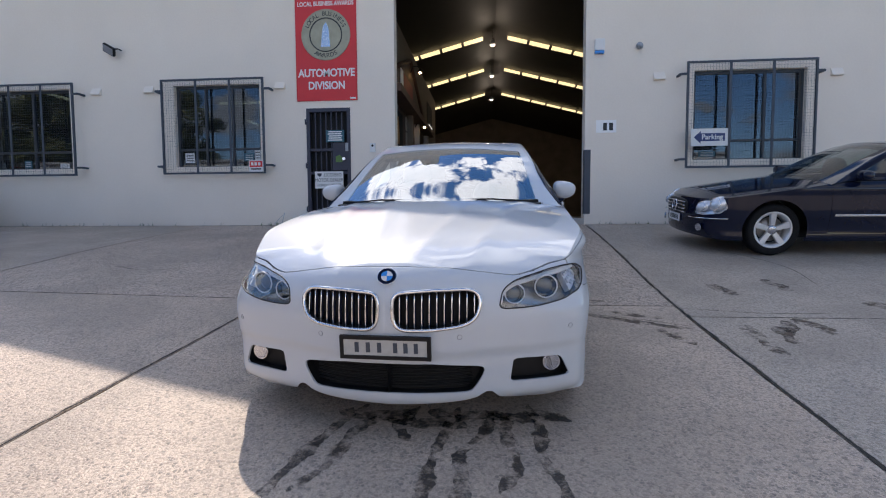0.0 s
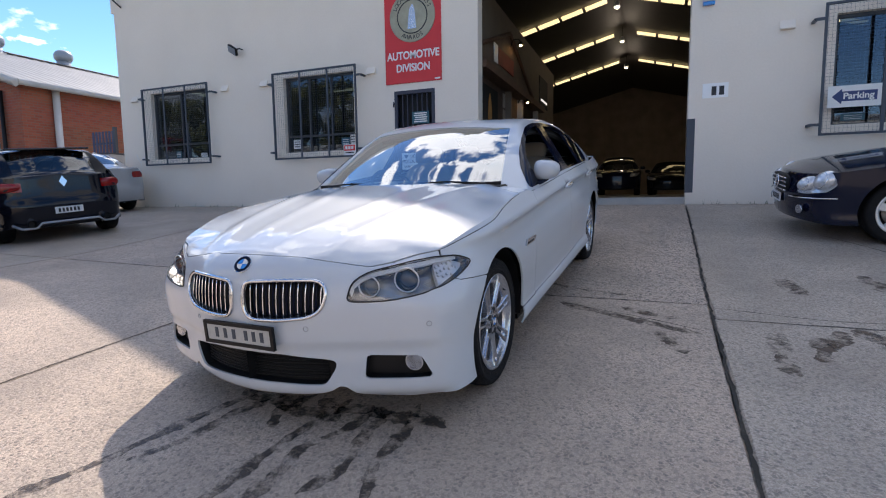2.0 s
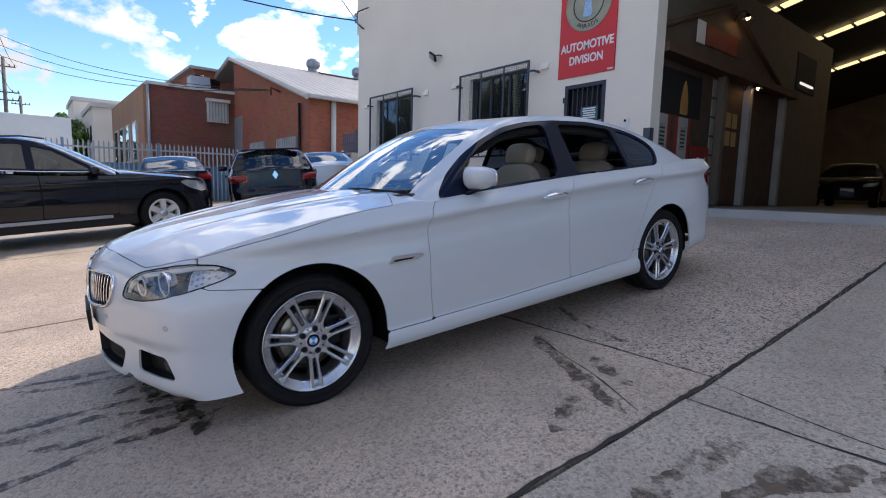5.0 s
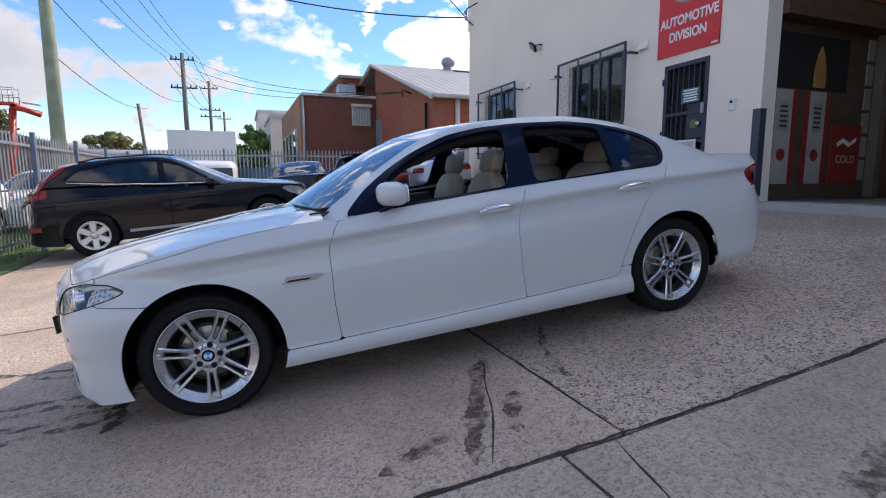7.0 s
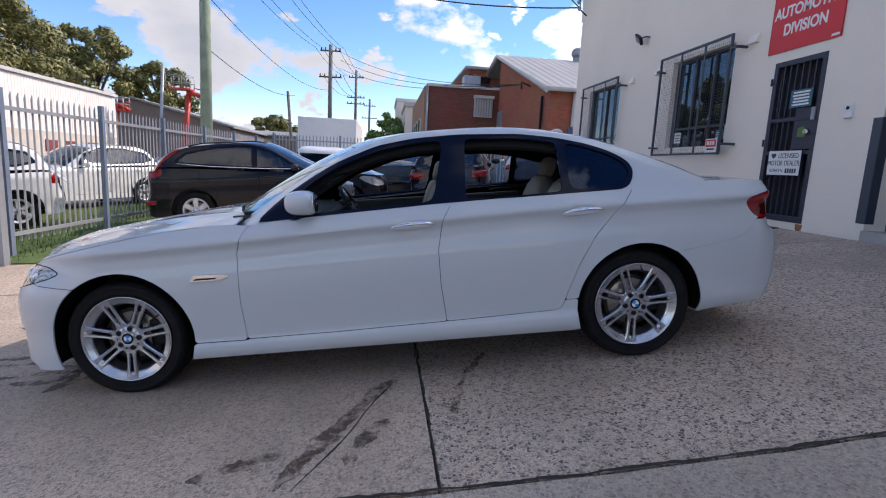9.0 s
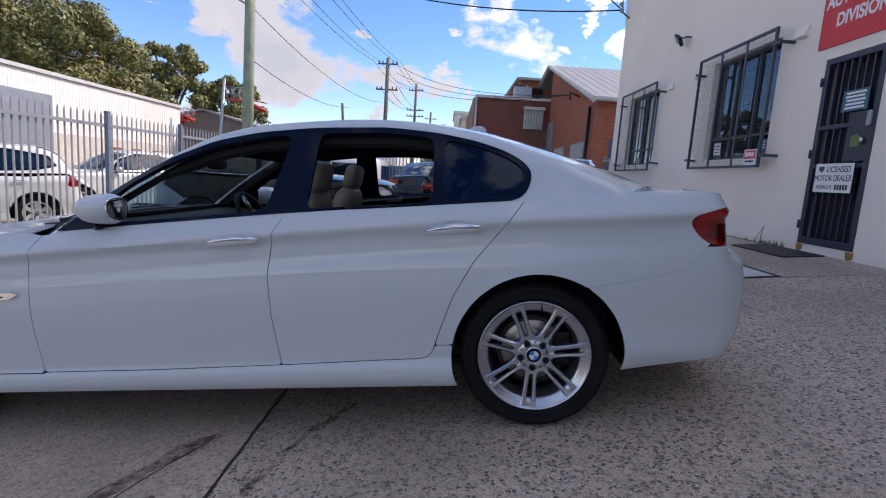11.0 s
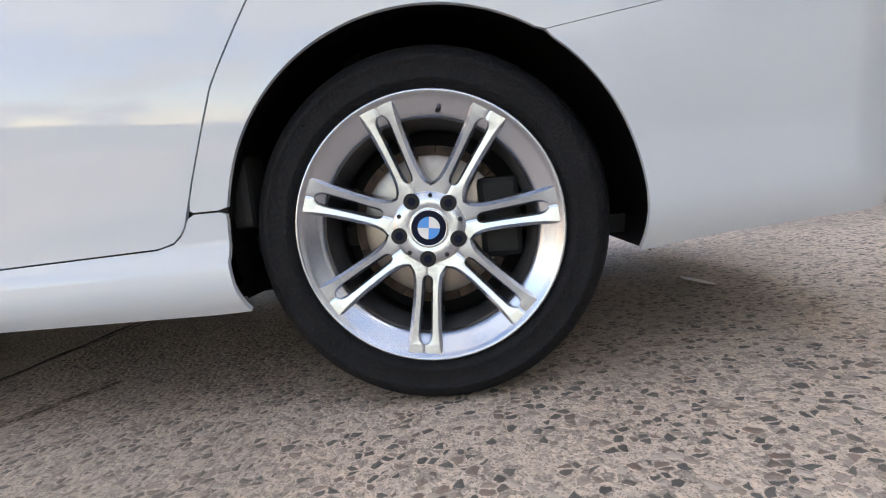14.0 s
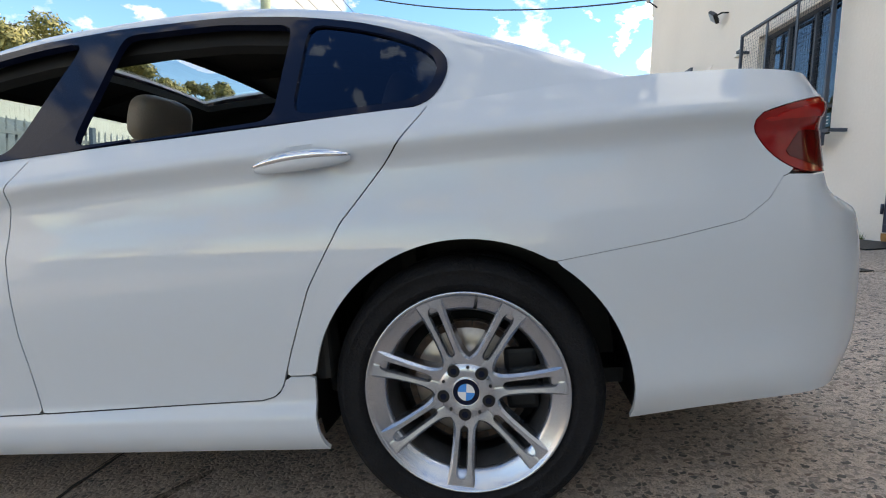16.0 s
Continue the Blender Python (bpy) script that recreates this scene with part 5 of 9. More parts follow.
seat(1.51, 0.38)
seat(1.51, -0.38)
seat(2.32, 0.36, 0.30, True)
seat(2.32, -0.36, 0.30, True)
part("parcel_shelf", add_box(bmesh.new(), -0.66, 0.66, 2.78, 3.36, 0.96, 0.99, 0.01), M_dash, car)
part("seat_bulkhead", add_box(bmesh.new(), -0.70, 0.70, 2.80, 2.84, 0.34, 0.96), M_carpet, car)
part("rear_view_mirror", blob((0, 1.16, 1.265), (0.12, 0.018, 0.033), 3), M_black, car)
part("centre_console", add_box(bmesh.new(), -0.11, 0.11, 1.0, 2.1, 0.34, 0.60, 0.03), M_dash, car)
for sg in (1, -1):
    for u0, u1 in ((0.82, 1.79), (1.85, 2.62)):
        part("door_card", add_box(bmesh.new(), 0.74 if sg > 0 else -0.83, 0.83 if sg > 0 else -0.74, u0, u1, 0.36, 0.945, 0.015), M_dash, car)

# ---- fittings on the front wall ----
M_sign_red = material("red_banner", (0.70, 0.034, 0.040), 0.5, var=0.05)
M_gold = material("medal_gold", (0.42, 0.38, 0.27), 0.4, metal=0.5, var=0.12, scale=6)
M_sign_white = material("white_sign", (0.78, 0.78, 0.77), 0.5, var=0.04)
M_sign_blue = material("dark_blue_print", (0.02, 0.045, 0.16), 0.5, var=0.05)
M_teal = material("teal_print", (0.03, 0.13, 0.18), 0.5, var=0.08)
M_ink = material("black_print", (0.02, 0.02, 0.022), 0.5)
M_winframe = material("dark_window_frame", (0.035, 0.042, 0.055), 0.4, var=0.1)
M_officeglass = glass("office_glass", (0.28, 0.35, 0.42), gloss=0.09, sheen=(0.8, 0.9, 1.0))
M_wood = material("brown_timber", (0.12, 0.06, 0.035), 0.7, var=0.2, scale=6)


def text(name, words, size, place, mat, parent, align="CENTER", depth=0.001, stretch=1.0, bold=0.0):
    """Raised lettering in the built-in font; place maps the text's plane."""
    c = bpy.data.curves.new(name, "FONT")
    c.body, c.size, c.extrude, c.align_x, c.align_y, c.offset = words, size, depth, align, "CENTER", bold
    c.materials.append(mat)
    ob = new(name, c)
    ob.parent = parent
    ob.matrix_local = place @ Matrix.Diagonal((stretch, 1, 1, 1))
    return ob


def on_wall(x, z, out=0.0):
    """A frame on the front wall facing the yard."""
    return pose(x, FACADE - out, z, 90, 0, 0)


M_blind = material("grey_blind_slat", (0.26, 0.28, 0.31), 0.5, var=0.08)


def window(x0, x1, z0, z1, panes):
    w = thing("window", pose(0, 0, 0), "dark-framed office window behind a steel cage", "window", "office windows", "structure")
    y = FACADE + 0.10
    for a in ((x0, x1, z0, z0 + 0.05), (x0, x1, z1 - 0.05, z1), (x0, x0 + 0.05, z0 + 0.05, z1 - 0.05), (x1 - 0.05, x1, z0 + 0.05, z1 - 0.05)):
        box("window_frame", a[0], a[1], y, y + 0.06, a[2], a[3], M_winframe, w)
    step = (x1 - x0 - 0.1) / panes
    for k in range(panes):
        a, b = x0 + 0.05 + k * step, x0 + 0.05 + (k + 1) * step
        if k:
            box("mullion", a - 0.02, a + 0.02, y - 0.01, y + 0.055, z0 + 0.05, z1 - 0.05, M_winframe, w)
        pn = box("pane", a + 0.02, b - 0.02, y + 0.025, y + 0.031, z0 + 0.05, z1 - 0.05, M_officeglass, w)
    box("transom", x0 + 0.05, x1 - 0.05, y - 0.005, y + 0.05, z0 + 0.36, z0 + 0.40, M_winframe, w)
    box("window_sill", x0 + 0.004, x1 - 0.004, FACADE + 0.02, y, z0, z0 + 0.03, M_wall, w)
    # venetian blinds inside
    for a, b in ((x0 + 0.07, x0 + 0.07 + (x1 - x0) * 0.36), (x0 + (x1 - x0) * 0.52, x0 + (x1 - x0) * 0.80)):
        bm = bmesh.new()
        for k in range(30):
            z = z1 - 0.08 - k * 0.047
            add_prism(bm, [(0, 0), (0.034, 0.022), (0.035, 0.024), (0, 0.002)], b - a, lambda p_, q_, h: (a + h, y + 0.14 + p_, z + q_))
        tagged(part("blind", bm, M_blind, w, "grey venetian blind"), kind="stuff")
    return w


def cage(x0, x1, z0, z1):
    """A welded steel window guard with wire mesh, held off the wall by arms."""
    c = thing("window_guard", Matrix(), "dark steel window guard with wire mesh", "window guard", "window guards")
    y = FACADE - 0.17
    for a in ((x0, x1, z1 - 0.035, z1), (x0, x1, z0, z0 + 0.035), (x0, x0 + 0.035, z0 + 0.035, z1 - 0.035), (x1 - 0.035, x1, z0 + 0.035, z1 - 0.035)):
        box("guard_frame", a[0], a[1], y - 0.02, y + 0.02, a[2], a[3], M_steelblue, c, bevel=0.004)
    for t in (0.34, 0.67):
        x = x0 + (x1 - x0) * t
        box("guard_bar", x - 0.022, x + 0.022, y - 0.006, y + 0.006, z0 + 0.03, z1 - 0.03, M_steelblue, c)
    bm = bmesh.new()
    n, r = int((x1 - x0) / 0.05), 0.0011
    for k in range(1, n):
        x = x0 + (x1 - x0) * k / n
        add_box(bm, x - r, x + r, y + 0.008, y + 0.010, z0 + 0.02, z1 - 0.02)
    n = int((z1 - z0) / 0.05)
    for k in range(1, n):
        z = z0 + (z1 - z0) * k / n
        add_box(bm, x0 + 0.02, x1 - 0.02, y + 0.010, y + 0.012, z - r, z + r)
    tagged(part("wire_mesh", bm, M_steelblue, c), kind="stuff")
    for x, out in ((x0, -0.11), (x1, 0.11)):
        for z in (z0 + 0.16, z1 - 0.22):
            bm = bmesh.new()
            add_box(bm, min(x, x + out), max(x, x + out), y - 0.02, y + 0.02, z - 0.018, z + 0.018)
            add_box(bm, x + out - 0.02, x + out + 0.02, y, FACADE + 0.003, z - 0.018, z + 0.018)
            part("guard_arm", bm, M_steelblue, c)
    return c


for k, (w, n) in enumerate(zip(WINDOWS, (2, 3, 3))):
    window(*w, n)
for c in ((-10.42, -8.30, 0.85, 2.70), (-6.44, -4.34, 0.85, 2.70), (3.56, 5.78, 0.84, 2.74)):
    cage(*c)
M_tube = material("fluorescent_tube", (1.0, 0.84, 0.46), 0.4, emit=0.42, var=0.02)
for a, b in (((-6.30, 11.67, 2.66), (-5.86, 11.67, 2.66)), ((-5.82, 11.67, 2.66), (-5.40, 11.67, 2.66)), ((-5.36, 11.67, 2.66), (-4.94, 11.67, 2.66)), ((-6.0, 12.45, 2.40), (-6.0, 13.0, 2.40)), ((-9.42, FACADE + THICK + 0.035, 2.66), (-9.42, 11.25, 2.66))):
    tl = thing("strip_light", Matrix(), "pale yellow fluorescent strip hung in the office", "lamp", "office strip lights")
    part("tube", add_tube(bmesh.new(), a, b, 0.026, 0.026, 12), M_tube, tl)
    part("tube_tray", add_box(bmesh.new(), min(a[0], b[0]) - 0.04, max(a[0], b[0]) + 0.04, min(a[1], b[1]) - 0.04, max(a[1], b[1]) + 0.04, a[2] + 0.028, a[2] + 0.06), M_galv, tl)
    for k in (0.15, 0.85):
        part("hanger", add_tube(bmesh.new(), Vector(a).lerp(Vector(b), k) + Vector((0, 0, 0.06)), Vector(a).lerp(Vector(b), k) + Vector((0, 0, 3.2 - a[2])), 0.004, 0.004, 6), M_galv, tl)
office = tagged(box("wall_office", SHED_L + THICK, -2.35, FACADE + 3.2, FACADE + 3.3, -0.07, 3.2, M_shed), "plain office partition wall", "wall", kind="structure")

# papers and signs in the windows
def sign(name, x0, x1, z0, z1, out, mat, label, category="sign"):
    s = thing(name, on_wall((x0 + x1) / 2, (z0 + z1) / 2, out), label, category)
    w, h = (x1 - x0) / 2, (z1 - z0) / 2
    box("sign_board", -w, w, -h, h, -0.004, 0.004, mat, s)
    return s, w, h


s, w, h = sign("parking_sign", 3.64, 4.28, 1.23, 1.54, 0.195, M_sign_white, "white parking sign with a blue arrow on the guard")
part("arrow", add_prism(bmesh.new(), [(-0.27, 0.0), (-0.15, 0.11), (-0.15, 0.07), (0.27, 0.07), (0.27, -0.07), (-0.15, -0.07), (-0.15, -0.11)], 0.002, lambda a, b, q: (a, b, 0.004 + q)), M_sign_blue, s)
text("lettering", "Parking", 0.125, pose(0.05, 0.0, 0.0065), M_sign_white, s, bold=0.003)
s, w, h = sign("notice_sign", -4.66, -4.37, 0.88, 1.10, 0.20, M_sign_white, "small white and red notice on the guard")
part("red_field", add_box(bmesh.new(), -0.13, 0.13, -0.02, 0.095, 0.004, 0.006), M_sign_red, s)
for k in range(3):
    part("text_bar", add_box(bmesh.new(), -0.10 + k * 0.07, -0.05 + k * 0.07, 0.01, 0.07, 0.006, 0.0075), M_sign_white, s)
part("text_bar", add_box(bmesh.new(), -0.10, 0.10, -0.07, -0.045, 0.004, 0.0055), M_ink, s)
for x, z, wd, ht, m_ in ((-6.05, 1.20, 0.20, 0.20, M_sign_white), (-4.80, 1.20, 0.20, 0.16, M_teal), (-4.62, 1.24, 0.12, 0.22, M_sign_white), (-9.62, 1.12, 0.16, 0.16, M_teal), (-8.80, 1.08, 0.2, 0.1, M_sign_white), (4.05, 1.12, 0.30, 0.1, M_teal)):
    s, w, h = sign("window_notice", x - wd / 2, x + wd / 2, z - ht / 2, z + ht / 2, -0.115, m_, "paper notice inside the office window", "notice")
    for k in range(3):
        part("text_bar", add_box(bmesh.new(), -w * 0.75, w * 0.75, -h * 0.6 + k * h * 0.5, -h * 0.45 + k * h * 0.5, 0.004, 0.005), M_ink if m_ is M_sign_white else M_sign_white, s)

# banner
bn = thing("banner", on_wall(-3.13, 3.44, 0.012), "tall red award banner with a gold medal and white lettering", "banner")
part("banner_sheet", add_box(bmesh.new(), -0.60, 0.60, -1.19, 1.19, -0.010, 0.004, 0.002), M_sign_red, bn)
part("banner_edge", add_path(bmesh.new(), [(-0.60, -1.19, 0.002), (0.60, -1.19, 0.002), (0.60, 1.19, 0.002), (-0.60, 1.19, 0.002)], 0.006, 6, True), M_sign_red, bn)
text("lettering", "AUTOMOTIVE", 0.205, pose(0, -0.665, 0.005), M_sign_white, bn, stretch=0.86, bold=0.006)
text("lettering", "DIVISION", 0.205, pose(0, -0.905, 0.005), M_sign_white, bn, stretch=0.86, bold=0.006)
text("lettering", "LOCAL BUSINESS AWARDS", 0.115, pose(0, 0.645, 0.005), M_sign_white, bn, stretch=0.80, bold=0.003)
text("lettering", "PARRAMATTA", 0.115, pose(0, 0.765, 0.005), M_sign_white, bn, stretch=0.82, bold=0.003)
mz = Matrix.Translation((0, 0.06, 0))
medal = part("medal", disc(bmesh.new(), 0.485, 0.004, 0.010, mz, 56), M_gold, bn, "round gold medal print")
part("medal_ring", ring(bmesh.new(), 0.475, 0.010, 0.008, mz, 56), M_gold, medal)
part("medal_ring", ring(bmesh.new(), 0.315, 0.012, 0.008, mz, 48), M_ink, medal)
part("trophy", add_prism(bmesh.new(), [(-0.10, -0.23), (0.09, -0.23), (0.055, 0.14), (0.01, 0.24), (-0.055, 0.15), (-0.075, 0.0)], 0.006, lambda a, b, q: (a, 0.06 + b, 0.010 + q)), M_alloy, medal)
for words, r, mid, span in (("LOCAL BUSINESS", 0.395, 90, 130), ("AWARDS", 0.395, -90, -58)):
    for k, ch in enumerate(words):
        a = radians(mid + span / 2 - span * k / (len(words) - 1))
        spin = math.degrees(a) - 90 if span > 0 else math.degrees(a) + 90
        if ch != " ":
            text("medal_letter", ch, 0.115, pose(r * math.cos(a), 0.06 + r * math.sin(a), 0.0105, 0, 0, spin), M_ink, medal, bold=0.001)
part("banner_tag", add_box(bmesh.new(), 0.46, 0.575, -1.165, -1.135, 0.004, 0.0055), M_sign_white, bn)

# barred entrance door
x0, x1, z0, z1 = PDOOR
dr = thing("door_entrance", Matrix(), "navy steel security door with vertical bars, closed", "door", kind="structure")
y = FACADE + 0.02
M_doorsteel = material("navy_door_steel", (0.030, 0.033, 0.060), 0.4, var=0.12)
for a in ((x0, x1, z1 - 0.07, z1), (x0, x1, z0, z0 + 0.08), (x0, x0 + 0.07, z0 + 0.08, z1 - 0.07), (x1 - 0.07, x1, z0 + 0.08, z1 - 0.07), (x0 + 0.07, x1 - 0.07, 1.28, 1.33), (x0 + 0.07, x1 - 0.07, 0.83, 0.88)):
    box("door_frame", a[0], a[1], y - 0.03, y + 0.03, a[2], a[3], M_doorsteel, dr, bevel=0.004)
for k in range(1, 7):
    x = x0 + 0.07 + (x1 - x0 - 0.14) * k / 7
    box("door_bar", x - 0.010, x + 0.010, y - 0.012, y + 0.012, z0 + 0.08, z1 - 0.07, M_doorsteel, dr)
box("lock_plate", x1 - 0.36, x1 - 0.07, y - 0.028, y + 0.01, 0.90, 1.44, M_doorsteel, dr, bevel=0.003)
box("lock_case", x1 - 0.10, x1 - 0.045, y - 0.055, y - 0.028, 1.27, 1.43, M_galv, dr, bevel=0.006)
part("door_knob", disc(bmesh.new(), 0.04, 0, 0.05, on_wall(x1 - 0.13, 1.12, 0.012), 20, 0.03), M_chrome, dr)
part("lock_sticker", add_prism(bmesh.new(), [(x1 - 0.30, 1.06), (x1 - 0.17, 1.06), (x1 - 0.15, 1.13), (x1 - 0.22, 1.20), (x1 - 0.30, 1.17)], 0.002, lambda a, b, q: (a, y - 0.029 - q, b)), material("green_print", (0.10, 0.22, 0.05), 0.5), dr)
box("door_leaf", x0 + 0.01, x1 - 0.01, y + 0.10, y + 0.14, z0, z1 - 0.01, M_dark, dr)
for z in (0.15, 1.0, 1.85):
    part("hinge", add_tube(bmesh.new(), (x0 - 0.012, y - 0.04, z - 0.05), (x0 - 0.012, y - 0.04, z + 0.05), 0.014), M_doorsteel, dr)
s, w, h = sign("dealer_sign", -3.40, -2.83, 0.55, 0.88, 0.03, M_sign_white, "white licensed motor dealer sign on the door")
text("lettering", "LICENSED", 0.095, pose(0.075, 0.095, 0.005), M_ink, s, stretch=0.85)
text("lettering", "MOTOR DEALER", 0.095, pose(0, -0.005, 0.005), M_ink, s, stretch=0.80)
text("lettering", "LICENCE N", 0.065, pose(-0.115, -0.105, 0.005), M_ink, s, stretch=0.75)
for k in range(5):
    part("text_bar", add_box(bmesh.new(), 0.05 + k * 0.04, 0.078 + k * 0.04, -0.135, -0.075, 0.004, 0.0055), M_ink, s)
part("crest", add_prism(bmesh.new(), [(-0.235, 0.13), (-0.145, 0.13), (-0.15, 0.09), (-0.19, 0.06), (-0.23, 0.09)], 0.002, lambda a, b, q: (a, b, 0.004 + q)), M_steelblue, s)
s, w, h = sign("notice_sign", -3.16, -2.80, 1.45, 1.68, 0.03, M_teal, "small teal notice on the door bars")
for k in range(5):
    part("text_bar", add_box(bmesh.new(), -0.14 + 0.01 * (k % 3), 0.14 - 0.012 * (k % 2), -0.09 + k * 0.04, -0.068 + k * 0.04, 0.004, 0.0055), M_sign_white, s)

# door guards, number board, alarm, lamp, vents
for x, sg in ((-1.80, -1), (1.80, 1)):
    g = thing("corner_guard", Matrix(), "navy folded steel corner guard on the door jamb", "corner guard", "corner guards")
    bm = bmesh.new()
    xa, xb = (x - 0.11, x + 0.004) if sg < 0 else (x - 0.004, x + 0.11)
    add_box(bm, xa, xb, FACADE - 0.008, FACADE - 0.001, 0.02, 1.22, 0.002)
    part("guard_face", bm, M_steelblue, g)
    bm = bmesh.new()
    add_box(bm, x - 0.004 if sg < 0 else x - 0.008, x + 0.008 if sg < 0 else x + 0.004, FACADE - 0.002, FACADE + 0.11, 0.02, 1.22)
    part("guard_return", bm, M_steelblue, g)
s, w, h = sign("number_board", 2.00, 2.37, 1.53, 1.76, 0.008, material("bright_white_board", (0.92, 0.92, 0.91), 0.4, var=0.02), "white number board with two dark bars")
for a in (-0.02, 0.09):
    part("text_bar", add_box(bmesh.new(), a - 0.035, a + 0.035, -0.075, 0.065, 0.004, 0.006), M_ink, s)
al = thing("alarm_box", on_wall(2.04, 3.10), "white alarm box with a blue strobe base", "alarm")
part("alarm_case", add_box(bmesh.new(), -0.09, 0.09, -0.08, 0.13, 0, 0.08, 0.015), M_sign_white, al)
part("strobe", add_box(bmesh.new(), -0.085, 0.085, -0.135, -0.082, 0.002, 0.07, 0.012), M_blue, al)
dm = thing("camera_dome", on_wall(2.76, 3.10), "small grey wall sensor", "sensor")
part("sensor_base", disc(bmesh.new(), 0.055, 0, 0.04, Matrix(), 20), M_galv, dm)
part("sensor_head", blob((0, -0.03, 0.08), (0.05, 0.05, 0.055), 2.2, 16, 10), M_galv, dm)
fl = thing("floodlight", on_wall(-7.43, 3.33), "small dark wall floodlight on a bracket", "lamp")
part("bracket", add_path(bmesh.new(), [(0.08, 0.02, 0), (0.08, 0.02, 0.10), (0.02, 0.0, 0.15)], 0.014, 8), M_black, fl)
aim = Matrix.Translation((-0.04, -0.02, 0.19)) @ Matrix.Rotation(radians(-30), 4, "Z") @ Matrix.Rotation(radians(32), 4, "X")
head = add_box(bmesh.new(), -0.13, 0.13, -0.085, 0.085, -0.035, 0.02, 0.012, aim)
for k in range(5):
    add_box(head, -0.10, 0.10, -0.06 + k * 0.028, -0.052 + k * 0.028, -0.055, -0.035, 0, aim)
hd_ = part("lamp_head", head, M_black, fl, "black finned floodlight head")
part("lamp_window", add_box(bmesh.new(), -0.11, 0.11, -0.068, 0.068, 0.0205, 0.026, 0, aim), M_galv, hd_, "pale reflector behind glass")
for x, z in ((-7.91, 2.54), (-6.78, 2.55), (-4.06, 2.56), (3.13, 2.53), (6.19, 2.52), (-10.85, 2.52)):
    v = thing("wall_vent", on_wall(x, z), "small cream wall vent hood", "vent", "wall vents")
    bm = bmesh.new()
    add_prism(bm, [(0, 0.075), (0.008, 0.075), (0.070, -0.05), (0.070, -0.062), (0.0, -0.062)], 0.20, lambda a, b, q: (q - 0.105, b, a))
    part("vent_hood", bm, M_wall, v)
kp = thing("door_station", on_wall(-2.24, 1.33), "small white door station with a dark lens", "intercom")
part("station_case", add_box(bmesh.new(), -0.055, 0.055, -0.085, 0.085, 0, 0.035, 0.008), M_sign_white, kp)
part("station_lens", disc(bmesh.new(), 0.022, 0.035, 0.042, Matrix.Translation((0, 0.035, 0)), 16), M_black, kp)
cb = thing("cable_bracket", Matrix(), "cable bracket and insulators under the roof edge", "bracket")
part("bracket_arm", add_path(bmesh.new(), [(-11.1, FACADE - 0.02, 4.78), (-11.2, FACADE - 0.18, 4.95), (-11.05, FACADE - 0.25, 5.2), (-10.75, FACADE - 0.05, 5.3)], 0.018, 8), M_black, cb)
for q in ((-11.2, FACADE - 0.2, 4.98), (-11.12, FACADE - 0.26, 5.12)):
    part("insulator", blob(q, (0.05, 0.05, 0.06), 2.2, 14, 8), M_galv, cb)
tagged(box("wall_corner_lip", SHED_L - 0.10, SHED_L, FACADE, FACADE + THICK, 4.7, 5.75, M_wall), "cream wall return under the roof edge", "wall", kind="structure")

sc_ = thing("wall_scuff", on_wall(-10.82, 0.98, 0.0), "pale forked scuff mark on the cream wall", "mark", kind="structure")
for a, b, r in (((-0.14, 0.19), (0.0, -0.04), 0.010), ((0.16, 0.14), (0.0, -0.04), 0.008), ((0.0, -0.04), (0.02, -0.15), 0.007)):
    part("scuff_stroke", add_path(bmesh.new(), [(*a, 0.0), ((a[0] + b[0]) / 2 - 0.01, (a[1] + b[1]) / 2, 0.0), (*b, 0.0)], r, 6, flat=0.3), M_sign_white, sc_)
bn_ = thing("utility_cabinet", pose(-12.55, 10.35, -0.6), "dark grey steel utility cabinet beside a white post", "cabinet")
part("cabinet_body", add_box(bmesh.new(), -0.30, 0.30, -0.25, 0.25, 0, 1.85, 0.02), M_galv, bn_)
part("cabinet_door", add_box(bmesh.new(), -0.26, 0.26, -0.262, -0.25, 0.06, 1.78, 0.004), M_winframe, bn_)
part("cabinet_lid", add_box(bmesh.new(), -0.32, 0.32, -0.27, 0.27, 1.85, 1.89, 0.008), M_winframe, bn_)
wp_ = thing("white_post", pose(-13.02, 10.2, -0.6), "thin white steel post", "post")
part("post_tube", add_tube(bmesh.new(), (0, 0, 0), (0, 0, 1.9), 0.045, 0.045, 12), M_sign_white, wp_)
part("post_cap", blob((0, 0, 1.9), (0.05, 0.05, 0.03), 2.2, 12, 8), M_sign_white, wp_)

# threshold
tagged(box("door_sill", DOOR_L + 0.005, DOOR_R - 0.005, FACADE - 0.04, FACADE + 0.35, -0.3, -0.055, material("sill_concrete", (0.42, 0.41, 0.39), 0.8, var=0.1, bump=0.3)), "pale concrete threshold of the roller door", "threshold", kind="structure")

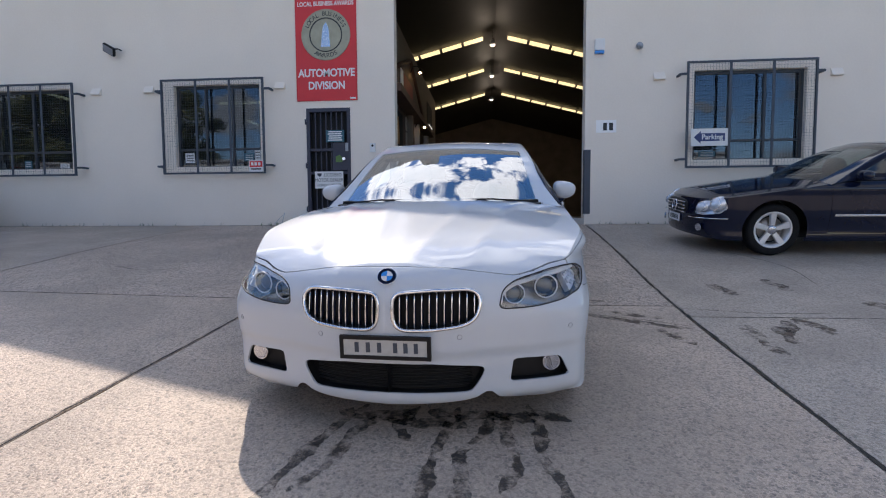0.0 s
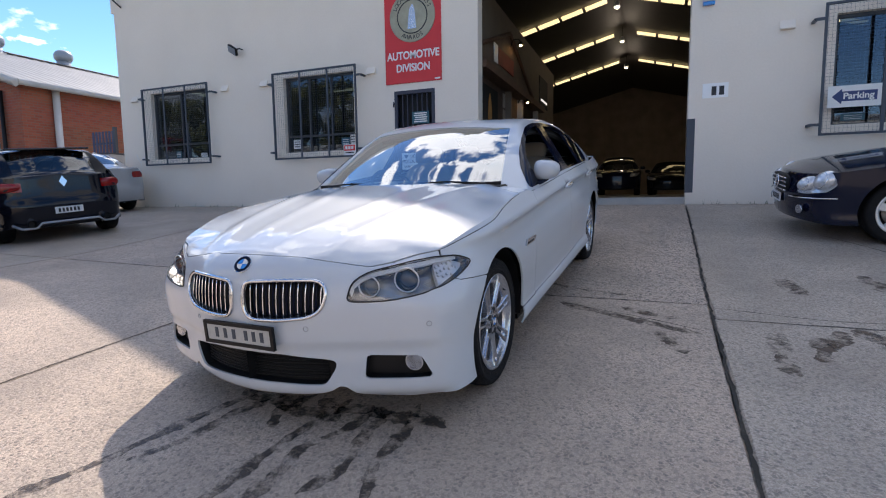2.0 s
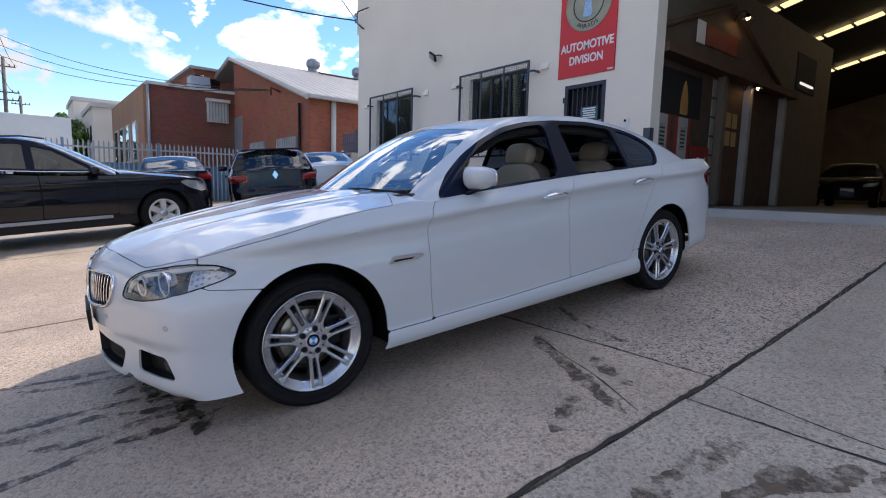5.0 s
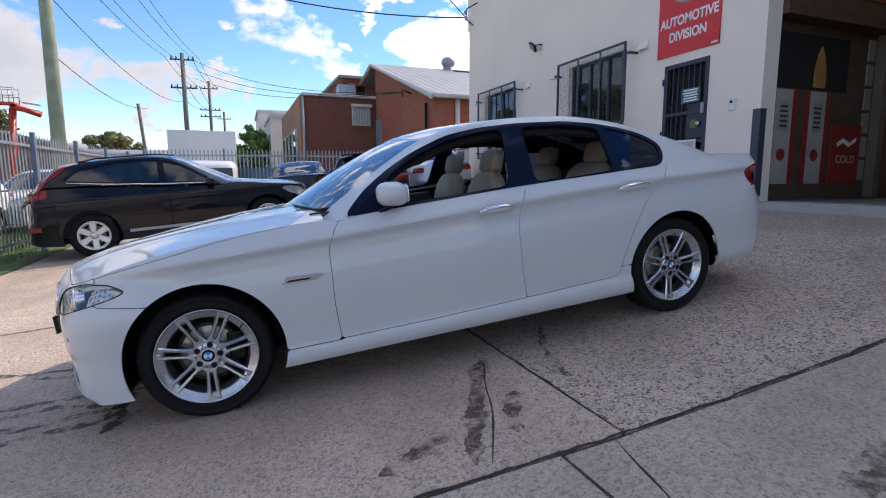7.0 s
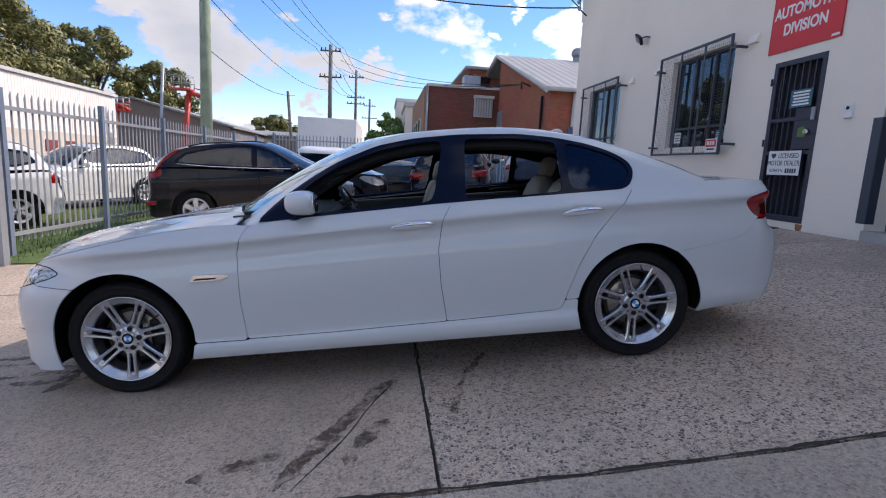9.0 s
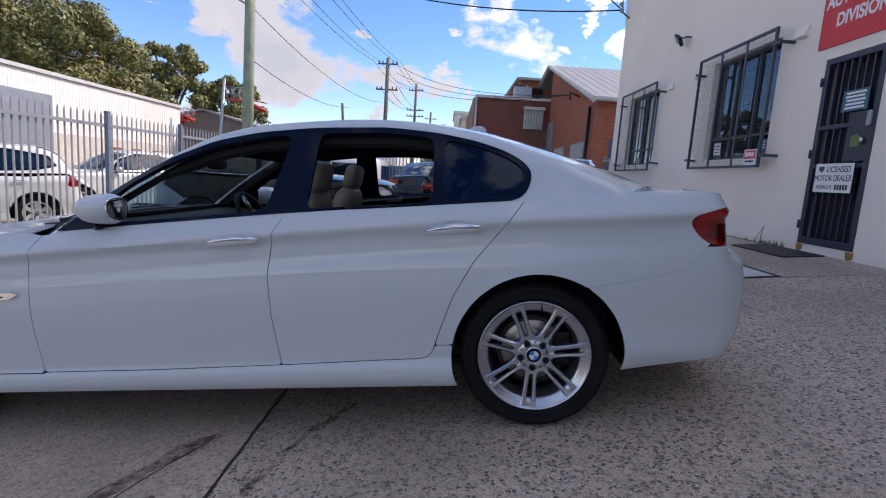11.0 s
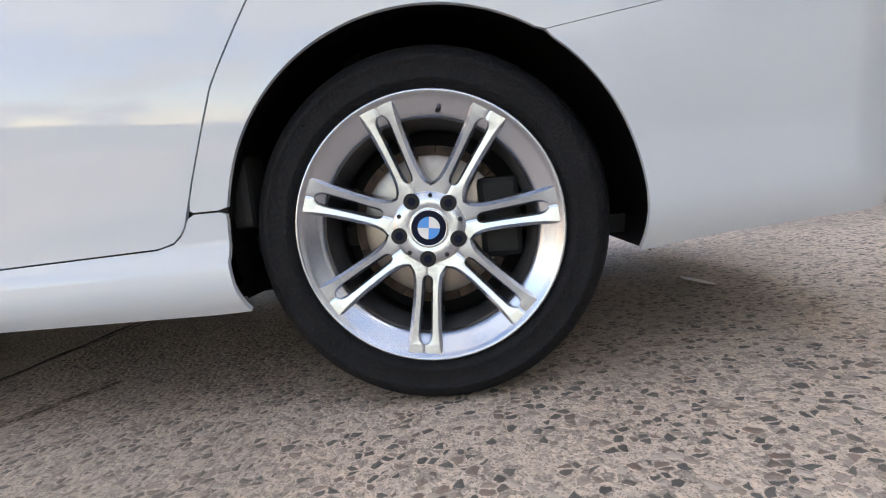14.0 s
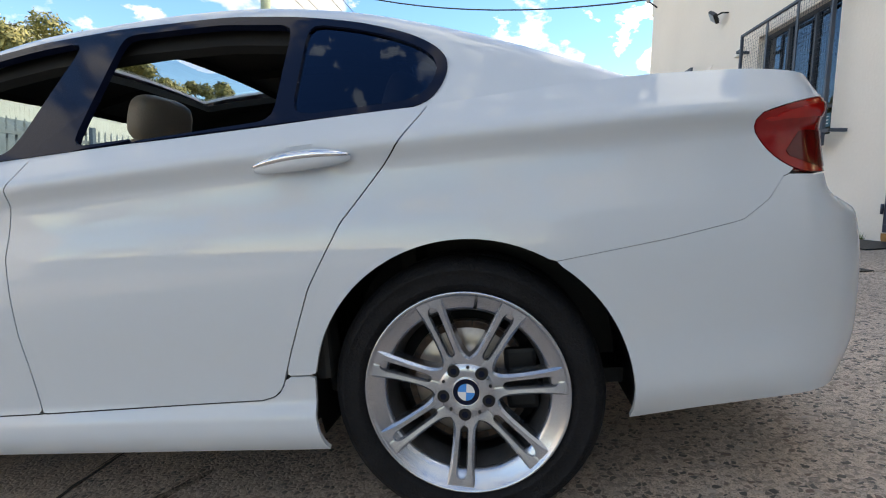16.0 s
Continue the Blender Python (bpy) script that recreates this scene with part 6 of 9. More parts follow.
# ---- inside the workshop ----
# Emission stands in for daylight through the sheets; the roof above is closed.
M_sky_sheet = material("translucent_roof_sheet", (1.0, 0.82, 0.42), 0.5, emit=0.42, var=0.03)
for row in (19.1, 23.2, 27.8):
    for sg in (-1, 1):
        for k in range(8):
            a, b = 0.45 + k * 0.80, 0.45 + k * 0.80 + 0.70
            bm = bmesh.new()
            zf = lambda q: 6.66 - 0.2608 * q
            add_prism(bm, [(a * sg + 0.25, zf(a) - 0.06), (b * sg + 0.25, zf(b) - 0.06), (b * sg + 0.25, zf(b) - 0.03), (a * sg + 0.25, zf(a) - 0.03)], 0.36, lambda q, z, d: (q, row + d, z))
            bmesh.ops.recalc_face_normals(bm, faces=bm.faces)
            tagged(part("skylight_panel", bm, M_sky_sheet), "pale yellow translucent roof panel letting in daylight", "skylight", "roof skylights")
    hl = thing("high_bay_lamp", pose(0.15, row - 0.3, 6.1), "small round lamp hanging under the ridge", "lamp", "ridge lamps")
    part("lamp_shade", add_tube(bmesh.new(), (0, 0, 0), (0, 0, 0.18), 0.12, 0.05, 20), M_galv, hl)
    part("lamp_glass", blob((0, 0, -0.02), (0.07, 0.07, 0.04), 2, 16, 8), material("lamp_glow", (1.0, 0.85, 0.6), 0.4, emit=2.0), hl)
    bulb = new("ridge_lamp_light", bpy.data.lights.new("ridge_lamp_light", "POINT"))
    bulb.data.energy, bulb.data.color, bulb.data.shadow_soft_size = 6, (1.0, 0.86, 0.66), 0.1
    bulb.matrix_world = pose(0.15, row - 0.3, 5.9)
    part("lamp_chain", add_tube(bmesh.new(), (0, 0, 0.2), (0, 0, 0.6), 0.01), M_black, hl)

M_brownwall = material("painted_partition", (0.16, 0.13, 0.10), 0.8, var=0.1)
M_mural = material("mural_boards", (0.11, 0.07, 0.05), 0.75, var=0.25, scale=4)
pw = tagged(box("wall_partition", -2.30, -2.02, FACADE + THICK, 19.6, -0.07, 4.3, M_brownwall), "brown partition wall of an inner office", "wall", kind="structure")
pub = thing("shopfront_mural", pose(-2.02, 0, -0.07), "painted old-time shopfront mural with pumps and a gable", "mural")
add = lambda name, pts, mat, d=0.012, off=0.0, label="": part(name, add_prism(bmesh.new(), pts, d, lambda a, b, q: (off + q, a, b)), mat, pub, label)
add("mural_ground", [(10.16, 0.02), (16.4, 0.02), (16.4, 2.65), (10.16, 2.65)], M_mural)
add("gable_board", [(10.16, 2.70), (16.0, 2.70), (12.9, 3.93), (10.16, 2.95)], material("gable_paint", (0.13, 0.09, 0.065), 0.8, var=0.2), 0.05)
for a, b in (((10.16, 2.97), (12.9, 3.95)), ((12.9, 3.95), (16.1, 2.66))):
    part("gable_trim", add_path(bmesh.new(), [(0.07, *a), (0.07, *b)], 0.05, 6), M_wood, pub)
add("eave_beam", [(10.16, 2.55), (16.3, 2.55), (16.3, 2.70), (10.16, 2.70)], M_wood, 0.30)
add("gable_sign", [(11.9, 3.02), (13.3, 3.02), (13.3, 3.38), (11.9, 3.38)], material("faded_red_board", (0.30, 0.05, 0.03), 0.7, var=0.2), 0.02, 0.05)
add("gable_panel", [(11.55, 3.0), (11.85, 3.0), (11.85, 3.4), (11.55, 3.4)], M_sign_white, 0.02, 0.05)
M_pumpred = material("pump_red", (0.30, 0.028, 0.025), 0.5, var=0.15)
M_pumpwhite = material("pump_white", (0.42, 0.41, 0.39), 0.5, var=0.12)
for y0 in (10.42, 11.16):
    add("pump_column", [(y0, 0.25), (y0 + 0.36, 0.25), (y0 + 0.36, 1.62), (y0, 1.62)], M_pumpwhite, 0.02, 0.012)
    add("pump_stripe", [(y0 + 0.36, 0.25), (y0 + 0.46, 0.25), (y0 + 0.46, 1.62), (y0 + 0.36, 1.62)], M_pumpred, 0.02, 0.012)
    add("pump_stripe", [(y0 - 0.09, 0.25), (y0, 0.25), (y0, 1.62), (y0 - 0.09, 1.62)], M_pumpred, 0.02, 0.012)
    add("pump_dial", [(y0 + 0.08, 1.02), (y0 + 0.28, 1.02), (y0 + 0.28, 1.45), (y0 + 0.08, 1.45)], material("pump_label", (0.33, 0.36, 0.33), 0.5, var=0.2), 0.006, 0.032)
    for k in range(5):
        add("text_bar", [(y0 + 0.10, 1.08 + 0.07 * k), (y0 + 0.26, 1.08 + 0.07 * k), (y0 + 0.26, 1.11 + 0.07 * k), (y0 + 0.10, 1.11 + 0.07 * k)], M_ink, 0.002, 0.038)
    add("pump_emblem", [(y0 + 0.18 + 0.09 * math.cos(a), 0.68 + 0.09 * math.sin(a)) for a in np.linspace(0, 2 * math.pi, 16, endpoint=False)], M_pumpred, 0.004, 0.032)
    if y0 > 11:
        add("pump_globe", [(y0 + 0.18 + q * 0.13, 1.68 + z_) for q, z_ in ((-1, 0), (1, 0), (0.95, 0.25), (0.5, 0.48), (0, 0.60), (-0.5, 0.48), (-0.95, 0.25))], material("globe_amber", (0.50, 0.24, 0.07), 0.5, var=0.2), 0.02, 0.012)
add("dark_pane", [(10.3, 1.64), (12.0, 1.64), (12.0, 2.42), (10.3, 2.42)], M_dark, 0.006, 0.008)
add("cooler", [(11.72, 0.25), (12.42, 0.25), (12.42, 1.15), (11.72, 1.15)], M_pumpred, 0.03, 0.012, "red painted drinks cooler")
add("cooler_script", [(11.85, 0.88), (12.0, 0.95), (12.15, 0.88), (12.32, 0.97), (12.30, 0.90), (12.14, 0.82), (12.0, 0.88), (11.86, 0.82)], M_sign_white, 0.003, 0.042)
text("lettering", "COLD", 0.17, pose(0.044, 12.08, 0.62, 90, 0, 90), material("cream_print", (0.62, 0.55, 0.35), 0.5), pub)
for k in range(6):
    add("wall_block", [(12.44, 0.30 + 0.37 * k), (12.60, 0.30 + 0.37 * k), (12.60, 0.62 + 0.37 * k), (12.44, 0.62 + 0.37 * k)], material("pale_block", (0.34, 0.30, 0.25), 0.8, var=0.15), 0.02, 0.012)
add("shop_door", [(12.95, 0.05), (13.75, 0.05), (13.75, 2.20), (12.95, 2.20)], M_wood, 0.03, 0.012, "dark timber shop door")
for a in (13.08, 13.38):
    for z in (1.25, 1.62):
        add("door_pane", [(a, z), (a + 0.24, z), (a + 0.24, z + 0.30), (a, z + 0.30)], material("amber_glass", (0.55, 0.36, 0.16), 0.3, var=0.1), 0.004, 0.043)
for y0 in (12.66, 13.9, 15.9):
    add("porch_post", [(y0, 0.02), (y0 + 0.14, 0.02), (y0 + 0.14, 2.56), (y0, 2.56)], M_pumpwhite if y0 > 13 else M_brownwall, 0.14, 0.012)
for y0, z in ((13.85, 2.44), (13.05, 3.66)):
    lm = thing("gooseneck_lamp", pose(-2.02, y0, z - 0.05), "small warm gooseneck wall lamp", "lamp", "shopfront lamps")
    part("lamp_arm", add_path(bmesh.new(), [(0.05, 0, 0), (0.12, 0, 0.16), (0.25, 0, 0.16), (0.30, 0, 0.08)], 0.012, 8), M_black, lm)
    part("lamp_shade", add_tube(bmesh.new(), (0.30, 0, 0.0), (0.30, 0, 0.09), 0.09, 0.03, 16, False), M_black, lm)
    part("lamp_bulb", blob((0.30, 0, 0.01), (0.032, 0.032, 0.04), 2, 12, 8), material("warm_bulb", (1.0, 0.60, 0.22), 0.4, emit=14.0), lm)
upper = thing("upstairs_window", pose(-2.02, 17.6, 3.3), "dark upstairs window in the partition", "window")
part("window_pane", add_box(bmesh.new(), 0, 0.02, -0.7, 0.7, -0.45, 0.45), M_dark, upper)
part("light_tube", add_box(bmesh.new(), 0.02, 0.05, -0.45, 0.5, -0.30, -0.24, 0.01), material("tube_glow", (0.9, 0.9, 0.85), 0.4, emit=0.3), upper)


# ---- other vehicles ----
M_blackpaint = material("black_car_paint", (0.006, 0.007, 0.013), 0.10, var=0.05, coat=0.6, spec=0.12)
M_navypaint = material("deep_navy_car_paint", (0.006, 0.009, 0.026), 0.10, var=0.05, coat=0.6, spec=0.12)
M_brownpaint = material("dark_grey_car_paint", (0.008, 0.009, 0.013), 0.10, var=0.05, coat=0.6, spec=0.12)
M_silverpaint = material("silver_car_paint", (0.45, 0.46, 0.48), 0.3, metal=0.5, var=0.03, coat=1.0)
M_whitepaint = material("plain_white_car_paint", (0.74, 0.74, 0.73), 0.3, var=0.02, coat=1.0)
M_carglass = glass("car_glass", (0.16, 0.19, 0.20))
M_clearcar = glass("pale_car_glass", (0.50, 0.58, 0.58))
M_eye = material("bright_lamp_reflector", (0.80, 0.82, 0.85), 0.18, metal=0.55, var=0.15, scale=40)


M_wheelsilver = material("bright_wheel_silver", (0.74, 0.745, 0.75), 0.35, metal=0.45, var=0.06, scale=14)


def simple_wheel(parent, u, v, w, r, rr, spokes, twist=0.0, width=0.03):
    """Tyre, rim and single spokes."""
    hub = new("wheel")
    hub.parent = parent
    hub.matrix_local = pose(v, u, w, 0, 0, 0 if v > 0 else 180)
    part("tyre", add_lathe(bmesh.new(), [(rr * 0.92, -0.19), (r * 0.93, -0.205), (r, -0.17), (r, -0.03), (r * 0.96, -0.003), (r * 0.90, 0.006), (rr + 0.012, 0.0), (rr, -0.012)], 44), M_rubber, hub)
    rim = part("rim", add_lathe(bmesh.new(), [(rr + 0.006, -0.008), (rr, 0.0), (rr * 0.95, -0.006), (rr * 0.86, -0.02), (rr * 0.82, -0.16)], 44), M_wheelsilver, hub)
    part("hub_cap", add_lathe(bmesh.new(), [(0.0, -0.014), (rr * 0.18, -0.014), (rr * 0.26, -0.024), (rr * 0.28, -0.06)], 24), M_alloy, rim)
    for k in range(spokes):
        a = math.pi / 2 + twist + k * 2 * math.pi / spokes
        bm = bmesh.new()
        rows_ = []
        for t in (0, 0.5, 1):
            q, hw, x = rr * (0.2 + 0.74 * t), width * (1 + 0.35 * t), -0.026 + 0.016 * t
            rows_.append([bm.verts.new((xx, q * math.cos(a) - o * math.sin(a), q * math.sin(a) + o * math.cos(a))) for o, xx in ((-hw, x - 0.03), (-hw * 0.8, x), (hw * 0.8, x), (hw, x - 0.03))])
        for p0, p1 in zip(rows_, rows_[1:]):
            for j in range(3):
                bm.faces.new((p0[j], p0[j + 1], p1[j + 1], p1[j]))
        bmesh.ops.recalc_face_normals(bm, faces=bm.faces)
        part("spoke", bm, M_wheelsilver, rim)
    part("brake_disc", add_lathe(bmesh.new(), [(0, -0.08), (rr * 0.68, -0.085), (rr * 0.68, -0.10)], 32), M_steel, hub)
    part("wheel_back", add_lathe(bmesh.new(), [(0, -0.14), (rr * 0.82, -0.14)], 24), M_dark, hub)
    return hub


def parked_car(name, m, label, paint, *, fo, wb, ro, hw, low, sill, nose, cowl, belt, deck, roof, screen, rear, dlo, doors, lamps, tails, tyre=0.33, rim=0.225, spokes=6, twist=0.0, glass_mat=None, clad=None, lean=0.55, group="", spoke_w=0.03, rails=False, blade=None, grid=(170, 26, 12)):
    """A parked car from its main measures: u runs back from the front axle, w up from the ground.
    nose, cowl, belt, deck: heights; screen, rear: (u, w) points of the centre line; dlo: side window outline in (u, w)."""
    front = [(0, 0), (0.008, 0.2), (0.03, 0.41), (0.075, 0.60), (0.14, 0.75), (0.235, 0.875), (0.36, 0.955), (0.55, 0.99), (0.8, 1.0)]
    back = [(0, 0), (0.006, 0.25), (0.02, 0.5), (0.055, 0.70), (0.12, 0.85), (0.24, 0.945), (0.45, 0.985), (0.75, 1.0)]
    end = wb + ro
    plan = [(-fo + d, hw * q) for d, q in front] + [(wb * 0.5, hw)] + [(end - d, hw * q) for d, q in back[::-1]]
    u_cowl, u_deck = screen[0][0] + 0.10, rear[-1][0]
    spec = dict(plan=plan, low=lambda s, u: np.full_like(u, low) + 0.03 * np.exp(-((u + fo) / 0.2) ** 2) + 0.05 * np.exp(-((u - end) / 0.3) ** 2),
                edge=pchip([(-fo - 0.01, nose - 0.03), (-fo + 0.25, nose), (0, (nose + cowl) / 2 - 0.02), (u_cowl, cowl - 0.06), (u_cowl + 0.25, belt[0]), (u_deck - 0.2, belt[1]), (end - 0.25, deck - 0.02), (end + 0.01, deck - 0.05)]),
                crown=pchip([(-fo - 0.01, nose - 0.02), (-fo + 0.25, nose + 0.06), (0, (nose + cowl) / 2 + 0.05), (u_cowl, cowl), (u_cowl + 0.3, belt[0] + 0.05), (u_deck, deck + 0.01), (end + 0.01, deck - 0.02)]),
                crease=lambda u: np.full_like(u, belt[0] * 0.90),
                d_side=pchip([(0.15, 0.07), (0.25, 0.02), (0.33, 0.03), (0.6, 0.006), (0.80, 0.010), (0.875, 0.0), (0.90, 0.012), (0.97, 0.05), (1.2, 0.16)]),
                d_front=pchip([(0.15, 0.06), (0.28, 0.01), (0.5, 0.0), (nose - 0.15, 0.02), (nose, 0.08)]),
                d_rear=pchip([(0.15, 0.10), (0.35, 0.02), (0.55, 0.0), (0.68, 0.04), (deck, 0.08)]))
    Pc, Sc, Cc = shell(spec, *grid)
    v, u, w = Pc[..., 0], Pc[..., 1], Pc[..., 2]
    Nc = grid_normals(Pc)
    if Nc[grid[0] // 2, grid[1] // 2, 0] < 0:
        Nc = -Nc
    car_ = thing(name, m, label, "car", group)
    arch = np.minimum(np.hypot(u, w - tyre) - tyre - 0.055, np.hypot(u - wb, w - tyre) - tyre - 0.055)
    cab = np.where(Cc, np.minimum(u - u_cowl - 0.05, u_deck + 0.02 - u), -1.0)
    lampf = np.where((u < 0.3) & ~Cc, inside(lamps, Sc, w), -1.0)
    tailf = np.minimum(np.where((u > wb) & ~Cc, inside(tails, u, w), -1.0), v - 0.60 * hw)
    body = np.minimum.reduce([arch, -cab, -lampf, -tailf])
    shut = [np.where(Cc, -1.0, inside(d, u, w)) for d in doors]
    cladf = (clad - w) if clad else np.full_like(w, -1.0)
    for mir in (False, True):
        patch("body", Pc, np.minimum.reduce([body, -cladf, *[-d - 0.002 for d in shut]]), paint, car_, N=Nc, mirror=mir)
        for d in shut:
            dp = patch("door", Pc, np.minimum.reduce([body, -cladf, d - 0.002]), paint, car_, N=Nc, mirror=mir)
        if clad:
            patch("sill_cladding", Pc, np.minimum(body, cladf), M_black, car_, "black plastic lower cladding", N=Nc, mirror=mir, shift=0.004)
        patch("inner_shell", Pc, np.minimum.reduce([arch - 0.004, -cab, -lampf]), M_black, car_, N=Nc, mirror=mir, flange=0, shift=-0.014)
        patch("headlamp", Pc, lampf, M_lens, car_, "clear headlamp", N=Nc, mirror=mir, flange=0, shift=0.0)
        patch("lamp_bowl", Pc, lampf, M_eye, car_, N=Nc, mirror=mir, flange=-0.02, shift=-0.03)
        patch("tail_lamp", Pc, tailf, M_red, car_, "red tail lamp", N=Nc, mirror=mir, flange=0.02, shift=0.003)
    # greenhouse
    u0, u1 = screen[0][0] - 0.05, rear[-1][0] + 0.05
    rf = pchip([(u0 - 0.3, screen[0][1] - 0.2), *screen, (u1 + 1, screen[-1][1] + 0.01)])
    rr_ = pchip([(u0 - 1, rear[0][1] + 0.01), *rear, (u1 + 0.4, rear[-1][1] - 0.35)])
    gu_, gt_ = np.linspace(u0, u1, 110), np.r_[np.linspace(0, 0.6, 14, endpoint=False), np.linspace(0.6, 1, 26)]
    A, T = np.meshgrid(gu_, gt_, indexing="ij")
    bv = pchip([(u0, hw * 0.84), (u0 + 0.35, hw * 0.925), (u1 - 0.7, hw * 0.92), (u1, hw * 0.84)])(A)
    bw = pchip([(u0, belt[0] - 0.03), (u0 + 0.3, belt[0]), (u1 - 0.4, belt[1]), (u1 + 0.01, belt[1])])(A) - 0.012
    B = bv * T
    line = bw + (bv - B) / lean
    top = smin(rf(A - 0.28 * B ** 2), rr_(A + 0.22 * B ** 2), 0.04) - 0.045 * (B / 0.6) ** 2
    H = smin(line, top, 0.05)
    Gc = np.stack([B, A, H], 2)
    Ng = grid_normals(Gc)
    if Ng[50, 5, 2] < 0:
        Ng = -Ng
    sd = (line - top) < 0.12
    win = np.where(sd, inside(dlo, A, H), -1.0)
    fa, ra = A - 0.28 * B ** 2, A + 0.22 * B ** 2
    ws = np.minimum.reduce([fa - screen[0][0] - 0.0, screen[-2][0] - fa, hw * 0.72 - 0.12 * (fa - screen[0][0]) - B])
    rw = np.minimum.reduce([ra - rear[1][0], rear[-2][0] - ra, hw * 0.62 - B])
    gm = glass_mat or M_carglass
    for mir in (False, True):
        patch("roof", Gc, np.minimum.reduce([-win, -ws, -rw]), paint, car_, N=Ng, mirror=mir, flange=0.015)
        patch("side_window", Gc, win, gm, car_, "dark side window", N=Ng, mirror=mir, flange=0, shift=-0.004)
        for d in doors[:-1] if len(doors) > 1 else ():
            x = max(q[0] for q in d)
            patch("door_pillar", Gc, np.minimum(win - 0.001, 0.05 - abs(A - x - 0.06)), M_blackgloss, car_, N=Ng, mirror=mir, flange=0.0, shift=0.002)
        patch("windscreen", Gc, ws, M_clearcar if gm is not M_tint else gm, car_, "windscreen", N=Ng, mirror=mir, flange=0, shift=-0.003)
        patch("rear_window", Gc, rw, gm, car_, "dark rear window", N=Ng, mirror=mir, flange=0, shift=-0.003)
        patch("window_trim", Gc, 0.02 - abs(win), M_blackgloss, car_, N=Ng, mirror=mir, flange=0.0, shift=0.004)
        if rails:
            strip = []
            for a_ in np.linspace(dlo[0][0], dlo[3][0], 12):
                h_ = float(np.interp(a_, [q[0] for q in dlo[:4]], [q[1] for q in dlo[:4]])) - 0.012
                col_ = int(np.argmin(abs(gu_ - a_)))
                v_ = float(np.interp(-h_, -H[col_], B[col_])) + 0.008
                strip.append((-v_ if mir else v_, a_, h_))
            part("belt_strip", add_path(bmesh.new(), strip, 0.010, 6), M_chrome, car_, "bright chrome strip under the side windows")
        if blade:
            patch("tail_blade", Gc, np.minimum(inside(blade, A, H), B - 0.62 * hw), M_red, car_, "tall red tail lamp blade", N=Ng, mirror=mir, flange=0.02, shift=0.012)
    for x in (0, wb):
        for sg in (1, -1):
            simple_wheel(car_, x, (hw - 0.055) * sg, tyre, tyre, rim, spokes, twist, spoke_w)
            bm = bmesh.new()
            arc = [(x + (tyre + 0.05) * math.cos(a), tyre + (tyre + 0.05) * math.sin(a)) for a in np.linspace(-0.2, math.pi + 0.2, 18)]
            bm.faces.new([bm.verts.new(((hw - 0.33) * sg, a, b)) for a, b in arc])
            part("wheel_housing", bm, M_dark, car_)
    part("underbody", add_box(bmesh.new(), -hw * 0.65, hw * 0.65, -fo * 0.6, end - ro * 0.4, low, low + 0.06), M_black, car_)
    ucab = screen[0][0]
    part("interior", add_box(bmesh.new(), -hw * 0.78, hw * 0.78, ucab + 0.2, rear[-1][0] - 0.1, low + 0.1, belt[0] - 0.12, 0.03), M_dash, car_)
    for sg in (1, -1):
        for du in (0.95, 1.75):
            if ucab + du < rear[-1][0] - 0.5:
                part("seat", blob((0.37 * sg, ucab + du, belt[0] - 0.05), (0.22, 0.09, 0.30), 3, 14, 8), M_dash, car_)
        part("wing_mirror", blob(((hw + 0.045) * sg, screen[0][0] + 0.50, belt[0] + 0.06), (0.10, 0.07, 0.065), 2.8, 16, 10), paint, car_)
        for d in doors:
            x = max(q[0] for q in d)
            part("door_handle", add_path(bmesh.new(), [((hw + 0.012) * sg, x - 0.26, belt[0] - 0.10), ((hw + 0.025) * sg, x - 0.17, belt[0] - 0.095), ((hw + 0.012) * sg, x - 0.08, belt[0] - 0.09)], 0.012, 6), paint, car_)
    return car_


def on_ground(x, y, heading, wb, hw_off=0.0):
    """A car frame: heading is the way its nose points, in degrees from +y towards -x."""
    h = radians(heading)
    f = Vector((-math.sin(h), math.cos(h), 0))
    a = Vector((x, y, 0))
    b = a - f * wb
    a.z, b.z = ground_z(a.x, a.y), ground_z(b.x, b.y)
    if a.y > FACADE:
        a.z = b.z = -0.07
    back = (b - a).normalized()
    side_ = Vector((back.y, -back.x, 0)).normalized()
    s = a + side_ * 0.7
    t = a - side_ * 0.7
    zs = (ground_z(s.x, s.y) - ground_z(t.x, t.y)) / 1.4 if a.y < FACADE else 0
    side_ = Vector((side_.x, side_.y, zs)).normalized()
    up = side_.cross(back).normalized()
    side_ = back.cross(up)
    return Matrix(((side_.x, back.x, up.x, a.x), (side_.y, back.y, up.y, a.y), (side_.z, back.z, up.z, a.z), (0, 0, 0, 1)))


def emblem(parent, pts, mat, p, n, label):
    m = facing(Vector(p), Vector(n))
    return part("badge", add_prism(bmesh.new(), pts, 0.006, lambda a, b, q: m @ Vector((a, b, q))), mat, parent, label)


def number_plate(parent, u, w, facing_back, wd=0.37, ht=0.10):
    y0, y1 = (u, u + 0.012) if facing_back else (u - 0.012, u)
    pl = box("number_plate", -wd / 2, wd / 2, y0, y1, w, w + ht, M_paper, parent, "white number plate with plain bars")
    for k in range(6):
        x = -wd / 2 + 0.05 + k * (wd - 0.1) / 5.4
        box("plate_bar", x, x + 0.03, (y1 if facing_back else y0 - 0.002), (y1 + 0.002 if facing_back else y0), w + 0.02, w + ht - 0.02, M_ink, pl)


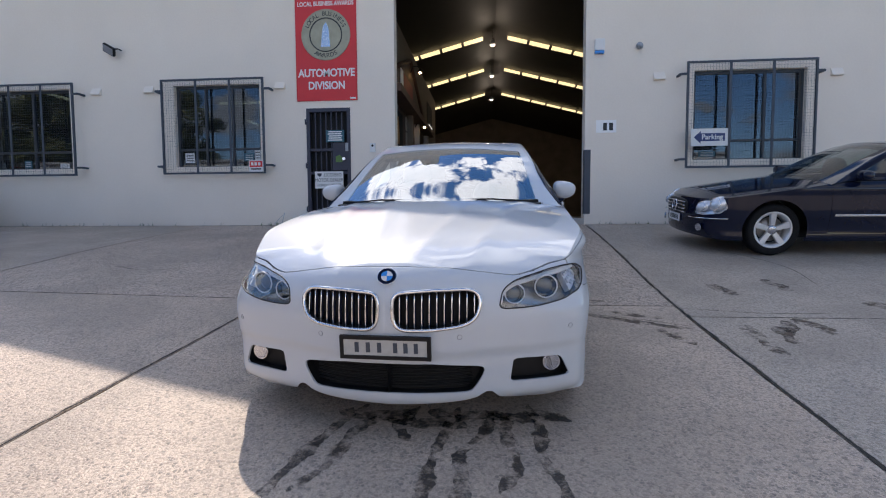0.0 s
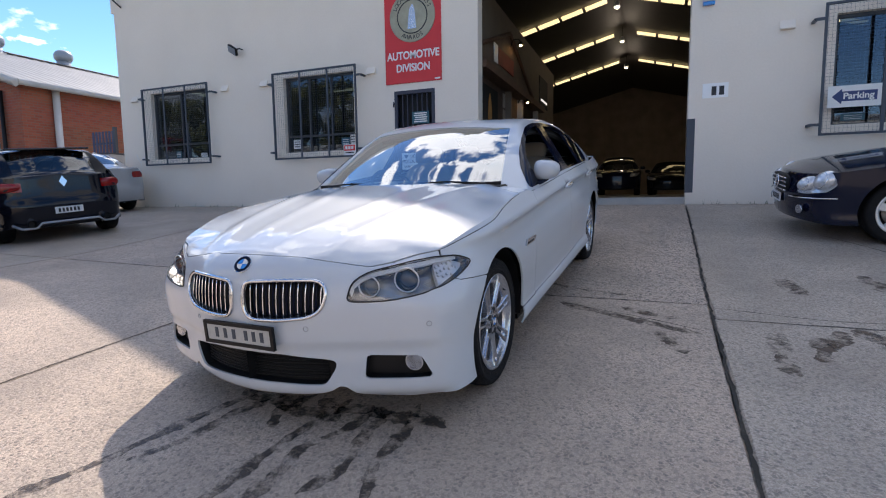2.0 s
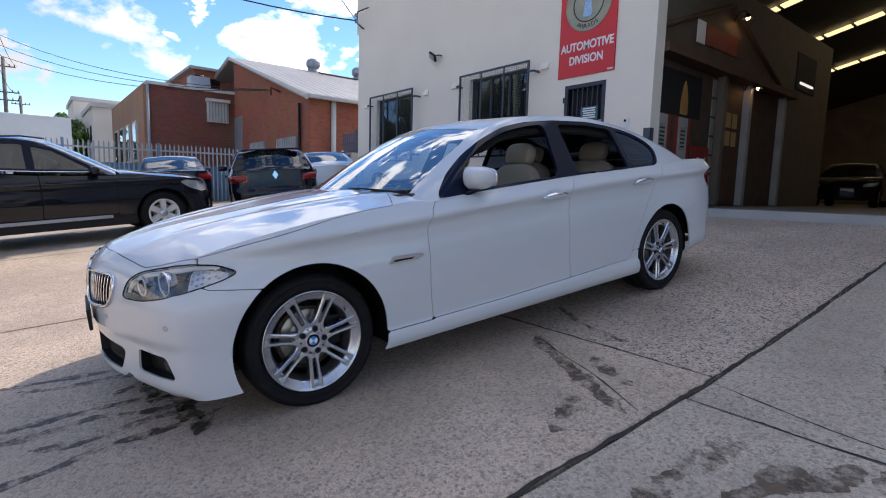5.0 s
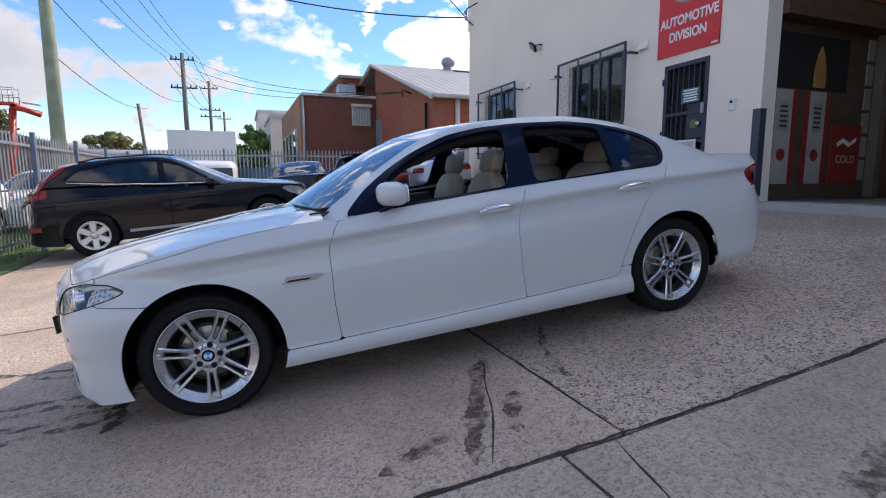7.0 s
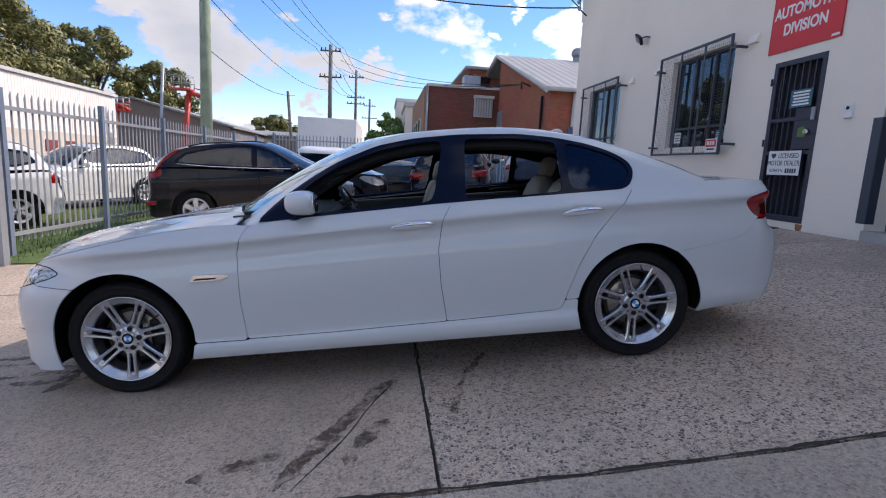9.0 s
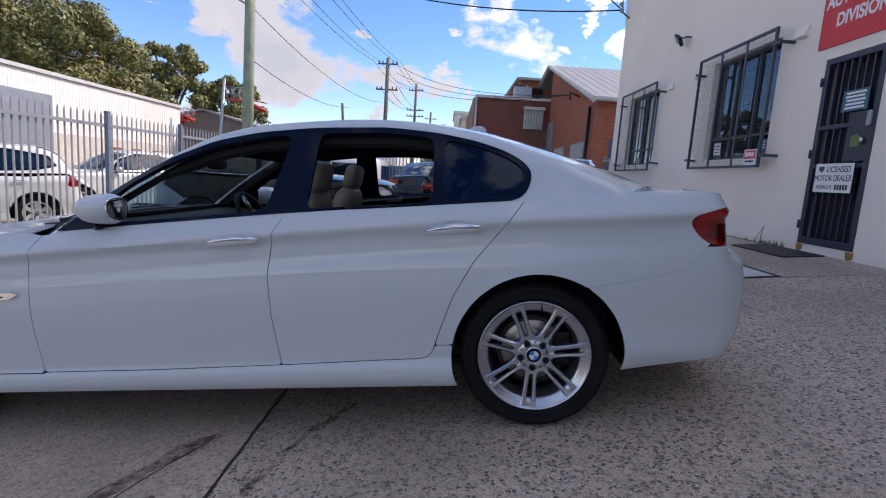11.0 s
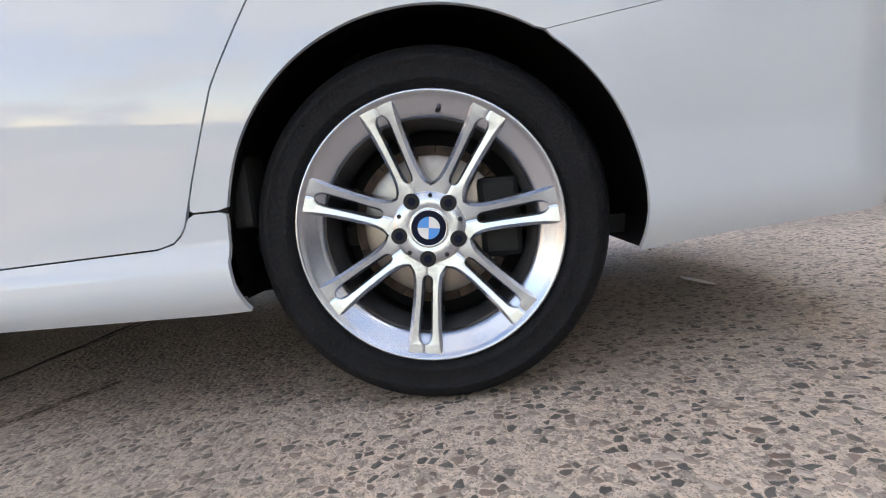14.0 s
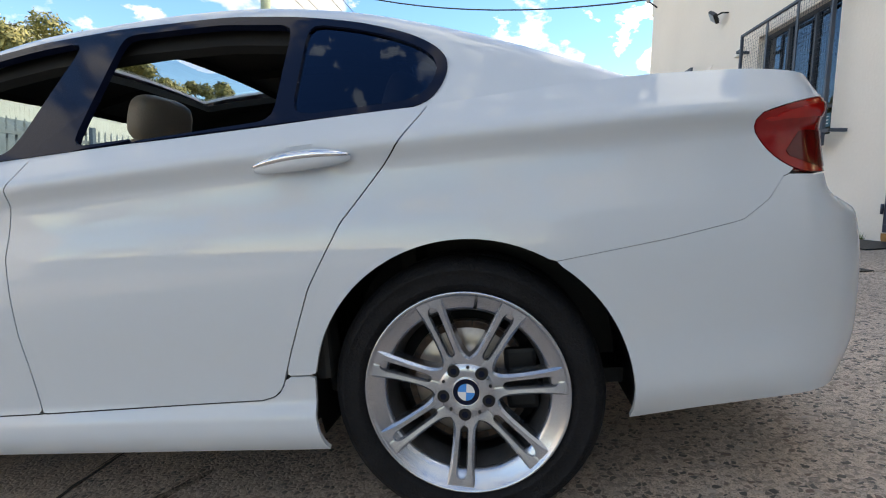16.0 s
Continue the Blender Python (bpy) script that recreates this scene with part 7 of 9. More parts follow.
# dark coupe parked nose to the door along the wall
mc = parked_car("coupe_car", on_ground(3.53, 7.53, 90, 2.715), "black two-door coupe with silver five-spoke wheels and twin oval headlamps", M_navypaint,
                fo=0.90, wb=2.715, ro=1.10, hw=0.87, low=0.19, sill=0.22, nose=0.72, cowl=0.94, belt=(0.93, 0.97), deck=0.98, roof=1.40,
                screen=[(0.42, 0.93), (0.80, 1.12), (1.15, 1.28), (1.45, 1.375), (1.8, 1.40)], rear=[(1.5, 1.405), (2.1, 1.37), (2.5, 1.27), (2.9, 1.10), (3.15, 0.98)],
                dlo=[(0.86, 0.985), (1.5, 0.99), (2.45, 1.02), (2.52, 1.08), (2.3, 1.24), (1.95, 1.31), (1.55, 1.30), (1.25, 1.19)],
                doors=[[(0.62, 0.30), (0.62, 0.9), (0.75, 1.1), (1.95, 1.1), (1.9, 0.6), (1.85, 0.30)]],
                lamps=[(0.50, 0.50), (0.50, 0.60), (0.60, 0.665), (0.80, 0.70), (0.92, 0.67), (0.94, 0.60), (0.86, 0.53), (0.66, 0.50)], tails=[(3.35, 0.7), (3.35, 0.85), (4, 0.85), (4, 0.7)],
                tyre=0.325, rim=0.225, spokes=5, spoke_w=0.032, glass_mat=M_clearcar)
for v, y, w, r in ((0.60, -0.755, 0.605, 0.075), (0.725, -0.640, 0.645, 0.098)):
    for sg in (1, -1):
        eye = part("lamp_eye", blob((v * sg, y, w), (r * 0.80, 0.085, r), 2.0, 24, 14, shape=lambda x, y_, z: (x, y_ + 0.45 * x * sg + 0.35 * z, z)), M_eye, mc, "oval clear headlamp eye")
        part("eye_ring", ring(bmesh.new(), r * 0.80, 0.006, 0.0, facing(Vector((v * sg, y - 0.045, w)), (0.45 * sg, -1, 0.3)), 28), M_chrome, eye)
for sg in (1, -1):
    part("bumper_strip", add_path(bmesh.new(), [(0.42 * sg, -0.885, 0.455), (0.60 * sg, -0.835, 0.458), (0.74 * sg, -0.71, 0.462), (0.815 * sg, -0.55, 0.466)], 0.007, 6), M_chrome, mc)
gr = part("grille", blob((0, -0.875, 0.57), (0.34, 0.035, 0.105), 3.4, 24, 12), M_black, mc, "black radiator grille with chrome bars")
for w in (0.50, 0.545, 0.59, 0.635):
    part("grille_bar", add_path(bmesh.new(), [(x, -0.908 + 0.06 * x * x, w) for x in np.linspace(-0.32, 0.32, 9)], 0.008, 6), M_chrome, gr)
part("grille_emblem", ring(bmesh.new(), 0.075, 0.009, 0, facing(Vector((0, -0.918, 0.575)), (0, -1, 0.1)), 28), M_chrome, gr)
for a in (90, 210, 330):
    part("emblem_arm", add_tube(bmesh.new(), (0, -0.918, 0.575), (0.072 * math.cos(radians(a)), -0.916, 0.575 + 0.072 * math.sin(radians(a))), 0.011, 0.004, 6), M_chrome, gr)
number_plate(mc, -0.905, 0.36, False)
for sg in (1, -1):
    part("fog_lamp", disc(bmesh.new(), 0.045, 0, 0.02, facing(Vector((0.62 * sg, -0.815, 0.34)), (0.4 * sg, -1, 0)), 16), M_alloy, mc)
    part("door_moulding", add_box(bmesh.new(), *sorted((0.872 * sg, 0.884 * sg)), 0.66, 1.86, 0.50, 0.525, 0.003), M_chrome, mc)

# dark wagon-shaped four-wheel drive
suv = parked_car("suv_car", on_ground(-7.72, 3.61, 4.5, 2.774), "glossy black four-wheel-drive wagon with silver six-spoke wheels", M_brownpaint,
                 fo=0.92, wb=2.774, ro=0.95, hw=0.945, low=0.24, sill=0.3, nose=0.90, cowl=1.10, belt=(1.04, 1.20), deck=1.16, roof=1.66,
                 screen=[(0.42, 1.09), (0.85, 1.32), (1.15, 1.48), (1.45, 1.60), (1.9, 1.655)], rear=[(1.8, 1.66), (2.7, 1.62), (3.15, 1.55), (3.45, 1.35), (3.62, 1.14)],
                 dlo=[(0.85, 1.085), (1.6, 1.12), (2.5, 1.19), (3.02, 1.255), (3.04, 1.30), (2.86, 1.43), (2.3, 1.53), (1.75, 1.53), (1.38, 1.43)],
                 doors=[[(0.66, 0.42), (0.64, 0.9), (0.80, 1.4), (1.60, 1.4), (1.58, 0.8), (1.60, 0.42)], [(1.61, 0.42), (1.59, 0.8), (1.61, 1.4), (2.75, 1.4), (2.62, 0.95), (2.38, 0.75), (2.30, 0.42)]],
                 lamps=[(0.66, 0.70), (0.70, 0.79), (0.95, 0.86), (1.22, 0.90), (1.32, 0.87), (1.18, 0.77), (0.95, 0.69)], tails=[(3.30, 1.03), (3.30, 1.3), (4, 1.3), (4, 0.96), (3.42, 1.0)],
                 tyre=0.36, rim=0.235, spokes=6, clad=0.40, rails=True, spoke_w=0.042, lean=0.45, blade=[(2.98, 1.49), (3.06, 1.53), (3.22, 1.44), (3.62, 1.2), (3.62, 1.08), (3.34, 1.08), (3.30, 1.24)])
for sg in (1, -1):
    part("roof_rail", add_path(bmesh.new(), [(0.60 * sg, 1.42, 1.585), (0.59 * sg, 1.7, 1.622), (0.59 * sg, 2.6, 1.605), (0.60 * sg, 2.85, 1.56)], 0.012, 8), M_black, suv)
    part("sill_strip", add_box(bmesh.new(), *sorted((0.945 * sg, 0.962 * sg)), 0.75, 2.25, 0.36, 0.41, 0.004), M_galv, suv)
    part("rear_reflector", add_box(bmesh.new(), *sorted((0.80 * sg, 0.90 * sg)), 3.44, 3.62, 0.50, 0.58, 0.02), M_red, suv)

# black hatchback seen from behind
hatch = parked_car("hatchback_car", on_ground(-10.29, 6.59, 75, 2.589), "black small hatchback seen from behind, silver bumper trim", M_blackpaint,
                   fo=0.84, wb=2.589, ro=0.66, hw=0.87, low=0.2, sill=0.24, nose=0.80, cowl=1.0, belt=(0.97, 1.06), deck=1.03, roof=1.44,
                   screen=[(0.42, 0.99), (0.75, 1.19), (1.05, 1.34), (1.30, 1.42), (1.7, 1.445)], rear=[(1.5, 1.45), (2.62, 1.40), (2.80, 1.30), (3.02, 1.06), (3.10, 1.0)],
                   dlo=[(0.80, 1.02), (1.5, 1.04), (2.3, 1.09), (2.55, 1.17), (2.35, 1.29), (1.75, 1.36), (1.35, 1.33), (1.05, 1.20)],
                   doors=[[(0.60, 0.32), (0.60, 0.8), (0.75, 1.3), (1.50, 1.3), (1.48, 0.7), (1.50, 0.32)], [(1.51, 0.32), (1.49, 0.7), (1.51, 1.3), (2.45, 1.3), (2.40, 0.85), (2.20, 0.65), (2.12, 0.32)]],
                   lamps=[(0.55, 0.62), (0.6, 0.72), (0.95, 0.82), (1.0, 0.76), (0.8, 0.64)], tails=[(2.92, 0.79), (2.95, 0.88), (3.05, 0.91), (3.4, 0.90), (3.4, 0.79), (3.05, 0.77)],
                   tyre=0.31, rim=0.21, spokes=5)
part("bumper_trim", add_path(bmesh.new(), [(-0.72, 3.17, 0.30), (-0.62, 3.235, 0.235), (-0.45, 3.262, 0.235), (-0.38, 3.27, 0.30), (0.38, 3.27, 0.30), (0.45, 3.262, 0.235), (0.62, 3.235, 0.235), (0.72, 3.17, 0.30)], 0.018, 8), M_galv, hatch, "silver rear diffuser trim")
number_plate(hatch, 3.248, 0.42, True)
for sg in (1, -1):
    ex = part("exhaust_tip", add_tube(bmesh.new(), (0.50 * sg, 3.05, 0.30), (0.50 * sg, 3.285, 0.30), 0.052, 0.055, 20, False), M_chrome, hatch, "round chrome exhaust tip")
    part("exhaust_bore", disc(bmesh.new(), 0.050, 3.2, 3.205, Matrix.Translation((0.50 * sg, 0, 0.30)) @ Matrix.Rotation(radians(-90), 4, "X"), 20), M_dark, ex)
emblem(hatch, [(0, 0.085), (0.055, 0), (0, -0.085), (-0.055, 0)], M_chrome, (0, 3.185, 0.90), (0, 1, 0.12), "silver diamond emblem")
part("roof_spoiler", add_box(bmesh.new(), -0.56, 0.56, 2.60, 2.80, 1.385, 1.415, 0.012), M_blackpaint, hatch)
for sg in (1, -1):
    part("tail_lens", blob((0.63 * sg, 3.09, 0.845), (0.19, 0.07, 0.068), 2.6, 20, 10, shape=lambda x, y, z: (x, y - 0.5 * max(0, x * sg), z * (1 + 0.25 * x * sg))), M_red, hatch, "wide red tail lamp")

sedan_kw = dict(fo=0.85, wb=2.65, ro=0.95, hw=0.88, low=0.2, sill=0.22, nose=0.76, cowl=0.98, belt=(0.95, 1.0), deck=1.03, roof=1.43,
                screen=[(0.50, 0.97), (0.85, 1.16), (1.15, 1.31), (1.42, 1.41), (1.8, 1.43)], rear=[(1.6, 1.435), (2.2, 1.41), (2.55, 1.32), (3.0, 1.12), (3.2, 1.03)],
                dlo=[(0.86, 1.0), (1.6, 1.02), (2.6, 1.05), (2.72, 1.11), (2.45, 1.26), (1.95, 1.34), (1.5, 1.33), (1.2, 1.22)],
                doors=[[(0.62, 0.3), (0.62, 0.8), (0.78, 1.3), (1.62, 1.3), (1.6, 0.7), (1.62, 0.3)], [(1.63, 0.3), (1.61, 0.7), (1.63, 1.3), (2.62, 1.3), (2.5, 0.8), (2.25, 0.62), (2.18, 0.3)]],
                lamps=[(0.5, 0.58), (0.55, 0.68), (0.95, 0.76), (1.02, 0.70), (0.8, 0.60)], tails=[(3.25, 0.78), (3.3, 0.92), (4, 0.94), (4, 0.78)], tyre=0.32, rim=0.215)
small = dict(sedan_kw, grid=(110, 16, 8))
wagon_kw = dict(fo=0.88, wb=2.65, ro=0.85, hw=0.91, low=0.24, sill=0.3, nose=0.92, cowl=1.10, belt=(1.07, 1.12), deck=1.10, roof=1.66,
                screen=[(0.45, 1.09), (0.78, 1.28), (1.05, 1.45), (1.32, 1.57), (1.7, 1.65)], rear=[(1.5, 1.66), (2.8, 1.63), (3.12, 1.50), (3.38, 1.15), (3.48, 1.05)],
                dlo=[(0.85, 1.12), (1.6, 1.14), (2.7, 1.18), (3.0, 1.25), (2.9, 1.42), (2.3, 1.53), (1.6, 1.53), (1.15, 1.38)],
                doors=[[(0.62, 0.38), (0.62, 0.9), (0.78, 1.4), (1.58, 1.4), (1.56, 0.8), (1.58, 0.38)], [(1.59, 0.38), (1.57, 0.8), (1.59, 1.4), (2.62, 1.4), (2.5, 0.9), (2.28, 0.7), (2.2, 0.38)]],
                lamps=[(0.5, 0.72), (0.55, 0.84), (0.95, 0.94), (1.02, 0.87), (0.8, 0.74)], tails=[(3.15, 0.85), (3.2, 1.1), (4, 1.1), (4, 0.85)], tyre=0.35, rim=0.225, grid=(110, 16, 8))
parked_car("sedan_car", on_ground(-14.4, 5.3, 80, 2.65), "black sedan parked by the back fence", M_blackpaint, **small)
parked_car("sedan_car", on_ground(-13.6, 9.3, 78, 2.65), "silver sedan parked beside the brick building", M_silverpaint, **small)
# beyond the palisade fence
for x, y, h, kind_, paint, lab in ((-5.6, -4.8, 225, wagon_kw, M_whitepaint, "white wagon parked behind the palisade fence"), (-9.9, -4.2, 245, wagon_kw, M_whitepaint, "white four-wheel drive facing the palisade fence"),
                                   (-13.2, -2.4, 255, wagon_kw, M_whitepaint, "white wagon further along the palisade fence"), (-14.5, -8.5, 70, wagon_kw, M_navypaint, "dark wagon by the pale factory wall"),
                                   (-17.5, -4.6, 255, small, M_silverpaint, "silver sedan behind the palisade fence")):
    parked_car("wagon_car" if kind_ is wagon_kw else "sedan_car", on_ground(x, y, h, 2.65), lab, paint, **kind_, group="cars behind the fence")
# in the workshop
for x, y, h, kind_, paint in ((-3.6, 20.2, 192, small, M_brownpaint), (-1.8, 21.3, 186, small, M_blackpaint), (0.1, 22.4, 180, wagon_kw, M_navypaint), (2.1, 23.2, 176, small, M_brownpaint)):
    parked_car("sedan_car" if kind_ is small else "wagon_car", on_ground(x, y, h, 2.65), "dark car parked inside the dim workshop", paint, **kind_, group="cars in the workshop")

# ---- fences ----
M_postblue = material("blue_grey_post", (0.16, 0.21, 0.29), 0.45, var=0.1)
def palisade(a, b, posts, top=1.12, height=2.0, colour=None):
    """A steel palisade fence from a to b: posts, two rails and pointed pales."""
    mat = colour or M_galv
    a, b = Vector((*a, 0)), Vector((*b, 0))
    d = (b - a).normalized()
    n = Vector((-d.y, d.x, 0))
    f = thing("palisade_fence", Matrix(), "grey-blue steel palisade fence with pointed pales", "fence", "yard fences")
    length = (b - a).length
    for k in range(posts + 1):
        p = a + d * (length * k / posts)
        bm = bmesh.new()
        add_box(bm, -0.035, 0.035, -0.035, 0.035, top - height - 0.15, top + 0.02, 0.004, pose(p.x, p.y, 0, 0, 0, math.degrees(math.atan2(d.y, d.x))))
        part("post", bm, M_postblue, f)
    for z in (top - 0.22, top - height + 0.12):
        p, q = a + n * 0.045, b + n * 0.045
        bm = bmesh.new()
        add_box(bm, 0, length, -0.02, 0.02, z - 0.025, z + 0.025, 0, pose(p.x, p.y, 0, 0, 0, math.degrees(math.atan2(d.y, d.x))))
        part("rail", bm, mat, f)
    me = None
    count = int(length / 0.128)
    for k in range(count):
        p = a + d * (0.05 + (length - 0.1) * k / (count - 1)) + n * 0.078
        m = pose(p.x, p.y, top - height, 0, 0, math.degrees(math.atan2(d.y, d.x)))
        if me is None:
            bm = bmesh.new()
            pro = [(-0.021, 0.010), (-0.010, 0.0), (0.010, 0.0), (0.021, 0.010)]
            tops = [height - 0.06, height, height, height - 0.06]
            lo = [bm.verts.new((x, y, 0)) for x, y in pro]
            hi = [bm.verts.new((x * (0.5 if t == height else 1), y, t)) for (x, y), t in zip(pro, tops)]
            for j in range(3):
                bm.faces.new((lo[j], lo[j + 1], hi[j + 1], hi[j]))
            made_ = bmesh.ops.extrude_face_region(bm, geom=bm.faces[:])
            bmesh.ops.translate(bm, vec=(0, 0.003, 0), verts=[v for v in made_["geom"] if isinstance(v, bmesh.types.BMVert)])
            bmesh.ops.recalc_face_normals(bm, faces=bm.faces)
            ob = part("pale", bm, mat, f)
            me = ob.data
        else:
            ob = new("pale", me)
            ob.parent = f
        ob.matrix_local = m
    return f


palisade((-3.85, -0.50), (-16.75, 0.24), 6)
palisade((-16.75, 0.24), (-15.4, 10.2), 4, top=1.35)
bw_ = thing("blue_wall", Matrix(), "low blue painted sheet wall behind the palisade fence", "wall")
part("wall_sheet", add_prism(bmesh.new(), [(-17.15, 0.6), (-15.95, 10.0), (-16.0, 10.0), (-17.20, 0.6)], 1.95, lambda a, b, q: (a, b, -1.25 + q)), material("blue_sheet", (0.07, 0.20, 0.32), 0.5, var=0.15, scale=1.5), bw_)
gp = thing("gate_post", pose(-3.70, -0.52, -1.2), "grey steel gate post with hinges", "post")
part("post_tube", add_box(bmesh.new(), -0.06, 0.06, -0.06, 0.06, 0, 2.45, 0.008), M_galv, gp)
for z in (0.5, 1.9):
    part("hinge", add_tube(bmesh.new(), (-0.08, 0.0, z - 0.07), (-0.08, 0.0, z + 0.07), 0.022), M_black, gp)
sgte = thing("side_gate", pose(-12.35, 10.35, -0.25), "narrow blue steel side gate beside the workshop corner", "gate")
for k in range(7):
    part("gate_pale", add_box(bmesh.new(), -0.9 + k * 0.13, -0.9 + k * 0.13 + 0.06, -0.012, 0.012, 0.05, 2.15), material("gate_blue", (0.05, 0.075, 0.16), 0.5) if k == 0 else bpy.data.materials["gate_blue"], sgte)
part("gate_post", add_box(bmesh.new(), -0.04, 0.04, -0.04, 0.04, 0, 2.25), M_steelblue, sgte)
for z in (0.3, 1.8):
    part("gate_rail", add_box(bmesh.new(), -0.95, 0.0, 0.012, 0.04, z, z + 0.05), M_steelblue, sgte)
wp = thing("white_pipe", pose(-13.6, 10.9, -0.3), "short white plastic pipe by the gate", "pipe")
part("pipe", add_tube(bmesh.new(), (0, 0, 0), (0, 0, 1.25), 0.055), M_sign_white, wp)
bn_ = thing("bin", pose(-13.2, 12.0, -0.3), "dark grey wheeled bin beside the gate", "bin")
part("bin_body", add_prism(bmesh.new(), [(-0.27, 0.0), (0.27, 0.0), (0.32, 1.0), (-0.32, 1.0)], 0.62, lambda a, b, q: (a, q, b)), M_steelblue, bn_)
part("bin_lid", add_box(bmesh.new(), -0.34, 0.34, -0.02, 0.68, 1.0, 1.07, 0.02), M_steelblue, bn_)

# grass strip along the fence
M_grass = material("mown_grass", (0.10, 0.16, 0.035), 0.9, var=0.25, scale=5, bump=0.6, fine=40)
lx, ly = np.linspace(-15, -3.75, 40), np.linspace(-3.4, 0.1, 12)
lv = [(x, y - 0.05 * (x + 9), ground_z(x, y - 0.05 * (x + 9)) + 0.015) for x in lx for y in ly]
lf_ = [(i * 12 + j, (i + 1) * 12 + j, (i + 1) * 12 + j + 1, i * 12 + j + 1) for i in range(39) for j in range(11)]
lawn = tagged(pydata("lawn", lv, lf_, M_grass), "strip of short green grass behind the fence", "grass", kind="structure")
rng = random.Random(5)
verts, faces = [], []
for _ in range(9000):
    x = rng.uniform(-14.8, -3.2)
    y = rng.uniform(-3.0, -0.47 - 0.058 * (x + 3.85) * 0.9)
    z = ground_z(x, y) + 0.0
    a, h, w_ = rng.uniform(0, 6.28), rng.uniform(0.04, 0.12), rng.uniform(0.004, 0.009)
    k = len(verts)
    verts += [(x - w_ * math.cos(a), y - w_ * math.sin(a), z - 0.02), (x + w_ * math.cos(a), y + w_ * math.sin(a), z - 0.02), (x + rng.uniform(-0.04, 0.04), y + rng.uniform(-0.04, 0.04), z + h)]
    faces.append((k, k + 1, k + 2))
tagged(pydata("grass", verts, faces, M_grass), "short green grass blades along the fence", "grass", kind="stuff")

# ---- brick buildings ----
def brick_mat(name, a, b, mortar, scale=1.0):
    m = bpy.data.materials.new(name)
    m.use_nodes = True
    n, l = m.node_tree.nodes, m.node_tree.links
    tc, br, mp = n.new("ShaderNodeTexCoord"), n.new("ShaderNodeTexBrick"), n.new("ShaderNodeCombineXYZ")
    sp, ad = n.new("ShaderNodeSeparateXYZ"), n.new("ShaderNodeMath")
    l.new(tc.outputs["Object"], sp.inputs[0])
    l.new(sp.outputs[0], ad.inputs[0])
    l.new(sp.outputs[1], ad.inputs[1])
    l.new(ad.outputs[0], mp.inputs[0])
    l.new(sp.outputs[2], mp.inputs[1])
    l.new(mp.outputs[0], br.inputs["Vector"])
    br.inputs["Color1"].default_value, br.inputs["Color2"].default_value, br.inputs["Mortar"].default_value = (*a, 1), (*b, 1), (*mortar, 1)
    br.inputs["Scale"].default_value = scale
    br.inputs["Brick Width"].default_value, br.inputs["Row Height"].default_value, br.inputs["Mortar Size"].default_value = 0.24, 0.086, 0.008
    no = n.new("ShaderNodeTexNoise")
    no.inputs["Scale"].default_value = 0.7
    l.new(tc.outputs["Object"], no.inputs["Vector"])
    mx = n.new("ShaderNodeMixRGB")
    mx.blend_type, mx.inputs[0].default_value = "MULTIPLY", 0.5
    l.new(br.outputs[0], mx.inputs[1])
    l.new(no.outputs["Color"], mx.inputs[2])
    gm = n.new("ShaderNodeHueSaturation")
    gm.inputs["Value"].default_value = 1.45
    l.new(mx.outputs[0], gm.inputs["Color"])
    bs = n["Principled BSDF"]
    l.new(gm.outputs[0], bs.inputs["Base Color"])
    bs.inputs["Roughness"].default_value = 0.85
    bp = n.new("ShaderNodeBump")
    bp.inputs["Strength"].default_value, bp.inputs["Distance"].default_value, bp.invert = 0.5, 0.01, True
    l.new(br.outputs["Fac"], bp.inputs["Height"])
    l.new(bp.outputs[0], bs.inputs["Normal"])
    return m


M_redbrick = brick_mat("red_brick", (0.36, 0.105, 0.055), (0.28, 0.075, 0.04), (0.22, 0.14, 0.10))
M_darkbrick = brick_mat("dark_brick", (0.20, 0.06, 0.04), (0.15, 0.045, 0.032), (0.13, 0.09, 0.07))
M_tanbrick = brick_mat("tan_brick", (0.42, 0.22, 0.12), (0.36, 0.18, 0.10), (0.28, 0.20, 0.15))
M_tin = material("weathered_tin_roof", (0.37, 0.355, 0.33), 0.5, metal=0.3, var=0.12, scale=1.0)
M_fascia = material("pale_fascia", (0.62, 0.60, 0.57), 0.6, var=0.08)


def solid(name, pts, depth, place, mat, parent, label=""):
    bm = add_prism(bmesh.new(), pts, depth, place)
    bmesh.ops.recalc_face_normals(bm, faces=bm.faces)
    return part(name, bm, mat, parent, label)


def tin_roof(parent, a, b, c, d, ribs):
    """A ribbed roof sheet over four corners a-b (eave) and d-c (ridge)."""
    a, b, c, d = map(Vector, (a, b, c, d))
    bm = bmesh.new()
    up = (b - a).cross(d - a).normalized()
    if up.z < 0:
        up = -up
    rows_ = []
    for k in range(ribs * 4 + 1):
        t = k / (ribs * 4)
        lift = 0.022 if k % 4 == 0 else 0.0
        rows_.append((bm.verts.new(a.lerp(b, t) + up * lift), bm.verts.new(d.lerp(c, t) + up * lift)))
    for p, q in zip(rows_, rows_[1:]):
        bm.faces.new((p[0], q[0], q[1], p[1]))
    return part("roof", bm, M_tin, parent, "ribbed grey tin roof")


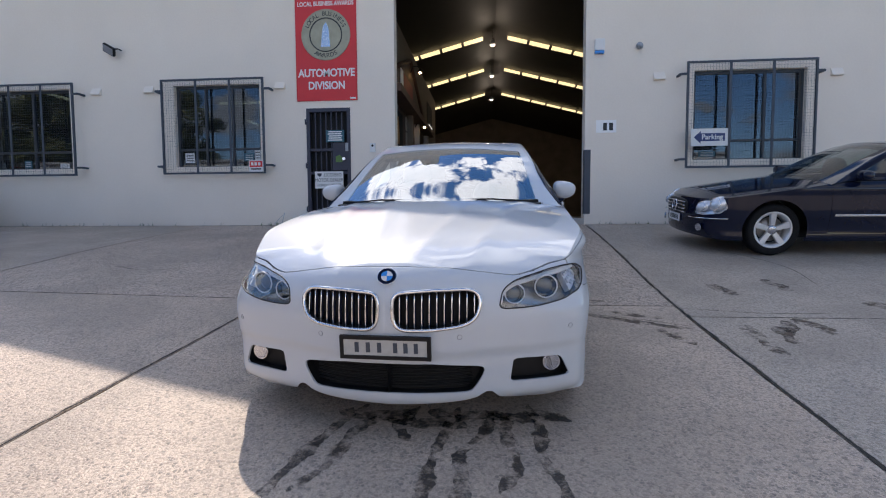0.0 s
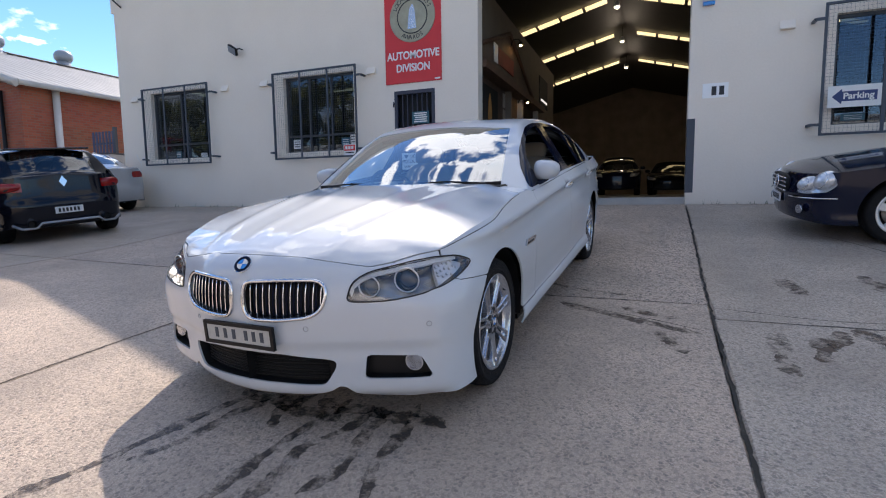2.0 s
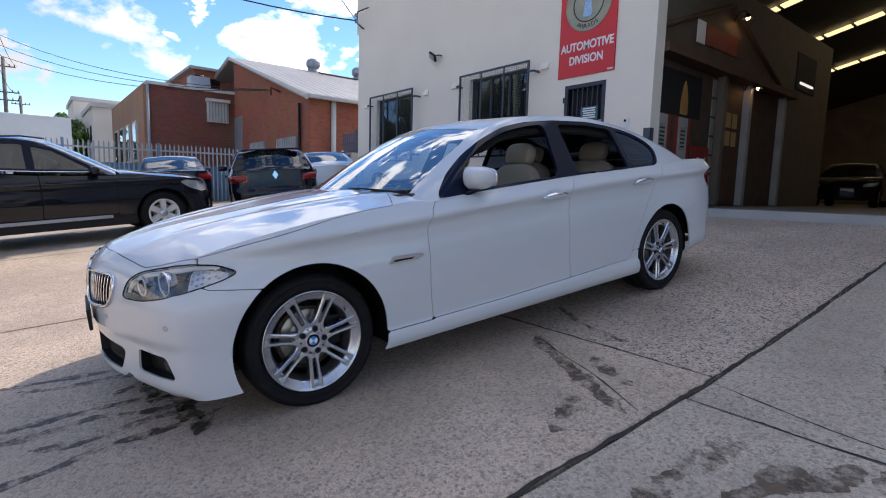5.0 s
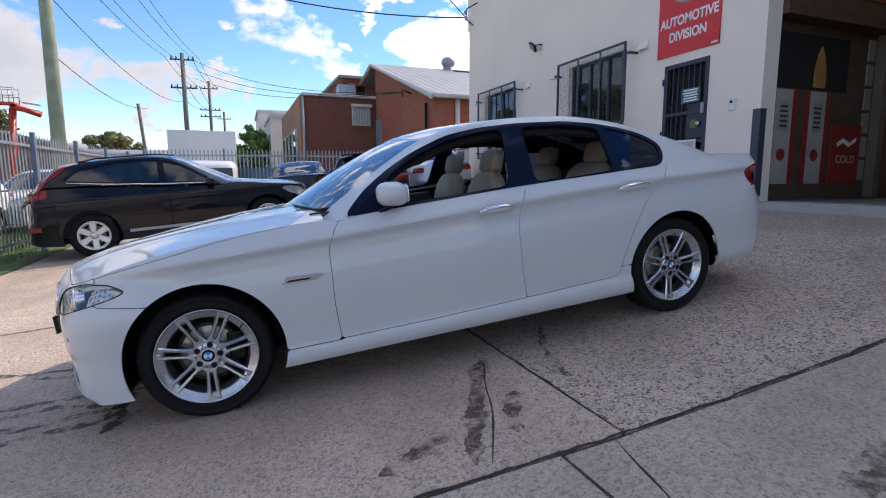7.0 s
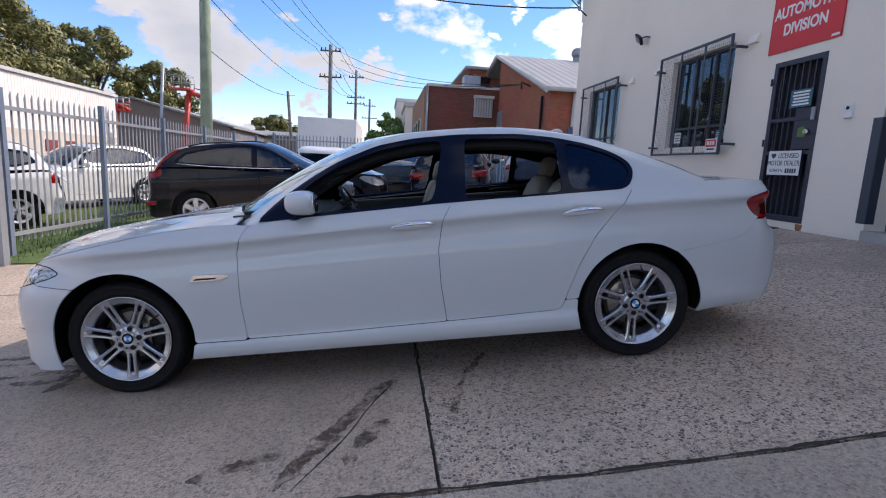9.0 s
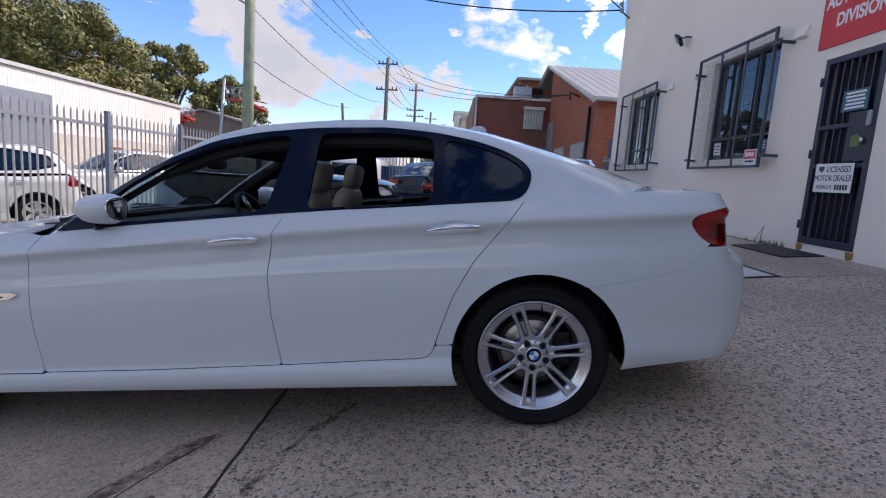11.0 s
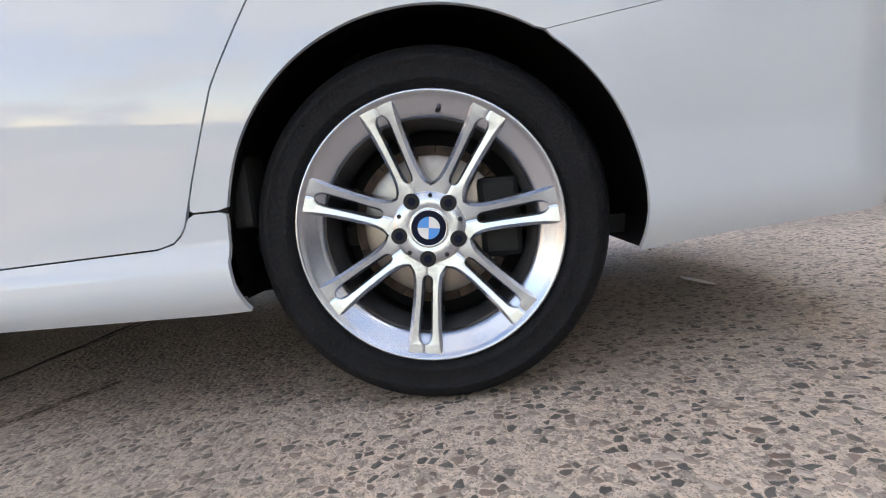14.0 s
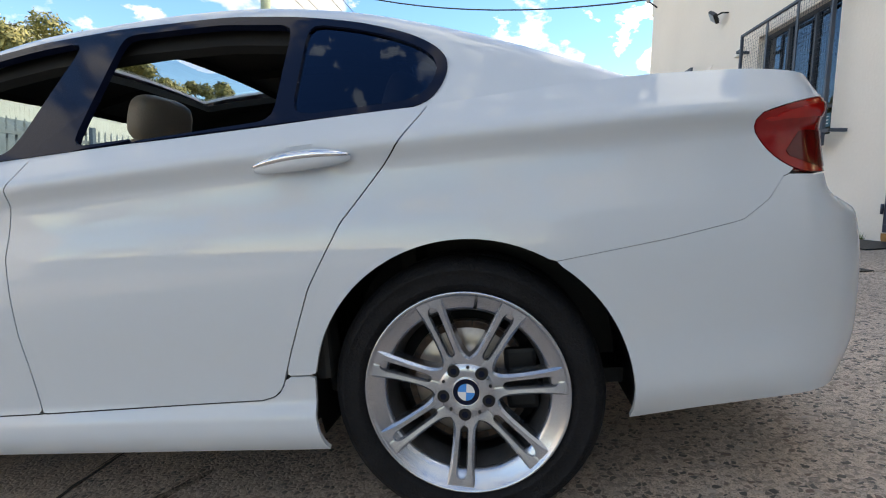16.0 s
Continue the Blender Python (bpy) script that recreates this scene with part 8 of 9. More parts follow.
# gabled red-brick workshop: the gable faces the yard, its long side runs off behind the cream wall
bb = thing("brick_workshop", Matrix(), "red brick workshop with a tin gable roof and roof ventilators", "building")
GX, Y0, Y1, EAVE, RIDGE = -17.57, 11.08, 30.0, 3.8, 6.94
solid("gable_wall", [(-27.5, -1.3), (GX, -1.3), (GX, EAVE), (-27.3, RIDGE), (-27.5, RIDGE)], 0.25, lambda a, b, q: (a, Y0 + q, b), M_redbrick, bb)
solid("side_wall", [(Y0 + 0.25, -1.3), (Y1, -1.3), (Y1, EAVE), (Y0 + 0.25, EAVE)], 0.25, lambda a, b, q: (GX - 0.25 + q, a, b), M_redbrick, bb)
tin_roof(bb, (GX + 0.35, Y0 - 0.3, EAVE - 0.02), (GX + 0.35, Y1, EAVE - 0.02), (-27.3, Y1, RIDGE + 0.1), (-27.3, Y0 - 0.3, RIDGE + 0.1), 44)
tin_roof(bb, (-37.0, Y0 - 0.3, EAVE), (-37.0, Y1, EAVE), (-27.3, Y1, RIDGE + 0.1), (-27.3, Y0 - 0.3, RIDGE + 0.1), 44)
part("barge_board", add_path(bmesh.new(), [(GX + 0.4, Y0 - 0.3, EAVE - 0.1), (-27.3, Y0 - 0.3, RIDGE + 0.02), (-30, Y0 - 0.3, RIDGE - 0.6)], 0.13, 4), M_fascia, bb, "pale barge board")
part("gutter", add_path(bmesh.new(), [(GX + 0.38, Y0 - 0.25, EAVE - 0.05), (GX + 0.38, Y1, EAVE - 0.05)], 0.09, 8), M_fascia, bb)
part("downpipe", add_tube(bmesh.new(), (GX + 0.12, 12.1, EAVE), (GX + 0.12, 12.1, -1.2), 0.11, 0.11, 8), M_fascia, bb, "white square downpipe")
part("downpipe", add_tube(bmesh.new(), (-18.4, Y0 - 0.1, 3.6), (-18.4, Y0 - 0.1, -1.2), 0.06), M_black, bb)
part("bracket", add_path(bmesh.new(), [(-20.7, Y0 - 0.02, 4.35), (-20.7, Y0 - 0.45, 4.5), (-21.0, Y0 - 0.35, 4.25)], 0.05, 6), M_wood, bb)
for x0, x1 in ((-24.8, -22.7), (-21.1, -18.85)):
    win_ = box("window", x0, x1, Y0 - 0.06, Y0 + 0.02, 0.9, 2.27, M_galv, bb, "barred grey window")
    for k in range(11):
        x = x0 + 0.08 + (x1 - x0 - 0.16) * k / 10
        box("window_bar", x - 0.02, x + 0.02, Y0 - 0.11, Y0 - 0.07, 0.95, 2.22, M_fascia, win_)
box("doorway", -27.45, -26.2, Y0 - 0.05, Y0 + 0.02, -1.3, 3.8, M_galv, bb, "tall grey roller door")
box("blue_cabinet", -17.9, -17.2, Y0 - 0.5, Y0 - 0.01, -1.2, 0.95, material("blue_cabinet", (0.06, 0.10, 0.22), 0.5), bb)
for x, y, r in ((-27.3, 15.7, 0.42), (-27.3, 18.8, 0.42)):
    z = 6.95
    vt = part("roof_ventilator", add_tube(bmesh.new(), (x, y, z - 0.6), (x, y, z + 0.35), r * 0.75, r * 0.75, 18), M_galv, bb, "round metal roof ventilator")
    part("ventilator_cap", blob((x, y, z + 0.52), (r, r, 0.34), 2.2, 20, 12), M_galv, vt)
solid("roof_flashing", [(-26.85, 6.93), (-26.45, 6.80), (-26.45, 6.85), (-26.85, 6.98)], 12.0, lambda a, b, q: (a, 15.8 + q, b), M_sheet, bb, "dark flashing strip below the ridge")

fb = thing("brick_annexe", Matrix(), "dark brick flat-roofed annexe with a tan brick street front", "building")
solid("front_wall", [(6.9, -1.4), (Y0, -1.4), (Y0, 5.05), (6.9, 5.05)], 11.8, lambda a, b, q: (-27.5 - q, a, b), M_darkbrick, fb)
box("parapet_cap", -39.4, -27.35, 6.75, Y0 - 0.02, 5.05, 5.2, M_fascia, fb)
box("street_front", -40.5, -27.8, 6.65, 6.895, -1.4, 5.1, M_tanbrick, fb, "tan brick street front")
for x in (-38.5, -36.0, -33.5, -31.0):
    wn_ = box("window", x, x + 1.3, 6.56, 6.66, 1.2, 3.4, M_fascia, fb, "pale framed window")
    box("pane", x + 0.12, x + 1.18, 6.54, 6.57, 1.32, 3.28, M_officeglass, wn_)
part("downpipe", add_tube(bmesh.new(), (-27.4, 6.8, 5.0), (-27.4, 6.8, -1.4), 0.07), M_galv, fb)
ac = box("barred_window", -27.46, -27.32, 9.6, 10.7, 3.45, 4.65, M_fascia, fb, "white barred window")
for k in range(7):
    box("window_bar", -27.30, -27.25, 9.68 + k * 0.155, 9.72 + k * 0.155, 3.5, 4.5, M_galv, ac)
box("bar_head", -27.49, -27.15, 9.55, 10.75, 4.52, 4.68, M_fascia, ac)
up_ = thing("upper_gable_house", Matrix(), "tan brick gabled building behind the annexe", "building")
solid("gable_wall", [(8.4, 4.9), (16.0, 4.9), (12.2, 8.6)], 9.0, lambda a, b, q: (-40.0 - q, a, b), M_tanbrick, up_)
box("upper_wall", -36.5, -30.0, 9.6, 15.0, 5.2, 6.6, M_redbrick, up_)
box("upper_window", -30.02, -29.95, 10.0, 11.0, 5.5, 6.2, M_officeglass, up_)
box("upper_roof", -37.0, -29.6, 9.3, 15.2, 6.6, 6.75, M_tin, up_)
rp = thing("roof_plant", pose(-29.0, 9.6, 5.2), "grey roof cooling unit on the annexe", "cooling unit")
part("unit_body", add_prism(bmesh.new(), [(-0.6, 0), (0.6, 0), (0.42, 0.8), (-0.42, 0.8)], 1.0, lambda a, b, q: (a, q - 0.5, b)), M_galv, rp)
part("unit_fan", disc(bmesh.new(), 0.3, 0.8, 0.9, Matrix(), 18), M_black, rp)

# cream blocks further down the street
for x0, x1, y0, y1, h, lab in ((-62, -52, 6.5, 16, 6.5, "cream rendered block down the street"), (-72, -63, 5.8, 16, 8.2, "cream parapet building down the street")):
    hs = thing("street_building", Matrix(), lab, "building", "street buildings")
    box("wall", x0, x1, y0, y1, -1.5, h, M_wall, hs)
    box("parapet", x0 - 0.15, x1 + 0.15, y0 - 0.15, y1, h, h + 0.4, M_fascia, hs)
    for k in range(3):
        box("window", x0 + 1 + 3 * k, x0 + 2.5 + 3 * k, y0 - 0.03, y0 + 0.05, 3.4, 5.0, M_officeglass, hs)
    box("side_window", x1 - 0.03, x1 + 0.03, y0 + 2, y0 + 4, 3.4, 4.8, M_officeglass, hs)

# ---- factory behind the palisade fence ----
fac = thing("factory_shed", Matrix(), "long pale ribbed-metal factory shed with grey roller doors", "building")
M_rib = material("pale_ribbed_metal", (0.88, 0.83, 0.77), 0.55, var=0.05)
FX0, FX1, FY, FTOP = -29.8, 14.0, -11.5, 3.65      # its long wall runs along the fence
flen = FX1 - FX0
mf = pose(FX1, FY, 0, 0, 0, 180)
bm = bmesh.new()
n_ = int(flen / 0.2)
for k in range(n_):
    add_box(bm, k * flen / n_, (k + 0.55) * flen / n_, 0.012, 0.024, 1.2, FTOP - 0.15)
bmesh.ops.transform(bm, matrix=mf, verts=bm.verts)
part("ribbed_cladding", bm, M_rib, fac)
part("wall", add_box(bmesh.new(), 0, flen, 0.02, 9.0, -1.6, FTOP - 0.17, 0, mf), M_rib, fac)
part("roof_edge", add_box(bmesh.new(), -0.1, flen + 0.1, -0.10, 9.1, FTOP - 0.15, FTOP, 0, mf), M_fascia, fac)
part("brick_base", add_box(bmesh.new(), 0.0, flen, -0.05, -0.021, -1.6, 1.15, 0, mf), material("cream_brick_base", (0.70, 0.63, 0.54), 0.8, var=0.1, bump=0.3), fac)
for a in (16.5, 28.6):
    part("roller_door", add_box(bmesh.new(), a, a + 4.6, -0.09, -0.052, -1.6, 2.68, 0.01, mf), M_galv, fac, "grey roller door")
for a in (37.0, 38.6, 40.6):
    part("small_window", add_box(bmesh.new(), a, a + 0.9, -0.10, -0.052, 0.2, 0.75, 0.01, mf), material("faded_red_frame", (0.30, 0.06, 0.06), 0.7, var=0.2), fac, "red framed small window")
far = thing("factory_shed", pose(-48, -18.7, 0.10), "brown low factory with a shallow roof", "building")
solid("gable", [(-8.6, -1.7), (8.6, -1.7), (8.6, 2.95), (0, 5.0), (-8.6, 2.95)], 16, lambda a, b, q: (-q, a, b), material("brown_cladding", (0.26, 0.20, 0.17), 0.8, var=0.1), far)
solid("roof", [(-9, 2.9), (0, 5.05), (9, 2.9), (9, 3.08), (0, 5.23), (-9, 3.08)], 16.6, lambda a, b, q: (0.3 - q, a, b), M_tin, far)

low_ = thing("factory_shed", pose(-62, -9.5, 0), "long low shed with a pale roof", "building")
part("wall", add_box(bmesh.new(), -9, 0, -6, 6, -1.8, 3.1), M_shed, low_)
solid("roof", [(0.25, 3.05), (0.25, 3.2), (-4.5, 3.85), (-9.25, 3.2), (-9.25, 3.05), (-4.5, 3.7)], 12.4, lambda a, b, q: (a, q - 6.2, b), M_tin, low_)

# box truck and van beyond the back fence
tr = thing("box_truck", pose(-19.6, 1.9, -1.3), "white box truck body beyond the back fence", "truck")
part("cargo_box", add_box(bmesh.new(), -5.5, 0, -1.25, 1.25, 1.0, 3.55, 0.03), M_sign_white, tr)
part("chassis", add_box(bmesh.new(), -5.5, 0.8, -0.5, 0.5, 0.6, 1.0), M_black, tr)
for x in (-4.5, -1.0):
    for y in (-1.0, 1.0):
        wh_ = part("wheel", add_tube(bmesh.new(), (x, y - 0.14, 0.48), (x, y + 0.14, 0.48), 0.48, 0.48, 20), M_rubber, tr)
vn = thing("white_van", pose(-16.4, 2.3, -1.05), "white van with dark windows beyond the back fence", "van")
part("van_body", blob((0, 0, 1.05), (2.2, 0.88, 0.92), 7, 32, 20), M_whitepaint, vn)
part("van_window", add_box(bmesh.new(), 2.16, 2.215, -0.70, 0.70, 1.15, 1.70, 0.02), M_tint, vn)
for sg in (1, -1):
    part("van_side_window", add_box(bmesh.new(), -1.6, 1.6, *sorted((0.872 * sg, 0.90 * sg)), 1.15, 1.70, 0.01), M_tint, vn)
    for x in (-1.4, 1.4):
        part("wheel", add_tube(bmesh.new(), (x, 0.70 * sg, 0.32), (x, 0.86 * sg, 0.32), 0.32, 0.32, 20), M_rubber, vn)

# ---- poles and wires ----
M_pole = material("greenish_timber_pole", (0.30, 0.36, 0.26), 0.85, var=0.18, scale=3, bump=0.4, fine=20)
M_greypole = material("grey_timber_pole", (0.20, 0.19, 0.17), 0.85, var=0.15)
M_wire = material("black_cable", (0.02, 0.02, 0.022), 0.6)


def power_pole(x, y, base, top, r, mat, arms, lean_=(0, 0), label="timber power pole with crossarms and insulators"):
    p = thing("power_pole", Matrix(), label, "power pole", "street poles")
    tipx, tipy = x + lean_[0], y + lean_[1]
    part("pole", add_tube(bmesh.new(), (x, y, base), (tipx, tipy, top), r, r * 0.72, 16), mat, p)
    for z, half, ang_ in arms:
        c = Vector((tipx, tipy, z))
        d = Vector((math.cos(ang_), math.sin(ang_), 0))
        arm = part("crossarm", add_path(bmesh.new(), [c - d * half, c + d * half], 0.07, 4), M_greypole, p)
        for t in (-0.9, -0.5, 0.5, 0.9):
            q = c + d * half * t
            part("insulator", add_tube(bmesh.new(), q, q + Vector((0, 0, 0.28)), 0.06, 0.04, 8), M_black, arm)
    return p


near = power_pole(-16.2, -2.0, -1.4, 9.6, 0.215, M_pole, [(8.6, 1.2, 1.4)], (-0.1, 0.05), "tall greenish timber power pole by the fence")
part("street_light_arm", add_path(bmesh.new(), [(-16.25, -2.0, 5.95), (-15.9, -2.5, 6.15), (-15.7, -2.9, 6.1)], 0.03, 8), M_galv, near)
part("street_light", blob((-15.62, -3.05, 6.06), (0.12, 0.22, 0.07), 2.4, 14, 8), M_galv, near)
power_pole(-44.1, -0.5, -1.5, 10.4, 0.22, M_greypole, [(9.9, 0.9, 1.45), (7.7, 1.0, 1.45)])
power_pole(-68.5, 0.4, -1.5, 12.5, 0.22, M_greypole, [(11.6, 1.0, 1.45), (9.0, 1.2, 1.45), (8.2, 1.2, 1.45)])
power_pole(-95, 1.5, -1.5, 12.0, 0.25, M_greypole, [(10.8, 1.1, 1.45), (8.6, 1.4, 1.45)])
power_pole(-36.0, -2.2, -1.5, 5.2, 0.13, M_greypole, [], (0.5, -0.4), "short leaning timber stay pole")


def wire(a, b, sag, r=0.018):
    a, b = Vector(a), Vector(b)
    w_ = tagged(part("power_line", add_path(bmesh.new(), [a.lerp(b, t) - Vector((0, 0, sag * 4 * t * (1 - t))) for t in np.linspace(0, 1, 17)], r, 5), M_wire), "thin black overhead power line", "cable", "power lines")
    return w_


for k, (y0, z0, y1, z1) in enumerate(((-3.0, 8.9, -1.8, 10.1), (-2.4, 8.9, -1.2, 10.1), (-1.4, 8.9, 0.2, 10.1), (-0.9, 8.9, 0.7, 10.1))):
    wire((-16.3, y0, z0), (-44.1, y1, z1), 0.5, 0.016)
    wire((-44.1, y1, z1), (-68.5, y1 + 0.8, z1 + 1.6), 0.5, 0.02)
    wire((-16.3, y0, z0), (12, y0 - 2.5 - k * 0.6, 8.6), 0.6, 0.014)
for k in range(3):
    wire((-44.1, -1.2 + 0.9 * k, 7.9), (-68.5, -0.6 + 0.9 * k, 9.2), 0.6, 0.02)
wire((-16.3, -1.9, 8.0), (-11.2, FACADE - 0.2, 5.0), 0.7, 0.02)
for k in range(3):
    wire((-44.1, 0.3, 9.9 - 0.7 * k), (-20.75, Y0 - 0.4, 4.4), 0.8, 0.016)
wire((-16.3, -2.0, 6.0), (-44.1, -0.6, 6.6), 0.9, 0.014)
wire((-36, -2.2, 5.0), (-16.2, -2.0, 4.2), 0.5, 0.014)
wire((-11.2, FACADE - 0.2, 5.0), (-6, 2, 8.9), 0.3, 0.015)

# ---- red boom lift ----
M_liftred = material("lift_red", (0.55, 0.05, 0.03), 0.4, var=0.1)


def boom_lift(x, y, knee, jib, basket):
    """A boom lift: wheeled chassis, raised boom, jib and railed basket; heights over the ground."""
    bl = thing("boom_lift", pose(x, y, -1.62), "red boom lift with a raised basket", "boom lift", "boom lifts")
    part("chassis", add_box(bmesh.new(), -0.9, 0.9, -0.75, 0.75, 0.32, 1.0, 0.08), M_liftred, bl)
    for a in (-0.65, 0.65):
        for b in (-0.75, 0.75):
            part("wheel", add_tube(bmesh.new(), (a, b - 0.1, 0.32), (a, b + 0.1, 0.32), 0.32, 0.32, 18), M_rubber, bl)
    part("lower_boom", add_path(bmesh.new(), [(0, -0.45, 0.9), (0, 0, knee)], 0.17, 4), M_liftred, bl)
    part("upper_boom", add_path(bmesh.new(), [(0, -0.10, knee + 0.1), (0, jib * 0.4, knee - 0.02), (0, jib, knee - 0.28)], 0.14, 4), M_liftred, bl)
    y0_, y1_, z0_ = basket
    bk_ = part("basket_floor", add_box(bmesh.new(), -0.4, 0.4, y0_, y1_, z0_, z0_ + 0.10), M_liftred, bl)
    for z in (z0_ + 0.42, z0_ + 0.82):
        part("basket_rail", add_path(bmesh.new(), [(-0.4, y0_, z), (0.4, y0_, z), (0.4, y1_, z), (-0.4, y1_, z)], 0.022, 6, True), M_galv, bk_)
    for a in (-0.4, 0.4):
        for k in range(4):
            b = y0_ + (y1_ - y0_) * k / 3
            part("basket_post", add_tube(bmesh.new(), (a, b, z0_ + 0.1), (a, b, z0_ + 0.82), 0.02), M_galv, bk_)
    for z in (0.02, 0.34):
        part("jib_rail", add_path(bmesh.new(), [(-0.3, jib * 0.3, knee + z), (-0.3, jib, knee - 0.12 + z), (0.3, jib, knee - 0.12 + z), (0.3, jib * 0.3, knee + z)], 0.02, 6), M_liftred, bl)
    return bl


boom_lift(-30.5, -7.6, 5.65, 1.2, (-1.15, 0.20, 5.85))
boom_lift(-31.2, -12.1, 4.75, 0.75, (-0.5, 0.55, 4.45))
lm2 = thing("lattice_mast", pose(-30.0, -9.1, -1.62), "slim leaning grey mast", "mast")
part("mast", add_tube(bmesh.new(), (0, -0.2, 0), (0, 0.25, 7.15), 0.10, 0.10, 8), M_galv, lm2)

# ---- trees ----
def leaf_mat(name, a, b):
    m = bpy.data.materials.new(name)
    m.use_nodes = True
    n, l = m.node_tree.nodes, m.node_tree.links
    bs, ge, rp_ = n["Principled BSDF"], n.new("ShaderNodeNewGeometry"), n.new("ShaderNodeMixRGB")
    rp_.inputs[1].default_value, rp_.inputs[2].default_value = (*a, 1), (*b, 1)
    l.new(ge.outputs["Random Per Island"], rp_.inputs[0])
    l.new(rp_.outputs[0], bs.inputs["Base Color"])
    bs.inputs["Roughness"].default_value = 0.6
    return m


M_leaf = leaf_mat("fig_leaves", (0.062, 0.080, 0.022), (0.29, 0.262, 0.08))
M_leaf2 = leaf_mat("bright_leaves", (0.07, 0.15, 0.03), (0.19, 0.30, 0.07))
M_bark = material("grey_bark", (0.11, 0.09, 0.07), 0.9, var=0.2, bump=0.5, fine=20)


def tree(x, y, base, height, spread, leaves, mat, label, seed, leaf=0.35, low=0.35):
    """A tapered trunk, limbs, and a crown of many small leaves gathered in clumps."""
    t = thing("tree", pose(x, y, base), label, "tree", "trees")
    rng = np.random.default_rng(seed)
    part("trunk", add_tube(bmesh.new(), (0, 0, 0), (0, 0, height * 0.5), spread * 0.09, spread * 0.05, 12), M_bark, t)
    clumps = []
    for _ in range(46):
        a, q, z = rng.uniform(0, 6.28), rng.uniform(0.1, 1) ** 0.6, rng.uniform(low, 0.95)
        w_ = spread * (1 - max(0, (z - 0.6) / 0.55) ** 2) * (0.55 + 0.45 * min(1, (z - low + 0.15) / 0.3))
        clumps.append((np.array((math.cos(a) * q * w_, math.sin(a) * q * w_, z * height)), spread * rng.uniform(0.16, 0.30)))
    bm = bmesh.new()
    for c, r in clumps[:14]:
        add_path(bm, [(0, 0, height * 0.30), tuple(c * (0.5, 0.5, 0.75)), tuple(c)], spread * 0.025, 6)
    part("limb", bm, M_bark, t)
    per = leaves // len(clumps)
    pts, fcs = [], []
    for c, r in clumps:
        d = rng.normal(size=(per, 3))
        d /= np.linalg.norm(d, axis=1, keepdims=True)
        rad = r * rng.uniform(0.55, 1.05, (per, 1)) * (1 + 0.18 * np.sin(d[:, :1] * 7 + c[0]) * np.cos(d[:, 1:2] * 6))
        ctr = c + d * rad * (1, 1, 0.75)
        ax = rng.normal(size=(per, 3))
        ax = np.cross(ax, d + 0.5 * rng.normal(size=(per, 3)))
        ax /= np.linalg.norm(ax, axis=1, keepdims=True)
        bx = np.cross(ax, d)
        bx /= np.linalg.norm(bx, axis=1, keepdims=True) + 1e-9
        s = leaf * rng.uniform(0.6, 1.2, (per, 1))
        k = len(pts)
        quad = np.stack([ctr - ax * s, ctr - bx * s * 0.5, ctr + ax * s, ctr + bx * s * 0.5], 1).reshape(-1, 3)
        pts.extend(quad.tolist())
        fcs.extend((np.arange(per)[:, None] * 4 + np.arange(4) + k).tolist())
    pydata("crown", pts, fcs, mat, t)
    return t


tree(-42, -30.5, -1.6, 16.0, 7.6, 34000, M_leaf, "large dark green fig tree behind the factory", 1, 0.19)
tree(-50, -31, -1.6, 14.0, 6.0, 18000, M_leaf, "large dark green fig tree behind the factory", 2, 0.20)
tree(-62, -29.8, -1.6, 17.2, 4.9, 20000, M_leaf, "rounded green tree behind the factory", 3, 0.23)
tree(-38, -36, -1.6, 16.2, 7.6, 26000, M_leaf, "large dark green fig tree behind the factory", 8, 0.20)
tree(-68, -24.0, -1.6, 13.0, 4.5, 9000, M_leaf, "distant green street tree", 4, 0.30)
tree(-58, 5.0, -1.6, 7.9, 2.7, 6000, M_leaf2, "bright green rounded street tree", 5, 0.22)
tree(-94, -15.0, -1.8, 9.9, 4.4, 6000, M_leaf, "distant green street tree", 6, 0.4)
tree(-55, 4.0, -1.6, 4.6, 1.8, 2500, M_leaf2, "low green street shrub tree", 7, 0.2, 0.1)
yc = thing("yucca_plant", pose(-17.0, 9.6, -1.2), "spiky potted yucca by the brick wall", "plant")
part("stem", add_tube(bmesh.new(), (0, 0, 0), (0, 0, 1.7), 0.09, 0.06), M_bark, yc)
bm = bmesh.new()
rng = random.Random(3)
for k in range(46):
    a, e_ = rng.uniform(0, 6.28), rng.uniform(-0.5, 1.2)
    d = Vector((math.cos(a) * math.cos(e_), math.sin(a) * math.cos(e_), math.sin(e_))) * rng.uniform(0.5, 0.8)
    s_ = Vector((-math.sin(a), math.cos(a), 0)) * 0.035
    o = Vector((0, 0, 1.7))
    bm.faces.new([bm.verts.new(q) for q in (o - s_, o + s_, o + d * 0.6 + s_, o + d, o + d * 0.6 - s_)])
part("leaves", bm, M_leaf2, yc)
# low far skyline of roofs
sk = thing("far_buildings", Matrix(), "low pale roofs along the far street", "building", kind="stuff")
bm = bmesh.new()
rng = random.Random(11)
for k in range(26):
    a = radians(rng.uniform(150, 215))
    r = rng.uniform(95, 180)
    x, y, w_, h_ = r * math.cos(a), r * math.sin(a), rng.uniform(5, 14), rng.uniform(3.0, 6.5)
    add_box(bm, x - 5, x + 5, y - w_, y + w_, -2.2, h_ - 1.5)
part("blocks", bm, M_fascia, sk)

